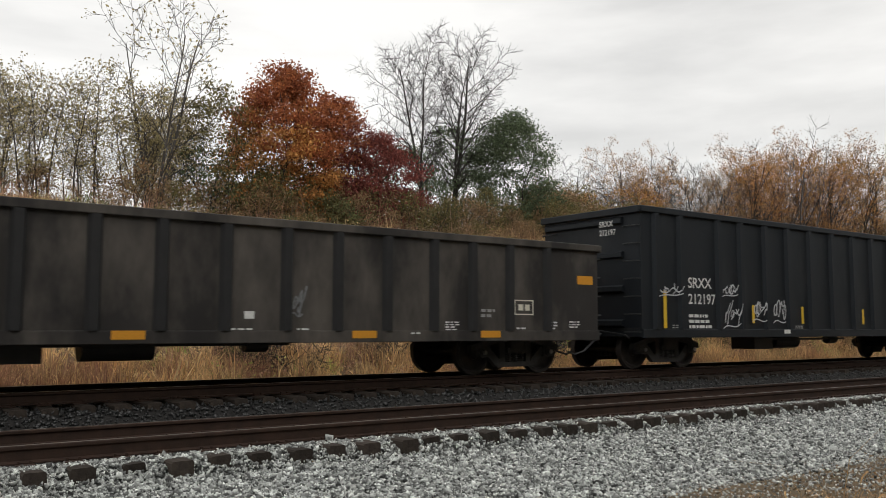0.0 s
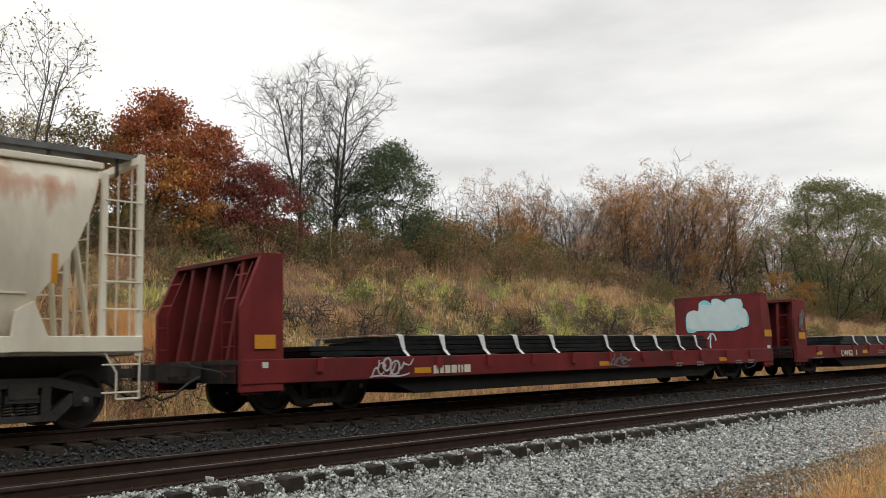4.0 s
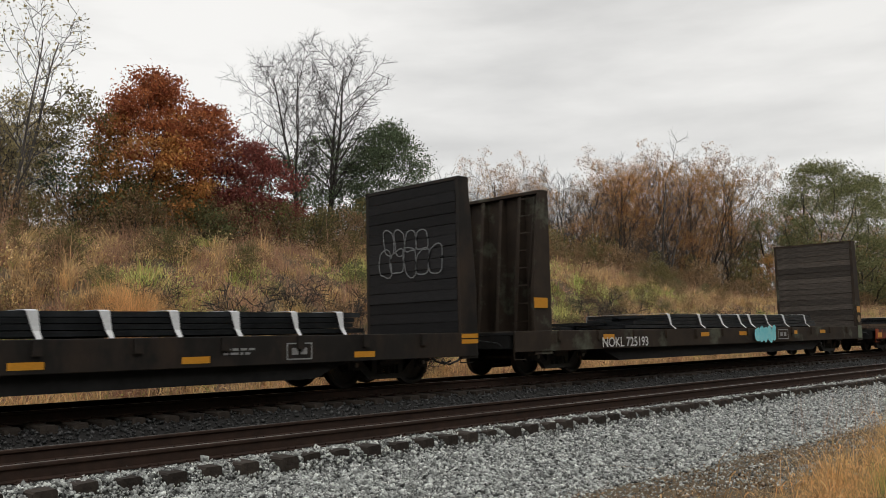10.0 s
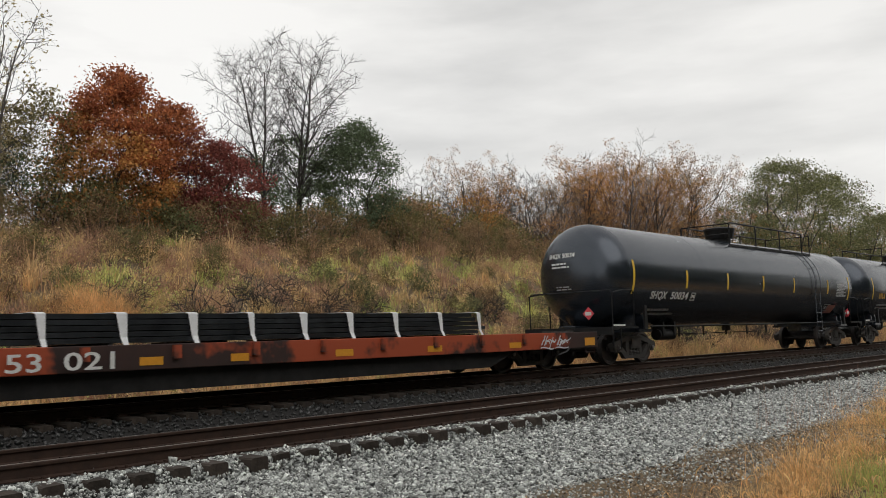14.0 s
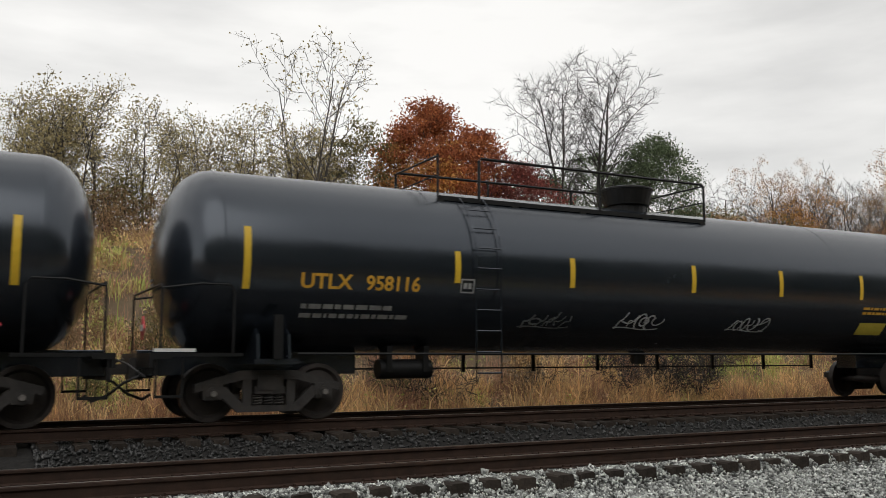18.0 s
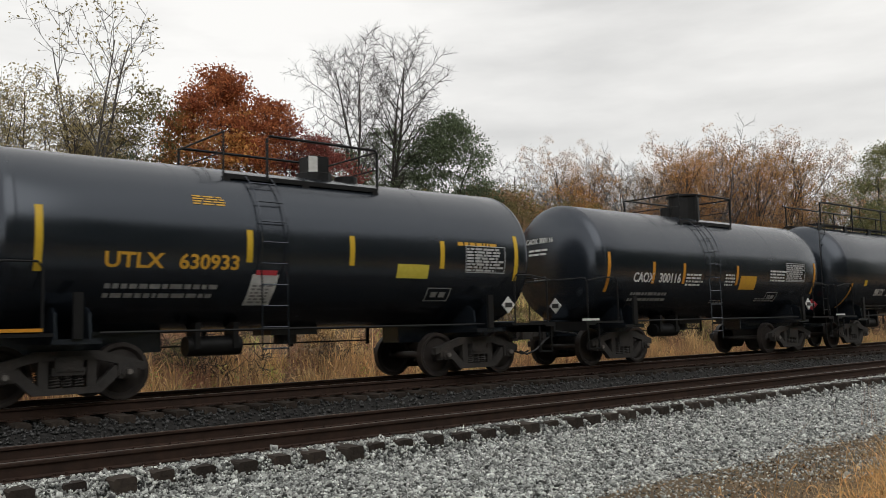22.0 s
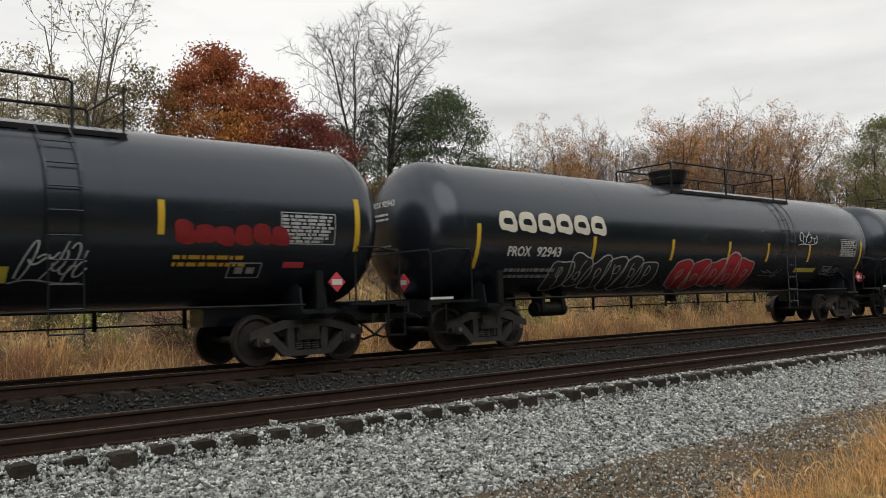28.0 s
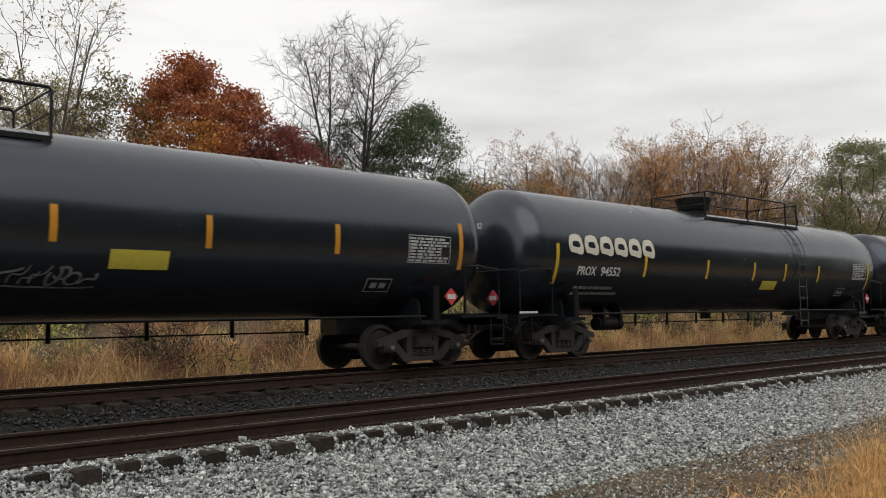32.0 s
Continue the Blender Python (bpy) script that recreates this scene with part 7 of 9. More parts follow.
    def slab(x0, x1, z0, z1, m, d, edge=0.035, line=0.0, cut=0.0):
        """One sprayed field with a hand-drawn, slightly wavy edge."""
        pts = []
        ring = [(x0, z0), (x1 - cut, z0), (x1, z0 + cut), (x1, z1 - cut), (x1 - cut, z1), (x0, z1)] if cut else [(x0, z0), (x1, z0), (x1, z1), (x0, z1)]
        for (ua, va), (ub, vb) in zip(ring, ring[1:] + ring[:1]):
            n = max(2, int(math.hypot(ub - ua, vb - va) / 0.2))
            pts += [(ua + (ub - ua) * i / n + rnd.uniform(-edge, edge), va + (vb - va) * i / n + rnd.uniform(-edge, edge)) for i in range(n)]
        for _ in range(2):
            pts = [q for a0, b0 in zip(pts, pts[1:] + pts[:1]) for q in ((0.75 * a0[0] + 0.25 * b0[0], 0.75 * a0[1] + 0.25 * b0[1]), (0.25 * a0[0] + 0.75 * b0[0], 0.25 * a0[1] + 0.75 * b0[1]))]
        sf = flat_side(y - d, -P)
        fill = part("graffiti_fill", Shape().add([sf(*q) for q in pts], [tuple(range(len(pts)))]), m, car)
        if line:
            s = Shape()
            ribbon(s, flat_side(y - d - 0.003, -P), pts + pts[:2], line)
            part("graffiti_outline", s, M_SPRAY_BLACK, fill)

    for i in range(18):
        x = 199.45 + 0.54 * i
        slab(x, x + rnd.uniform(0.34, 0.5), 2.08, 2.08 + rnd.uniform(0.12, 0.24), (M_SPRAY_BROWN, M_SPRAY_BROWN, M_SPRAY_GREY)[i % 3], 0.002)
    for x0, x1, z0, z1 in ((198.45, 199.0, 0.78, 1.08), (199.05, 199.58, 0.78, 1.12), (198.7, 199.2, 1.14, 1.44), (199.25, 199.6, 1.18, 1.5), (199.05, 199.55, 1.54, 1.86), (209.2, 209.9, 0.74, 1.05), (209.25, 209.8, 1.1, 1.45), (209.2, 209.7, 1.5, 1.9)):
        slab(x0, x1, z0, z1, M_SPRAY_BROWN, 0.003, line=0.03)
    for k, (x, w0, h0) in enumerate(((196.4, 0.3, 1.15), (196.75, 0.5, 0.6), (197.5, 0.5, 0.55), (198.2, 0.5, 0.6), (198.75, 0.35, 0.5))):
        slab(x, x + w0, 0.95, 0.95 + h0, M_SPRAY_LIME, 0.004 + 0.001 * k)
    fat = (((0.75, 0.98), (0.45, 1.15), (0.12, 0.95), (0.10, 0.55), (0.22, 0.18), (0.55, 0.10), (0.80, 0.25), (0.82, 0.48), (0.58, 0.52)),
           ((1.02, 0.95), (0.98, 0.5), (1.08, 0.16), (1.36, 0.12), (1.50, 0.42), (1.52, 0.92)), ((1.62, 0.92), (1.85, 1.12), (2.1, 0.92), (1.95, 0.6), (1.72, 0.45), (1.80, 0.12)), ((2.05, 0.2), (2.2, 0.75), (2.45, 0.98), (2.62, 0.75), (2.40, 0.5), (2.62, 0.22)))
    for k, pts in enumerate(fat):
        soft_ = list(pts)
        for _ in range(3):
            soft_ = [soft_[0]] + [q for a0, b0 in zip(soft_, soft_[1:]) for q in ((0.75 * a0[0] + 0.25 * b0[0], 0.75 * a0[1] + 0.25 * b0[1]), (0.25 * a0[0] + 0.75 * b0[0], 0.25 * a0[1] + 0.75 * b0[1]))] + [soft_[-1]]
        rim, core_, shine = Shape(), Shape(), Shape()
        ribbon(rim, g(0.010 + 0.002 * k, 196.5, 0.78), soft_, 0.36)
        ribbon(core_, g(0.012 + 0.002 * k, 196.5, 0.78), soft_, 0.27)
        ribbon(shine, g(0.0145 + 0.002 * k, 196.47, 0.83), soft_[3:-3], 0.06)
        stroke = part("graffiti_outline", rim, M_SPRAY_BLACK, car, "dark rim of a fat sprayed stroke")
        part("graffiti_fill", core_, M_SPRAY_BLUE, stroke, "light blue fat sprayed stroke")
        part("graffiti_highlight", shine, M_SPRAY_PALE, stroke)
    slab(199.55, 206.2, 0.70, 2.10, M_SPRAY_BLACK, 0.006)
    for x0, x1, z0, z1, m, d, line in (
            (199.64, 201.08, 0.73, 2.06, M_SPRAY_TURQ, 0.012, 0.03), (200.9, 201.95, 1.18, 1.52, M_SPRAY_TURQ, 0.016, 0), (201.82, 202.52, 0.73, 2.05, M_SPRAY_BLUE, 0.012, 0.03), (202.58, 203.28, 0.73, 2.06, M_SPRAY_TURQ, 0.012, 0.03),
            (199.7, 200.5, 0.78, 1.08, M_SPRAY_BLUE, 0.018, 0), (200.5, 201.0, 1.7, 2.0, M_SPRAY_BLUE, 0.018, 0), (200.3, 200.85, 1.25, 1.6, M_SPRAY_PALEGREEN, 0.018, 0), (202.62, 203.0, 0.78, 1.1, M_SPRAY_TEALBRIGHT, 0.018, 0),
            (199.72, 200.3, 1.32, 1.62, M_SPRAY_TEALBRIGHT, 0.018, 0), (202.68, 203.2, 1.55, 1.95, M_SPRAY_PALE, 0.018, 0), (200.4, 201.0, 0.78, 1.1, M_SPRAY_TEALBRIGHT, 0.019, 0),
            (201.12, 201.55, 1.55, 2.02, M_SPRAY_PINK, 0.02, 0.03), (201.5, 201.78, 1.62, 2.02, M_SPRAY_BROWN, 0.021, 0), (201.1, 201.78, 0.76, 1.16, M_SPRAY_PINK, 0.02, 0.03), (201.52, 201.78, 0.76, 0.96, M_SPRAY_BROWN, 0.024, 0),
            (203.32, 203.82, 0.73, 2.0, M_SPRAY_PINK, 0.012, 0.03), (203.95, 204.32, 2.12, 2.38, M_SPRAY_PALE, 0.012, 0), (204.1, 204.4, 1.6, 2.0, M_SPRAY_TURQ, 0.013, 0.02), (204.45, 205.0, 1.65, 2.25, M_SPRAY_MAUVE, 0.013, 0.03),
            (204.05, 204.85, 1.12, 1.5, M_SPRAY_CREAM, 0.018, 0.03), (204.5, 204.8, 1.42, 1.7, M_SPRAY_CREAM, 0.02, 0), (204.7, 205.1, 1.05, 1.35, M_SPRAY_PALE, 0.022, 0.02), (204.15, 204.75, 0.74, 0.98, M_SPRAY_TEALBRIGHT, 0.014, 0.02), (204.8, 205.25, 0.74, 0.98, M_SPRAY_PALE, 0.014, 0.02),
            (203.9, 204.2, 1.0, 1.6, M_SPRAY_BROWN, 0.012, 0), (205.0, 205.38, 1.4, 2.05, M_SPRAY_PINK, 0.014, 0.03), (205.2, 206.12, 1.32, 1.62, M_SPRAY_PINK, 0.016, 0.03), (205.8, 206.14, 0.98, 1.5, M_SPRAY_PINK, 0.019, 0), (205.3, 205.72, 0.73, 1.0, M_SPRAY_PINK, 0.014, 0.03), (205.2, 205.7, 1.02, 1.3, M_SPRAY_BROWN, 0.012, 0)):
        slab(x0, x1, z0, z1, m, d, line=line)
    for x0, x1, z0, z1, m, d, line in (
            (206.16, 209.05, 0.71, 2.12, M_SPRAY_TURQ, 0.012, 0.05), (205.45, 206.3, 1.68, 2.1, M_SPRAY_TURQ, 0.02, 0.03), (208.6, 209.0, 0.9, 1.95, M_SPRAY_PALE, 0.016, 0), (206.3, 207.0, 1.0, 1.6, M_SPRAY_PALEGREEN, 0.016, 0), (206.25, 208.4, 0.76, 0.92, M_SPRAY_PALE, 0.016, 0),
            (207.2, 208.3, 1.75, 2.02, M_SPRAY_PALE, 0.016, 0), (207.03, 207.92, 0.98, 1.62, M_SPRAY_PINK, 0.02, 0.05), (207.12, 207.72, 1.0, 1.34, M_SPRAY_BROWN, 0.026, 0.03), (207.92, 208.02, 0.95, 2.05, M_SPRAY_TEALBRIGHT, 0.018, 0), (206.95, 207.03, 0.95, 2.05, M_SPRAY_TEALBRIGHT, 0.018, 0)):
        slab(x0, x1, z0, z1, m, d, line=line, cut=0.45 if x1 > 208.9 and x0 < 207 else (0.2 if x0 == 207.03 else 0.0))
    for i in range(5):
        x = 209.95 + 0.44 * i
        slab(x, x + 0.38, 0.82 + 0.05 * (i % 2), 1.72 - 0.06 * (i % 3), (M_SPRAY_BLUE, M_SPRAY_PALE)[i % 2], 0.012, line=0.025)
    tag_scrawl(car, g(0.020, 209.8, 1.66), 2.2, 0.32, M_SPRAY_LIME, 303, 7, 0.06, "lime green sprayed stroke")
    tag_scrawl(car, g(0.006, 196.35, 0.95), 0.25, 1.1, M_SPRAY_LIME, 304, 4, 0.06, "lime green sprayed stroke")
    tag_scrawl(car, g(0.006, 196.45, 3.0), 0.85, 0.42, M_SPRAY_WHITE, 305, 9, 0.035)
    tag_scrawl(car, g(0.006, 196.45, 2.66), 0.95, 0.36, M_SPRAY_WHITE, 315, 9, 0.035)
    tag_scrawl(car, g(0.006, 196.5, 2.3), 0.75, 0.5, M_SPRAY_WHITE, 306, 5, 0.03)
    tag_scrawl(car, g(0.006, 211.2, 2.5), 0.85, 0.75, M_SPRAY_WHITE, 307, 9, 0.025)


gondola_one(), gondola_two(), hopper(), red_flat_one(), red_flat_two(), dark_flat_one(), brown_flat(), orange_flat(), boxcar()


# ---- plants ----
def blades(name, pos, height, width, lean, material, label, category, seed, segs=1, kind="stuff", vary=None):
    """Grass or stalks: one thin blade per place, leaning its own way."""
    rng = np.random.default_rng(seed)
    n = len(pos)
    a = rng.uniform(0, 2 * np.pi, n)
    h = height * rng.lognormal(0, 0.28, n) * (1 if vary is None else vary)
    l = np.abs(rng.normal(0, lean, n)) * h
    d = np.stack([np.cos(a), np.sin(a), np.zeros(n)], 1)
    b = rng.uniform(0, 2 * np.pi, n)
    s = np.stack([np.cos(b), 0.35 * np.sin(b), np.zeros(n)], 1) * (width * rng.uniform(0.6, 1.3, n))[:, None]
    up = np.array([0, 0, 1.0])
    tip = pos + d * l[:, None] + up * h[:, None]
    if segs == 1:
        v = np.stack([pos - s, pos + s, tip], 1).reshape(-1, 3)
        f = np.arange(3 * n).reshape(n, 3)
    else:
        mid = pos + d * (0.3 * l)[:, None] + up * (0.62 * h)[:, None]
        tip = tip - up * (0.25 * l)[:, None]
        v = np.stack([pos - s, pos + s, mid - 0.8 * s, mid + 0.8 * s, tip], 1).reshape(-1, 3)
        k = np.arange(n)[:, None] * 5
        f = np.concatenate([k + np.array([[0, 1, 3]]), k + np.array([[0, 3, 2]]), k + np.array([[2, 3, 4]])], 0)
    tagged(new(name, quick_mesh(name, v, f, material)), label, category, kind=kind)


def on_ground(x, y, sink=0.03):
    return np.stack([x, y, ground_z(x, y) - sink], 1)


def clumped(rng, n, xr, yr, per, spread, bias=1.0):
    """Places gathered in tufts, and a height of its own for each tuft."""
    k = max(1, n // per)
    cx = xr[0] + (xr[1] - xr[0]) * rng.random(k) ** bias
    cy = rng.uniform(yr[0], yr[1], k)
    ch = rng.uniform(0.55, 1.5, k)
    i = rng.integers(0, k, n)
    dx, dy = rng.normal(0, spread, (2, n))
    return cx[i] + dx, cy[i] + dy, ch[i] * (0.35 + 0.9 * np.exp(-(dx * dx + dy * dy) / (2.2 * spread * spread)))


def drift(x, y, seed, size=5.0):
    """Slow random drifts over the bank, about -1 to 1."""
    rng = np.random.default_rng(seed)
    out = 0
    for k in range(5):
        a, p = rng.uniform(0, 2 * np.pi), rng.uniform(0, 2 * np.pi)
        f = 2 * np.pi / (size * rng.uniform(0.5, 1.6))
        out = out + np.sin(f * (x * np.cos(a) + 1.5 * y * np.sin(a)) + p)
    return out / 2.6


def foxtails(pos, height, label, material, seed):
    """Arching stems, each with a nodding seed head."""
    rng = np.random.default_rng(seed)
    n = len(pos)
    a = rng.uniform(0, 2 * np.pi, n)
    d = np.stack([np.cos(a), np.sin(a), np.zeros(n)], 1)
    h = (height * rng.lognormal(0, 0.2, n))[:, None]
    up = np.array([[0, 0, 1.0]])
    b = rng.uniform(0, 2 * np.pi, n)
    s = np.stack([np.cos(b), np.sin(b), np.zeros(n)], 1)
    spine = [(0.0, 0.0, 0.0015), (0.06, 0.6, 0.0015), (0.16, 0.93, 0.0015), (0.21, 0.99, 0.007), (0.29, 1.0, 0.008), (0.36, 0.93, 0.007), (0.39, 0.84, 0.002)]
    rows = [np.stack([pos + d * h * u + up * h * v - s * w, pos + d * h * u + up * h * v + s * w], 1) for u, v, w in spine]
    v = np.concatenate(rows, 1)
    f = np.concatenate([np.arange(n)[:, None] * 14 + np.array([[2 * i, 2 * i + 1, 2 * i + 3, 2 * i + 2]]) for i in range(6)], 0)
    tagged(new("foxtail_grass", quick_mesh("foxtail_grass", v.reshape(-1, 3), f, material)), label, "grass", kind="stuff")


def green_here(x, y):
    """Where the bank stays green: two broad runs along the slope, broken into drifts."""
    run_ = np.exp(-((x - 34) / 9.0) ** 2) * 0.75 + np.exp(-((x - 7) / 3.0) ** 2) * 0.55 + np.exp(-((x - 22) / 5.0) ** 2) * np.exp(-((y - 21.5) / 2.0) ** 2) * 0.7
    return drift(x, y, 5, 6.0) + run_ - 0.55 - 0.8 * smooth01(27.0, 29.5, y)


def build_grass():
    rng = np.random.default_rng(21)
    x, y, h = clumped(rng, 175000, (-4, 98), (18.3, 33), 44, 0.17, 1.25)
    green = green_here(x, y) + 0.25 * rng.normal(size=len(x)) > 0.0
    tan = ~green
    blades("bank_grass", on_ground(x[tan], y[tan]), 0.30, 0.020, 1.2, M_GRASS, "tan and straw-coloured autumn grass covering the bank", "grass", 1, 2, vary=h[tan])
    blades("green_grass", on_ground(x[green], y[green]), 0.30, 0.022, 1.0, M_GREENGRASS, "green and yellowing grass in patches on the bank", "grass", 11, 2, vary=h[green])
    x, y, h = clumped(rng, 70000, (-3, 85), (17.0, 19.9), 110, 0.20, 1.2)
    blades("straw_grass", on_ground(x, y), 0.52, 0.016, 1.0, M_STRAW, "tall golden dry grass along the foot of the bank", "grass", 2, 2, vary=h)
    # pale tussocks, thickest where the bank runs out to the wood
    x, y, h = clumped(rng, 30000, (8, 80), (19.5, 29), 150, 0.14, 1.1)
    keep = drift(x, y, 41, 6.0) + 0.02 * (x - 30) > 0.15
    blades("pale_tussocks", on_ground(x[keep], y[keep]), 0.55, 0.012, 0.8, M_STRAW, "pale straw tussocks standing among the weeds", "grass", 14, 2, vary=h[keep])
    x, y, h = clumped(rng, 110000, (-3, 92), (17.8, 32), 130, 0.26, 1.2)
    keep = (drift(x, y, 8, 6.0) - 1.1 * np.clip(green_here(x, y), -0.3, 1) + 0.5 * smooth01(26.5, 29.0, y) + 0.35 * (1 - smooth01(12, 26, x)) + 0.2 * rng.normal(size=len(x))) > 0.15
    blades("dead_weeds", on_ground(x[keep], y[keep]), 0.60, 0.009, 0.8, M_WEED, "dead reddish-brown weed stalks in drifts on the bank", "weeds", 3, vary=h[keep])
    x, y, h = clumped(rng, 26000, (-3, 85), (17.1, 19.3), 260, 0.34, 1.2)
    blades("toe_weeds", on_ground(x, y), 0.66, 0.011, 0.5, M_WEED, "reddish-brown dead weeds among the straw at the bank's foot", "weeds", 12, vary=h)
    # leafy herbs in clumps, each kind in its own drifts
    for k, (m, n, label) in enumerate(((M_GREENGRASS, 44000, "low green leafy herbs on the bank"), (M_WEED, 80000, "withered reddish-brown leafy herbs on the bank"), (M_GRASS, 60000, "pale withered leafy herbs on the bank"))):
        x, y, h = clumped(rng, n, (-3, 80), (17.8, 31), 46, 0.20, 1.25)
        g = green_here(x, y)
        keep = drift(x, y, 31 + k, 5.0) + (1.0 * g if k == 0 else -0.5 * np.clip(g, -0.4, 1)) + 0.25 * rng.normal(size=len(x)) > 0.0
        pts = on_ground(x, y, 0.0)[keep] + np.stack([0 * x, 0 * x, 0.50 * h * rng.random(len(x))], 1)[keep]
        tagged(new("herb_cover", leaves(pts, 1, 0.03, 0.042, m, 61 + k, "herb_cover")), label, "herbs", kind="stuff")
    x, y, h = clumped(rng, 6500, (9.9, 11.3), (22.0, 23.0), 500, 0.32)
    blades("rust_bush", on_ground(x, y), 0.72, 0.011, 0.6, M_RUSTGRASS, "rust-orange tuft of grass on the bank", "grass", 4)
    x, y, h = clumped(rng, 3600, (-3, 75), (18, 31), 6, 0.10, 1.2)
    blades("weed_stems", on_ground(x, y), 1.15, 0.011, 0.25, M_WEED, "single tall dry stems above the grass", "weeds", 9, vary=h)
    # near verge: straw-orange grass, a green patch close by, litter where the stones run out
    edge = lambda x: 4.03 + (x - 8.4) * 0.185 + 0.16 * np.sin(1.3 * x) + 0.12 * np.sin(3.1 * x + 1)
    x, y, h = clumped(rng, 125000, (6.0, 48), (1.5, 7.8), 90, 0.11, 1.5)
    off = edge(x) - y + rng.normal(0, 0.12, len(x))
    green = (0.4 * drift(x, y, 51, 2.2) + 1.5 * (off - 0.55) + 0.2 * rng.normal(size=len(x)) > 0.1) & (off > 0.3) & (x < 17)
    keep = (off > 0) & ~green
    blades("verge_grass", on_ground(x[keep], y[keep]), 0.30, 0.007, 1.25, M_RUSTGRASS, "straw-orange uncut grass on the near verge", "grass", 5, 2, vary=h[keep])
    blades("verge_green_grass", on_ground(x[green], y[green]), 0.22, 0.006, 0.9, M_GREENGRASS, "green grass growing through the straw of the verge", "grass", 8, 2, vary=h[green])
    x, y, h = clumped(rng, 5200, (6.0, 30), (2.5, 6.6), 9, 0.16, 1.5)
    keep = (y < edge(x) + 0.05) & (rng.random(len(x)) < 0.6)
    foxtails(on_ground(x[keep], y[keep], 0.0), 0.36, "nodding straw-coloured foxtails over the verge grass", M_RUSTGRASS, 91)
    x, y, h = clumped(rng, 60, (10.5, 22), (4.2, 6.8), 3, 0.12, 1.3)
    keep = np.abs(y - edge(x)) < 0.35
    blades("verge_stems", on_ground(x[keep], y[keep]), 0.5, 0.006, 0.12, M_WEED, "single thin dry stems at the verge", "weeds", 14, vary=h[keep])
    x, y, h = clumped(rng, 34000, (2.5, 40), (3.6, 7.0), 18, 0.16, 1.4)
    keep = y < edge(x) + 0.5 + 0.3 * rng.normal(size=len(x))
    blades("sparse_straw", on_ground(x[keep], y[keep], 0.0) + np.array([0, 0, 0.01]), 0.07, 0.0035, 1.4, M_STRAW, "short sparse straw at the edge of the stones", "grass", 6)
    x, y, h = clumped(rng, 52000, (2.5, 40), (2.8, 6.9), 22, 0.25, 1.5)
    keep = y < edge(x) + 1.3 + 0.7 * rng.normal(size=len(x))
    tagged(new("leaf_litter", leaves(on_ground(x[keep], y[keep], 0.0) + np.array([0, 0, 0.012]), 1, 0.012, 0.020, M_LITTER, 77, "leaf_litter", 0.3)), "dry brown leaf litter and straw on the verge", "leaf litter", kind="stuff")
    x, y, h = clumped(rng, 420, (14, 34), (5.6, 6.9), 12, 0.3)
    blades("verge_stalks", on_ground(x, y), 0.75, 0.006, 0.18, M_WEED, "thin dry stalks beside the stones", "weeds", 7)


def leaves(pts, per, spread, size, material, seed, name="crown", squash=0.8):
    """Small leaves, each its own two-faced scrap, scattered round the given places."""
    rng = np.random.default_rng(seed)
    p = np.repeat(np.asarray(pts, float), per, 0)
    n = len(p)
    p = p + rng.normal(0, spread, (n, 3)) * np.array([1, 1, squash])
    a, b = rng.normal(size=(n, 3)), rng.normal(size=(n, 3))
    a /= np.linalg.norm(a, axis=1, keepdims=True)
    b -= a * (a * b).sum(1, keepdims=True)
    b /= np.linalg.norm(b, axis=1, keepdims=True)
    s = (size * rng.uniform(0.6, 1.4, n))[:, None]
    v = np.stack([p - a * s, p + b * s * 0.55, p + a * s, p - b * s * 0.55], 1).reshape(-1, 3)
    return quick_mesh(name, v, np.arange(4 * n).reshape(n, 4), material)


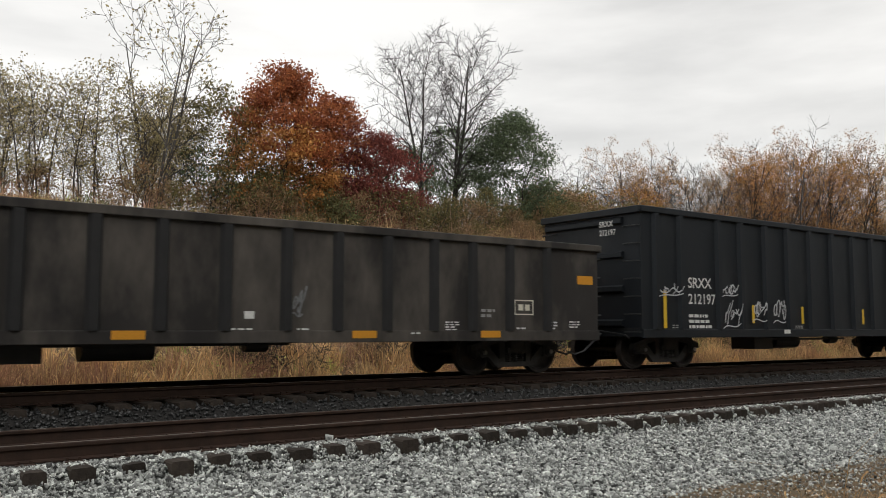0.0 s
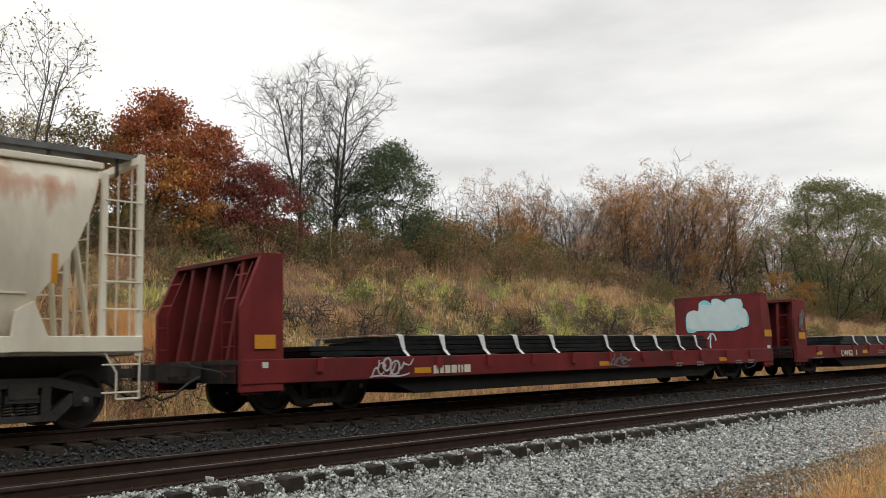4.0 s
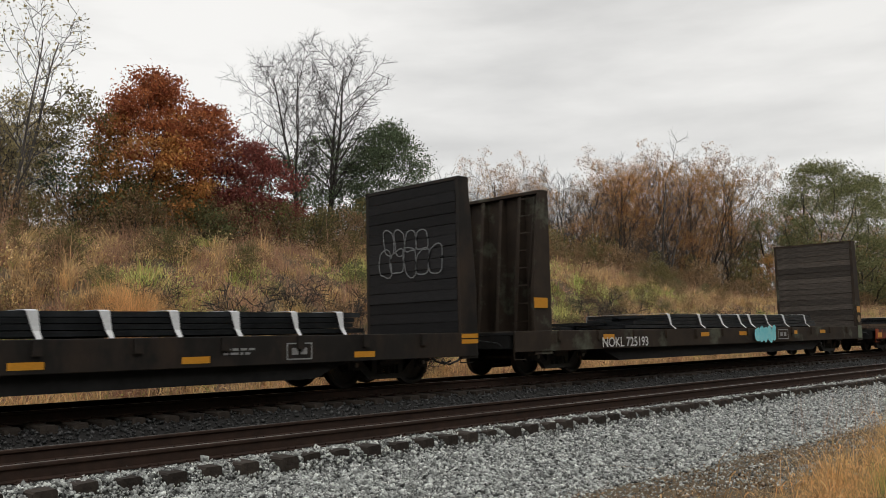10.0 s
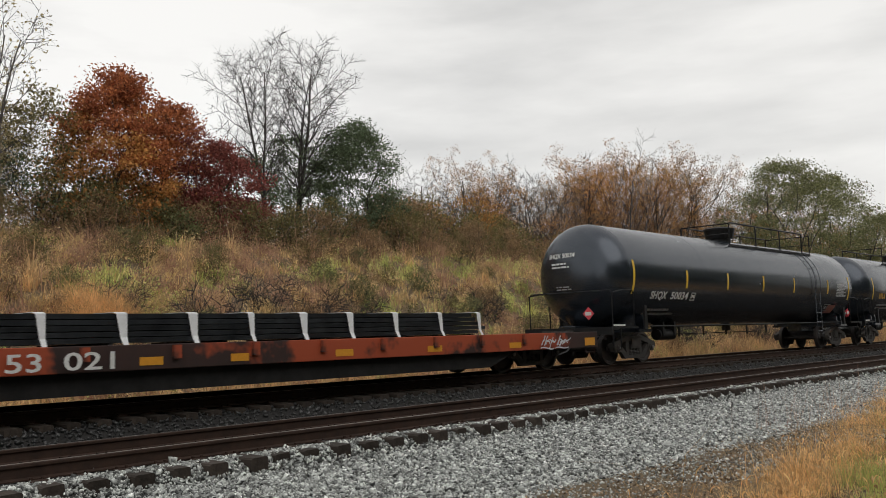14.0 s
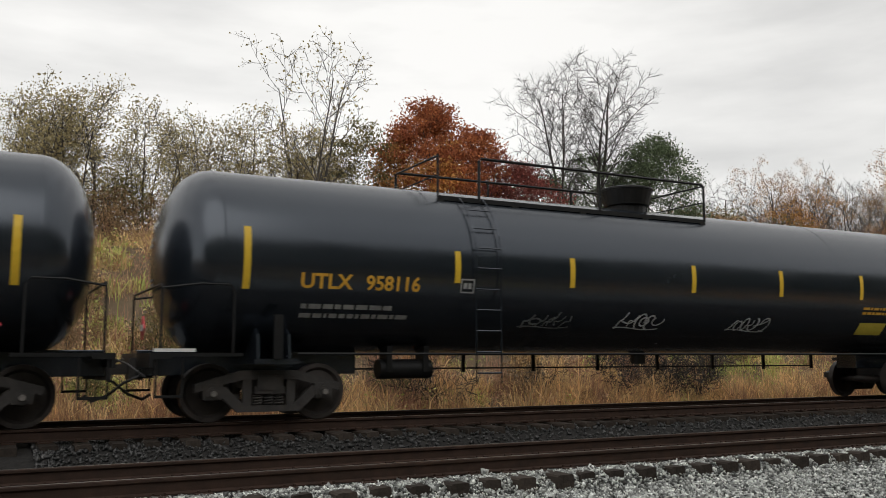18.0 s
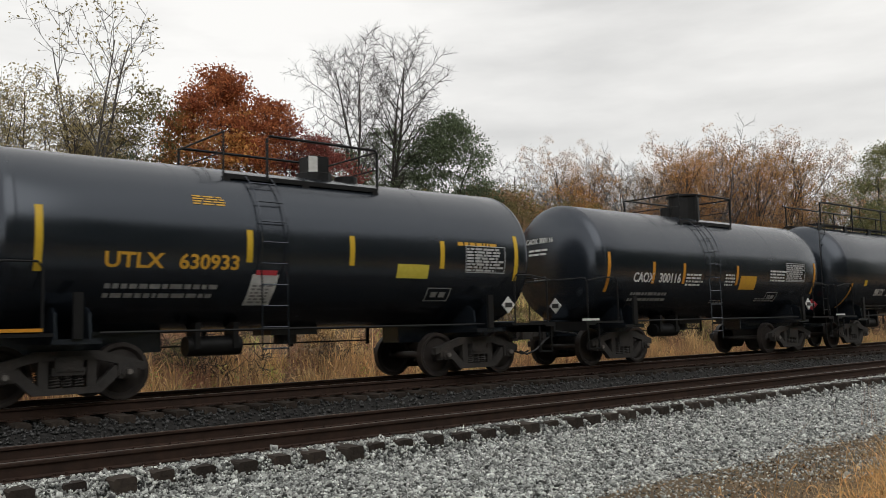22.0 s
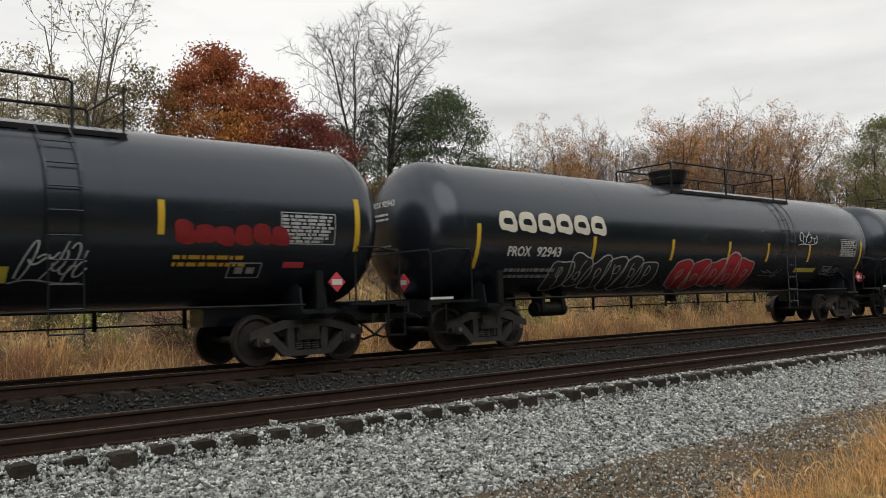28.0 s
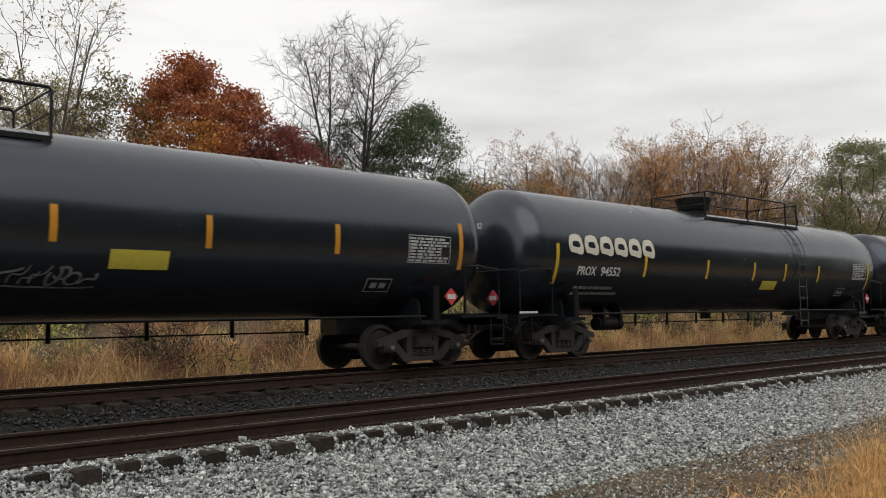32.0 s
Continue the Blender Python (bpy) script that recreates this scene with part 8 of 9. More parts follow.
def grown(seed, height, width, clear, tips, stems=1, belly=1.0, spread=0.5, core=0.45, twig=0.007, lean=0.10, star=0.35, reach=0.5, fine=0):
    """A tree grown towards its outer tips: tips fill an uneven oval crown (height, width, clear stem below),
    and each joins the nearest lower branch. Gives thick parts, thin parts and the places of the tips."""
    rng = np.random.default_rng(seed)
    pos, par, way, aim = [], [], [], []
    for k in range(stems):
        a = 2 * np.pi * k / stems + rng.uniform(0, 1)
        o = np.array([np.cos(a), np.sin(a), 0]) * (0.12 if stems > 1 else 0)
        d = np.array([np.cos(a), np.sin(a), 0]) * (lean * rng.uniform(0.6, 1.3) if stems > 1 else 0.02)
        top = clear + (height - clear) * reach * rng.uniform(0.75, 1.1)
        q, last, run_ = o + np.array([0, 0, -0.15]), -1, 0.0
        n = max(3, int(top / 0.45))
        for i in range(n + 1):
            pos.append(q.copy())
            par.append(last)
            way.append(run_)
            aim.append(np.array([d[0], d[1], 1.0]) / np.linalg.norm([d[0], d[1], 1.0]))
            last = len(pos) - 1
            step = top / n
            d = d + np.append(rng.normal(0, 0.035, 2), 0)
            q = q + np.array([d[0], d[1], 1.0]) * step
            run_ += step
    # tips
    h = rng.random(tips) ** 0.9
    f1, f2 = rng.uniform(0, 6.3, 2)
    ang = rng.uniform(0, 2 * np.pi, tips)
    prof = np.sin(np.pi * np.clip(0.05 + 0.93 * h, 0, 1) ** belly) ** 0.6
    lobe = 1 + 0.16 * np.sin(3 * ang + f1 + 5 * h) + 0.10 * np.sin(5 * ang + f2 - 9 * h)
    r = 0.5 * width * prof * lobe * (core + (1 - core) * rng.random(tips) ** 0.6)
    goal = np.stack([r * np.cos(ang), r * np.sin(ang), clear + (height - clear) * (h + 0.03 * rng.normal(size=tips))], 1)
    goal = goal[np.argsort(np.linalg.norm(goal - np.array([0, 0, clear]), axis=1))]
    for g in goal:
        P = np.array(pos)
        d = g - P
        dist = np.linalg.norm(d, axis=1) + 1e-6
        turn = (d * np.array(aim)).sum(1) / dist
        cost = dist * (1 + 1.3 * np.clip(spread - d[:, 2] / dist, 0, 2) + 1.6 * np.clip(0.82 - turn, 0, 2)) + star * np.array(way)
        i = int(np.argmin(cost))
        p0 = P[i]
        back = aim[i]
        n = max(1, int(round(dist[i] / 0.38)))
        mid = p0 + 0.45 * dist[i] * (0.45 * back + 0.55 * d[i] / dist[i])
        last = i
        for k in range(1, n + 1):
            t = k / n
            q = (1 - t) ** 2 * p0 + 2 * t * (1 - t) * mid + t * t * g + (rng.normal(0, 0.012, 3) if k < n else 0)
            pos.append(q)
            par.append(last)
            way.append(way[last] + dist[i] / n)
            aim.append((q - pos[last]) / (np.linalg.norm(q - pos[last]) + 1e-6))
            last = len(pos) - 1
    n = len(pos)
    load = np.zeros(n)
    kids = [[] for _ in range(n)]
    for i in range(n - 1, -1, -1):
        load[i] = max(load[i], 1.0)
        if par[i] >= 0:
            load[par[i]] += load[i]
            kids[par[i]].append(i)
    rad = twig * load ** 0.45
    thick, thin = Shape(), Shape()
    heads = [i for i in range(n) if par[i] < 0]
    while heads:
        i = heads.pop()
        chain = [i] if par[i] < 0 else [par[i], i]
        while kids[i]:
            nxt = max(kids[i], key=lambda j: load[j])
            heads += [j for j in kids[i] if j != nxt]
            chain.append(nxt)
            i = nxt
        if len(chain) < 2:
            continue
        r0, r1 = rad[chain[1]] if par[chain[0]] >= 0 else rad[chain[0]], rad[chain[-1]]
        (thick if r0 > 0.04 else thin).tube([pos[j].tolist() for j in chain], float(r0), 6 if r0 > 0.04 else 3, float(r1) * 0.8)
    for i in range(n - 1, -1, -1):
        for _ in range(fine if load[i] < 9 else 0):
            v = aim[i] + rng.normal(0, 0.55, 3)
            v = v / np.linalg.norm(v) * rng.uniform(0.18, 0.5)
            q = pos[i] + 0.5 * v + np.array([0, 0, 0.03])
            thin.tube([pos[i].tolist(), q.tolist(), (pos[i] + v + np.array([0, 0, 0.08])).tolist()], twig * 0.75, 3, twig * 0.45)
    return thick, thin, goal


def forked(seed, height, width, clear, leaders=2, limbs=11, lean=0.12, girth=0.12, angle=50, boughs=8, twigs=6, lift=0.10, bare=0.5):
    """A tree that forks again and again: leaders, limbs, boughs and twigs, each thinner and shorter than what bears it.
    Gives thick parts, thin parts and the places of the twig ends."""
    rng = np.random.default_rng(seed)
    thick, thin, ends = Shape(), Shape(), []

    def arm(p, d, length, r, level, bend):
        n = max(2, min(12, int(length / (0.42 if level < 2 else 0.22))))
        pts, ways = [p], [d]
        for _ in range(n):
            d = d + np.array([0, 0, bend]) + rng.normal(0, (0.035, 0.06, 0.09, 0.12)[level], 3)
            d = d / np.linalg.norm(d)
            p = p + d * length / n
            pts.append(p)
            ways.append(d)
        (thick if r > 0.03 else thin).tube([q.tolist() for q in pts], r, 7 if level == 0 else (5 if r > 0.03 else 3), r * (0.28 if level < 2 else 0.5))
        return pts, ways

    def sprout(pts, ways, count, first, make):
        turn = rng.uniform(0, 6.3)
        for k in range(count):
            f = first + (1 - first) * (k + rng.uniform(0.1, 0.9)) / count
            u = f * (len(pts) - 1)
            i = min(int(u), len(pts) - 2)
            q, d = pts[i] + (pts[i + 1] - pts[i]) * (u - i), ways[i]
            turn += 2.4 + rng.normal(0, 0.4)
            a = np.cross(d, (0.31, 0.17, 0.93) if abs(d[2]) < 0.9 else (1.0, 0.1, 0))
            a = a / np.linalg.norm(a)
            b = np.cross(d, a)
            make(f, q, d, a * math.cos(turn) + b * math.sin(turn))

    def part_from(d, out, degrees):
        t = radians(degrees)
        return d * math.cos(t) + out * math.sin(t)

    for k in range(leaders):
        a = 2 * math.pi * k / leaders + rng.uniform(0, 1.0)
        tall = height * (1.0 if k == 0 else rng.uniform(0.84, 0.98))
        d0 = np.array([lean * math.cos(a), lean * math.sin(a), 1.0]) if leaders > 1 else np.array([0.02, 0, 1.0])
        foot = np.array([0.16 * math.cos(a), 0.16 * math.sin(a), -0.15]) * (1 if leaders > 1 else 0.99)
        stem, heads = arm(foot, d0 / np.linalg.norm(d0), tall * 0.90, girth * (1 if k == 0 else 0.8), 0, 0.0)

        def bough(f, q, d, out):
            long_ = 0.42 * reach * (1.15 - 0.7 * f) * rng.uniform(0.7, 1.2)
            pts, ways = arm(q, part_from(d, out, rng.uniform(38, 68)), max(0.35, long_), 0.014, 2, lift * 0.5)
            sprout(pts, ways, twigs, 0.15, twig)
            ends.append(pts[-1])

        def twig(f, q, d, out):
            pts, _ = arm(q, part_from(d, out, rng.uniform(25, 55)), rng.uniform(0.3, 0.65) * (1.1 - 0.5 * f), 0.0058, 3, 0.02)
            ends.append(pts[-1])

        def limb(f, q, d, out):
            nonlocal reach
            g = (q[2] - clear) / (height - clear)
            reach = 0.5 * width * math.sin(math.pi * min(0.90, max(0.12, 0.16 + 0.74 * g))) ** 0.7 * rng.uniform(0.75, 1.15) * 1.15
            pts, ways = arm(q, part_from(d, out, angle * rng.uniform(0.75, 1.2)), reach, girth * 0.42 * (1.15 - 0.75 * f), 1, lift)
            sprout(pts, ways, boughs, 0.2, bough)
            ends.append(pts[-1])

        reach = 1.0
        sprout(stem, heads, limbs, clear / height, limb)
    return thick, thin, np.array(ends)


def leaf_mat(name, cols, scale=0.8):
    return patches(name, cols, scale, 0.75, 0.4, 0.35)


M_LEAF_RED = leaf_mat("red_leaves", [(0.40, 0.125, 0.055), (0.48, 0.180, 0.07), (0.28, 0.09, 0.05), (0.46, 0.21, 0.08)])
M_LEAF_RUST = leaf_mat("rusty_orange_leaves", [(0.52, 0.245, 0.08), (0.58, 0.30, 0.095), (0.40, 0.18, 0.07), (0.36, 0.26, 0.10)])
M_LEAF_MAROON = leaf_mat("maroon_leaves", [(0.22, 0.070, 0.062), (0.28, 0.090, 0.072), (0.17, 0.068, 0.056)])
M_LEAF_GREEN = leaf_mat("dark_green_leaves", [(0.09, 0.125, 0.070), (0.14, 0.175, 0.10), (0.10, 0.13, 0.075)])
M_LEAF_PALE = leaf_mat("pale_yellow_leaves", [(0.36, 0.30, 0.15), (0.42, 0.35, 0.18), (0.28, 0.25, 0.13)])
M_LEAF_ORANGE = leaf_mat("orange_yellow_leaves", [(0.46, 0.21, 0.06), (0.50, 0.28, 0.08), (0.34, 0.14, 0.05), (0.28, 0.20, 0.08)])
M_LEAF_BROWN = leaf_mat("brown_oak_leaves", [(0.29, 0.185, 0.10), (0.35, 0.235, 0.13), (0.23, 0.155, 0.09), (0.36, 0.19, 0.10)])
M_LEAF_WILLOW = leaf_mat("olive_willow_leaves", [(0.150, 0.165, 0.075), (0.200, 0.205, 0.095), (0.250, 0.228, 0.112)])
M_LEAF_OLIVE = leaf_mat("olive_brown_leaves", [(0.230, 0.180, 0.080), (0.170, 0.160, 0.068), (0.300, 0.205, 0.090)])


def tree(name, label, x, y, seed, top, width, clear, tips, leaf=None, per=20, puff=0.25, size=0.06, second=None, tilt=(1, 0, 0.6), bark=None, category="tree", group="", flat=0.8, fork=False, **how):
    """One tree. top: height over its foot; leaf: its leaves; second: leaves of the part of the crown towards tilt."""
    ob = thing(name, label, category, group, pose(x, y, float(ground_z(x, y)) - 0.05))
    thick, thin, tipset = forked(seed, top, width, clear, **how) if fork else grown(seed, top, width, clear, tips, **how)
    if thick.v:
        part("trunk", thick, bark or M_GREYBARK, ob, "tapered trunk and limbs", True)
    part("branching", thin, bark or M_GREYBARK, ob, "fine branches", True)
    if leaf:
        if second:
            rel = tipset - np.array([0, 0, (top + clear) / 2])
            side = rel @ np.array(tilt) + np.random.default_rng(seed).normal(0, 0.15 * width, len(rel)) > 0
            new("crown", leaves(tipset[side], per, puff, size, second, seed + 2, squash=flat)).parent = ob
            tipset = tipset[~side]
        new("crown", leaves(tipset, per, puff, size, leaf, seed + 1, squash=flat)).parent = ob
    return ob


def clone(ob, x, y, k=1.0, turn=0.0, kz=None):
    """A copy of a tree, stood on the ground elsewhere, turned and scaled."""
    m = pose(x, y, float(ground_z(x, y)) - 0.05, 0, 0, turn) @ Matrix.Diagonal((k, k, kz or k, 1))
    return copy_thing(ob, m)


def build_trees():
    rnd = random.Random(8)
    tree("bare_tree", "tall leafless grey tree with two leaning stems", 23.4, 33.0, 101, 9.6, 4.8, 2.6, 0, bark=M_DARKBARK, fork=True, leaders=2, limbs=17, lean=0.07, girth=0.095, angle=42, boughs=10, twigs=7, lift=0.02)
    tree("bare_tree", "tall leafless grey tree with a spreading fine crown", 25.3, 33.4, 109, 10.3, 5.4, 2.6, 0, bark=M_DARKBARK, fork=True, leaders=2, limbs=19, lean=0.06, girth=0.12, angle=44, boughs=11, twigs=7, lift=0.02)
    tree("red_maple", "full maple in rusty orange and red autumn leaf", 15.5, 31.6, 103, 6.3, 4.9, 0.1, 300, M_LEAF_RUST, 125, 0.28, 0.060, M_LEAF_RED, (0.45, 0, 0.9), M_DARKBARK, stems=3, belly=1.0, spread=0.3, twig=0.008, core=0.25, flat=0.45)
    tree("red_maple", "slimmer maple in dark red autumn leaf beside the full one", 18.1, 32.2, 133, 5.9, 3.5, 0.2, 170, M_LEAF_RED, 105, 0.26, 0.058, M_LEAF_MAROON, (0.9, 0, -0.5), M_DARKBARK, stems=2, belly=0.9, spread=0.35, twig=0.008, core=0.25, flat=0.5)
    tree("maroon_tree", "low dark maroon-leaved tree", 20.1, 31.9, 104, 4.6, 3.9, 0.0, 170, M_LEAF_MAROON, 110, 0.26, 0.055, bark=M_DARKBARK, stems=3, belly=0.85, spread=0.3, flat=0.5)
    tree("green_tree", "dense dark green tree still in leaf", 28.4, 32.6, 105, 6.3, 5.0, 0.1, 270, M_LEAF_GREEN, 120, 0.25, 0.055, bark=M_DARKBARK, stems=2, belly=0.9, spread=0.4, core=0.3, flat=0.6)
    tree("green_tree", "dark green undergrowth tree among bare stems", 25.7, 34.2, 106, 5.6, 4.4, 0.1, 110, M_LEAF_GREEN, 85, 0.27, 0.055, bark=M_DARKBARK, stems=3, belly=0.9, spread=0.4, flat=0.6)
    tree("green_tree", "thin green undergrowth behind the bare stems", 23.0, 34.4, 107, 4.6, 4.6, 0.1, 100, M_LEAF_GREEN, 80, 0.28, 0.055, bark=M_DARKBARK, stems=3, belly=0.85, spread=0.4, flat=0.6)
    # thin trees on the bank
    tree("sparse_tree", "slender tree with scattered pale yellow leaves at its tips", 10.2, 31.2, 111, 8.3, 4.6, 1.6, 0, M_LEAF_PALE, 1, 0.05, 0.060, bark=M_GREYBARK, fork=True, leaders=3, limbs=9, lean=0.20, girth=0.075, angle=40, boughs=6, twigs=4)
    tree("sparse_tree", "slender tree with thin dark foliage", 12.9, 32.2, 112, 5.6, 3.2, 0.3, 110, M_LEAF_OLIVE, 48, 0.22, 0.055, M_LEAF_GREEN, (0, 0, -1.0), M_DARKBARK, stems=2, belly=1.0, spread=0.5, flat=0.5)
    sap = []
    for k, x in enumerate((0.7, 2.5, 4.4, 6.6)):
        sap.append(tree("sapling", "thin pale sapling with a few yellowish leaves", x, (31.5, 31.0, 32.0, 31.6)[k], 120 + k, (5.2, 5.6, 5.0, 4.9)[k], (1.8, 2.2, 1.7, 2.0)[k], (1.2, 1.5, 0.9, 1.1)[k], 0, M_LEAF_PALE, 5, 0.12, 0.046,
                        fork=True, leaders=(1, 2, 1, 2)[k], limbs=9, lean=0.10, girth=0.045, angle=38, boughs=5, twigs=4, group="saplings on the bank"))
    for k in range(46):
        x = rnd.uniform(-6, 13.5)
        clone(sap[k % 4], x, rnd.uniform(30.6, 36.5), rnd.uniform(0.72, 1.08), rnd.uniform(0, 360))
    # brush along the crest
    how = dict(bark=M_DARKBARK, category="bush", group="thicket along the crest", stems=6, belly=0.9, spread=0.5, lean=0.35, core=0.1, twig=0.006)
    bush = [tree("bush", "brown twiggy thicket bush", 14.2, 30.4, 140, 1.7, 2.0, 0.05, 70, M_LEAF_BROWN, 22, 0.15, 0.045, **how),
            tree("bush", "grey-brown twiggy thicket bush", 18.8, 30.6, 141, 2.0, 2.0, 0.05, 70, M_LEAF_OLIVE, 24, 0.15, 0.045, **how),
            tree("bush", "dull reddish twiggy thicket bush", 31.2, 31.4, 142, 1.8, 2.0, 0.05, 70, M_LEAF_BROWN, 14, 0.15, 0.045, **how),
            tree("bush", "low yellow-green leafy bush", 17.4, 29.8, 143, 1.5, 2.0, 0.05, 60, M_LEAF_WILLOW, 30, 0.15, 0.045, **how)]
    for x, y, k, i in ((14.2, 30.8, 1.3, 3), (16.2, 30.6, 1.2, 3), (17.6, 30.9, 1.15, 0), (13.2, 31.6, 1.4, 1), (15.2, 32.6, 1.6, 1), (17.0, 33.0, 1.7, 1), (19.2, 33.2, 1.6, 0), (21.4, 33.6, 1.5, 1), (21.8, 31.6, 1.1, 0)):
        clone(bush[i], x, y, k, rnd.uniform(0, 360))
    for k in range(160):
        az = rnd.uniform(-6, 72)
        if az < 24 and k % 5 > 1:
            continue
        y = rnd.uniform(29.4, 33.5) if az < 46 else rnd.uniform(27.5, 37)
        clone(bush[k % 3], y * math.tan(radians(az)), y, rnd.uniform(0.6, 1.15), rnd.uniform(0, 360))
    for k in range(60):
        az, y = rnd.uniform(42, 72), rnd.uniform(32.5, 37)
        clone(bush[k % 3], y * math.tan(radians(az)), y, rnd.uniform(1.1, 1.9), rnd.uniform(0, 360))
    # the wood further along
    g = "wood beyond the bank"
    far = [tree("autumn_tree", "rounded tree in orange and yellow leaf", 41.0, 36.0, 150, 5.0, 5.0, 0.1, 130, M_LEAF_ORANGE, 60, 0.30, 0.055, M_LEAF_OLIVE, (-1, 0, -0.6), M_DARKBARK, group=g, stems=3, belly=0.9, spread=0.4, flat=0.55),
           tree("autumn_tree", "bare greyish tree of the wood", 49.5, 37.5, 151, 8.4, 6.4, 0.6, 0, bark=M_GREYBARK, group=g, fork=True, leaders=3, limbs=10, lean=0.18, girth=0.10, angle=48, boughs=8, twigs=5),
           tree("autumn_tree", "dark-stemmed tree with thin russet leaves", 55.0, 37.0, 152, 10.2, 7.4, 0.8, 0, M_LEAF_BROWN, 10, 0.19, 0.048, M_LEAF_RUST, (0, 0, 1), M_DARKBARK, group=g, fork=True, leaders=2, limbs=11, lean=0.15, girth=0.13, angle=52, boughs=7, twigs=4),
           tree("autumn_tree", "tree with thin pale orange leaves", 69.0, 39.0, 153, 11.6, 8.6, 0.8, 0, M_LEAF_BROWN, 15, 0.22, 0.050, M_LEAF_ORANGE, (-0.5, 0, 1), M_DARKBARK, group=g, fork=True, leaders=2, limbs=12, lean=0.14, girth=0.14, angle=52, boughs=7, twigs=4),
           tree("autumn_tree", "olive-brown tree of the wood", 78.0, 40.0, 154, 13.4, 10.0, 0.8, 0, M_LEAF_BROWN, 12, 0.22, 0.054, M_LEAF_OLIVE, (0, 0, -1), M_DARKBARK, group=g, fork=True, leaders=2, limbs=13, lean=0.14, girth=0.16, angle=52, boughs=7, twigs=4)]
    for x, y, k, i in ((37.2, 36.5, 0.78, 0), (39.5, 39, 0.75, 1), (43.6, 37.0, 0.84, 0), (35.5, 38, 0.62, 1), (33.5, 36, 0.5, 1), (46.5, 39, 0.85, 1), (52.0, 40, 0.95, 1), (58.5, 38.5, 1.0, 2), (62.5, 38, 1.32, 1), (64.5, 41, 1.1, 2),
                       (67.0, 37.0, 0.55, 0), (66.0, 43, 1.15, 3), (73.0, 40, 1.12, 3), (74.5, 44, 1.05, 4), (84.0, 44, 1.05, 4), (57.0, 43, 1.0, 1), (48.0, 42, 0.8, 3), (92.0, 46, 1.1, 4), (100.0, 42, 1.1, 3), (110.0, 46, 1.2, 4),
                       (121.0, 42, 1.1, 4), (134.0, 40, 1.1, 3), (150.0, 42, 1.2, 4), (69.0, 31.5, 0.75, 0), (73.5, 31.0, 0.7, 0), (61.0, 34.0, 0.5, 2), (54.0, 34.5, 0.5, 1), (47.5, 34.5, 0.45, 2), (80.0, 33, 0.6, 0)):
        clone(far[i], x, y, k * rnd.uniform(0.95, 1.05), rnd.uniform(0, 360))
    for k in range(64):
        az = rnd.uniform(42, 73)
        y = rnd.uniform(37, 47)
        i = (2, 0, 4, 1, 1, 2, 1, 3)[k % 8]
        tall = np.interp(az, (42, 47, 52, 57, 73), (4.6, 6.0, 7.6, 10.0, 10.6)) * rnd.uniform(0.75, 1.05) * (0.62 if i == 0 else 1)
        clone(far[i], y * math.tan(radians(az)), y, tall / (5.0, 8.4, 10.2, 11.6, 13.4)[i], rnd.uniform(0, 360))
    w = tree("willow", "large olive-green willow with a broad crown", 80.5, 32.0, 160, 13.0, 13.5, 0.8, 230, M_LEAF_WILLOW, 150, 0.55, 0.085, bark=M_DARKBARK, group="willows", stems=3, belly=0.95, spread=0.45, core=0.4, twig=0.016, lean=0.2, flat=0.5)
    clone(w, 92.0, 33.0, 1.02, 140)
    clone(w, 99.0, 29.5, 0.74, 220)
    clone(w, 108.0, 28.0, 0.72, 40)
    clone(w, 122.0, 30.0, 0.8, 310)
    # shrubs on the bank
    for k in range(170):
        x, y = -3 + 72 * rnd.random() ** 1.3, rnd.uniform(18.8, 29.8)
        clone(bush[(0, 1, 2, 3)[k % 4]], x, y, rnd.uniform(0.3, 0.72), rnd.uniform(0, 360))
    # dark leafless shrubs low on the bank
    dead = tree("dead_shrub", "small dark leafless shrub on the bank", 9.0, 19.6, 180, 1.25, 1.0, 0.15, 0, bark=M_DARKBARK, category="shrub", group="dead shrubs on the bank", fork=True, leaders=4, limbs=5, lean=0.5, girth=0.016, angle=38, boughs=4, twigs=3)
    for k in range(44):
        clone(dead, 3 + 44 * rnd.random(), rnd.uniform(18.7, 23.5), rnd.uniform(0.6, 1.2), rnd.uniform(0, 360))
    # far belt of woods that closes the view
    for k in range(44):
        az = rnd.uniform(-25, 84)
        d = rnd.uniform(75, 150)
        x, y = d * math.sin(radians(az)) * (1.0 if az < 60 else 1.5), max(48.0, d * math.cos(radians(az)))
        clone(far[k % 5], x, y, rnd.uniform(0.5, 0.75) if az < 46 else rnd.uniform(0.9, 1.3), rnd.uniform(0, 360))
    # dense wood across the verge, unseen: added to block low sky from the cars' sides
    w = tree("wood_tree", "unseen dense dark green tree, added to darken the cars' reflections", -34.0, -17.0, 170, 17.0, 11.0, 0.1, 150, M_LEAF_GREEN, 18, 0.9, 0.42, bark=M_DARKBARK, group="wood behind the verge", stems=1, belly=0.85, spread=0.4, core=0.3, twig=0.015)
    for k in range(1, 32):
        clone(w, -34 + 4.6 * k + rnd.uniform(-1, 1), rnd.uniform(-20, -15), rnd.uniform(0.9, 1.2), rnd.uniform(0, 360))


build_grass()
build_trees()


# ---- the train rolls past ----
def run(t):
    return SPEED * t + 0.5 * GAIN * t * t


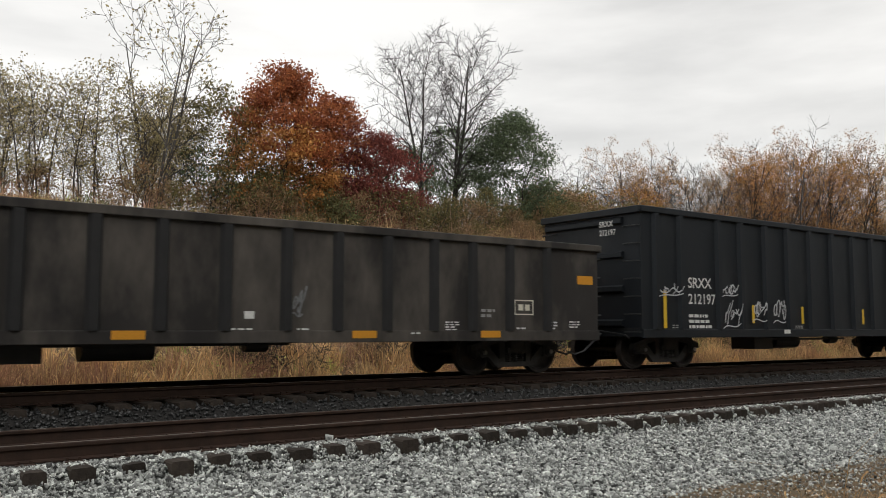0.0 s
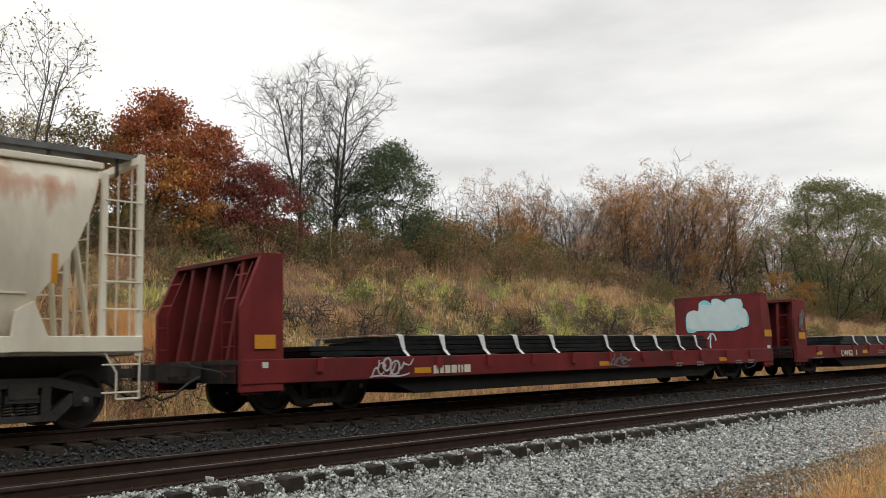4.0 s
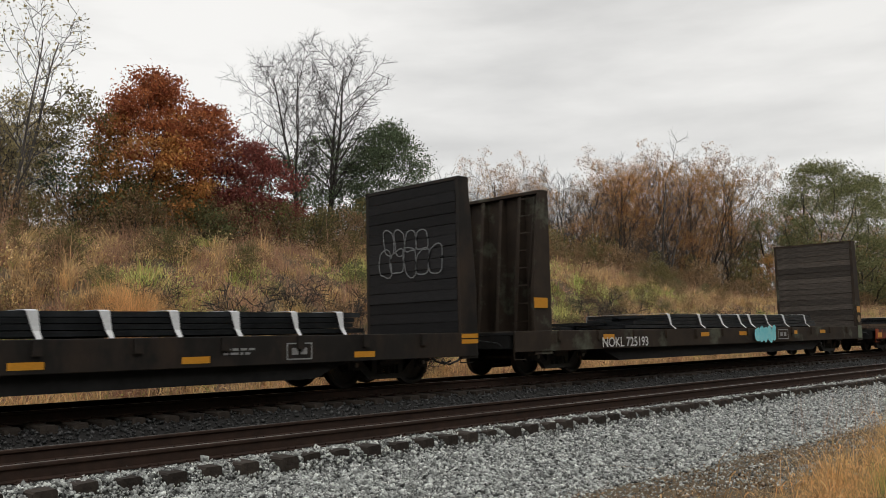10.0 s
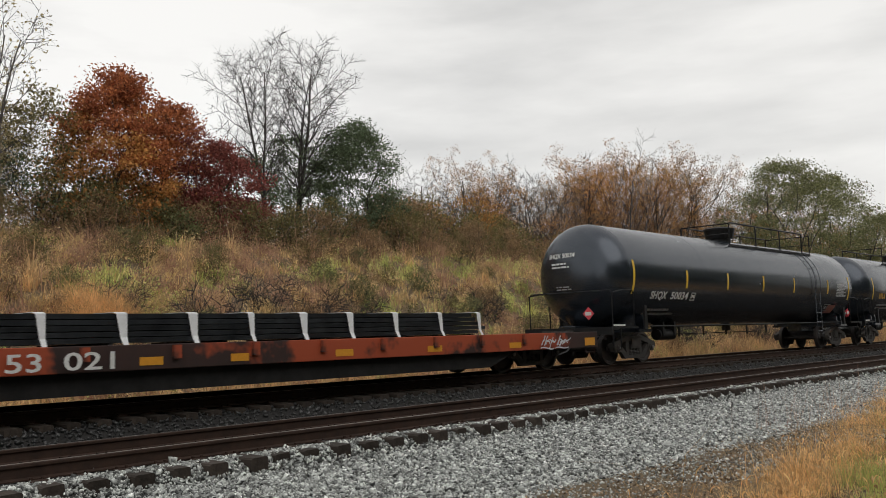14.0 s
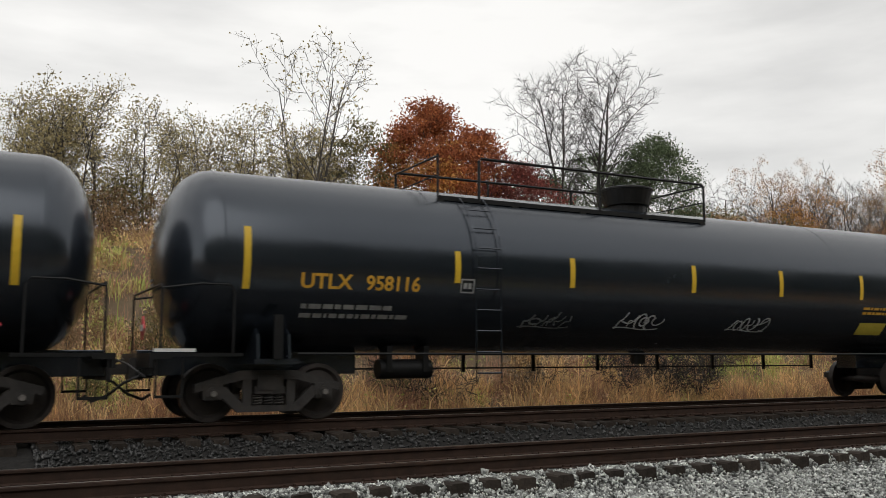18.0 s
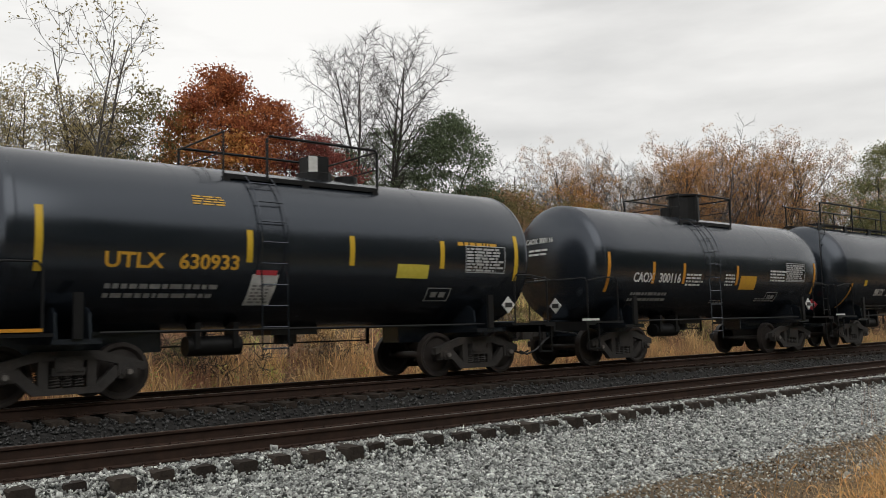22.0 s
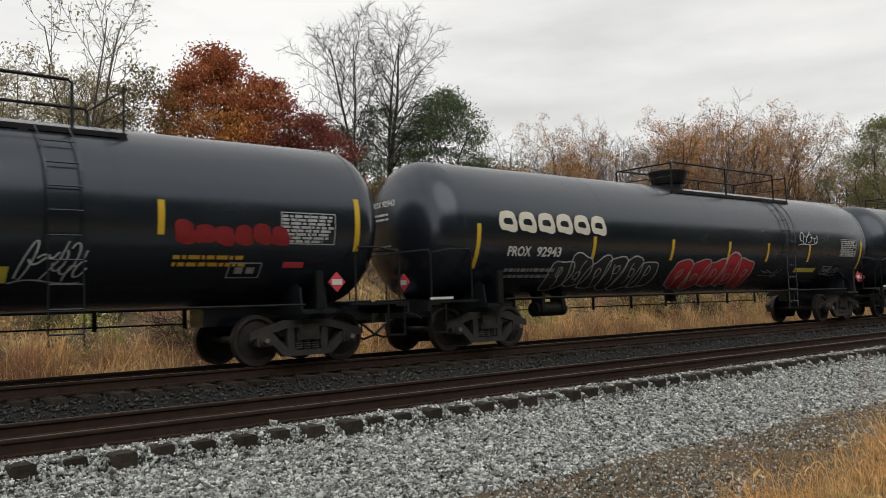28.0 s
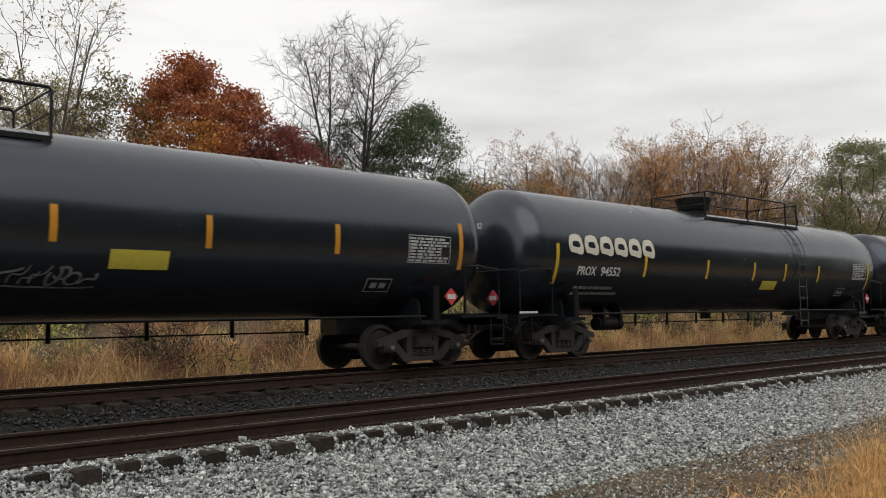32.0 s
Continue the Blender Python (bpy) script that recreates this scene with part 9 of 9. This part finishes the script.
# seconds, and how far the train runs ahead of (-) or behind its even pace
SURGE = ((0.0, 0.40), (0.5, -0.00), (1.0, -0.08), (1.5, -0.06), (2.0, 0.21), (2.5, 0.17), (3.0, -0.10), (3.5, -0.13),
         (5.5, -0.21), (6.0, -0.01), (6.5, -0.06), (7.0, 0.20), (7.5, 0.07), (8.0, -0.50), (8.5, -0.31), (9.0, -0.31), (9.5, 0.06), (10.0, -0.39), (10.5, -0.09), (11.0, -0.10), (11.5, 0.27),
         (12.0, 0.29), (12.5, -0.07), (13.0, -0.30), (13.5, -0.05), (14.0, 0.45), (14.5, 0.56), (15.0, 0.26), (15.5, 0.23), (17.5, 0.00), (18.0, 0.00), (18.5, 0.01), (19.0, 0.26),
         (19.5, -0.17), (20.0, -0.19), (20.5, -0.17), (21.0, 0.09), (21.5, 0.10), (22.0, -0.16), (22.5, -0.19), (23.0, -0.27), (23.5, 0.24), (24.0, 0.22), (24.5, 0.04), (25.0, 0.08), (25.5, 0.12),
         (27.5, -0.23), (28.0, -0.20), (28.5, 0.06), (29.0, -0.25), (29.5, -0.10), (30.0, -0.03), (30.5, 0.27), (31.0, 0.29), (31.5, 0.07), (32.0, 0.13))


def lag(t):
    for (t0, d0), (t1, d1) in zip(SURGE, SURGE[1:]):
        if t <= t1:
            return d0 + (d1 - d0) * (t - t0) / (t1 - t0)
    return SURGE[-1][1]


def motions():
    """Every car, its load and its wheels; wheels turn while their car is near."""
    for ob, place in CARS:
        walk(ob, [(t, pose(place - run(t) + d, TRAIN_Y, TRAIN_Z)) for t, d in SURGE])
    for ob, place, dx in WHEELS:
        on, off = max(0.0, (place - 46) / SPEED), min(32.0, (place + 3) / SPEED)
        if off <= 0:
            on, off = 0.0, 0.4
        k0, k1 = math.ceil(on * 15), math.floor(off * 15)
        times = sorted({0.0, 32.0, *[k / 15 for k in range(k0, k1 + 1)]})
        walk(ob, [(t, pose(dx, 0, WHEEL_R, 0, -math.degrees((run(min(max(t, k0 / 15), k1 / 15)) - run(k0 / 15)) / WHEEL_R) % 360, 0)) for t in times])


motions()
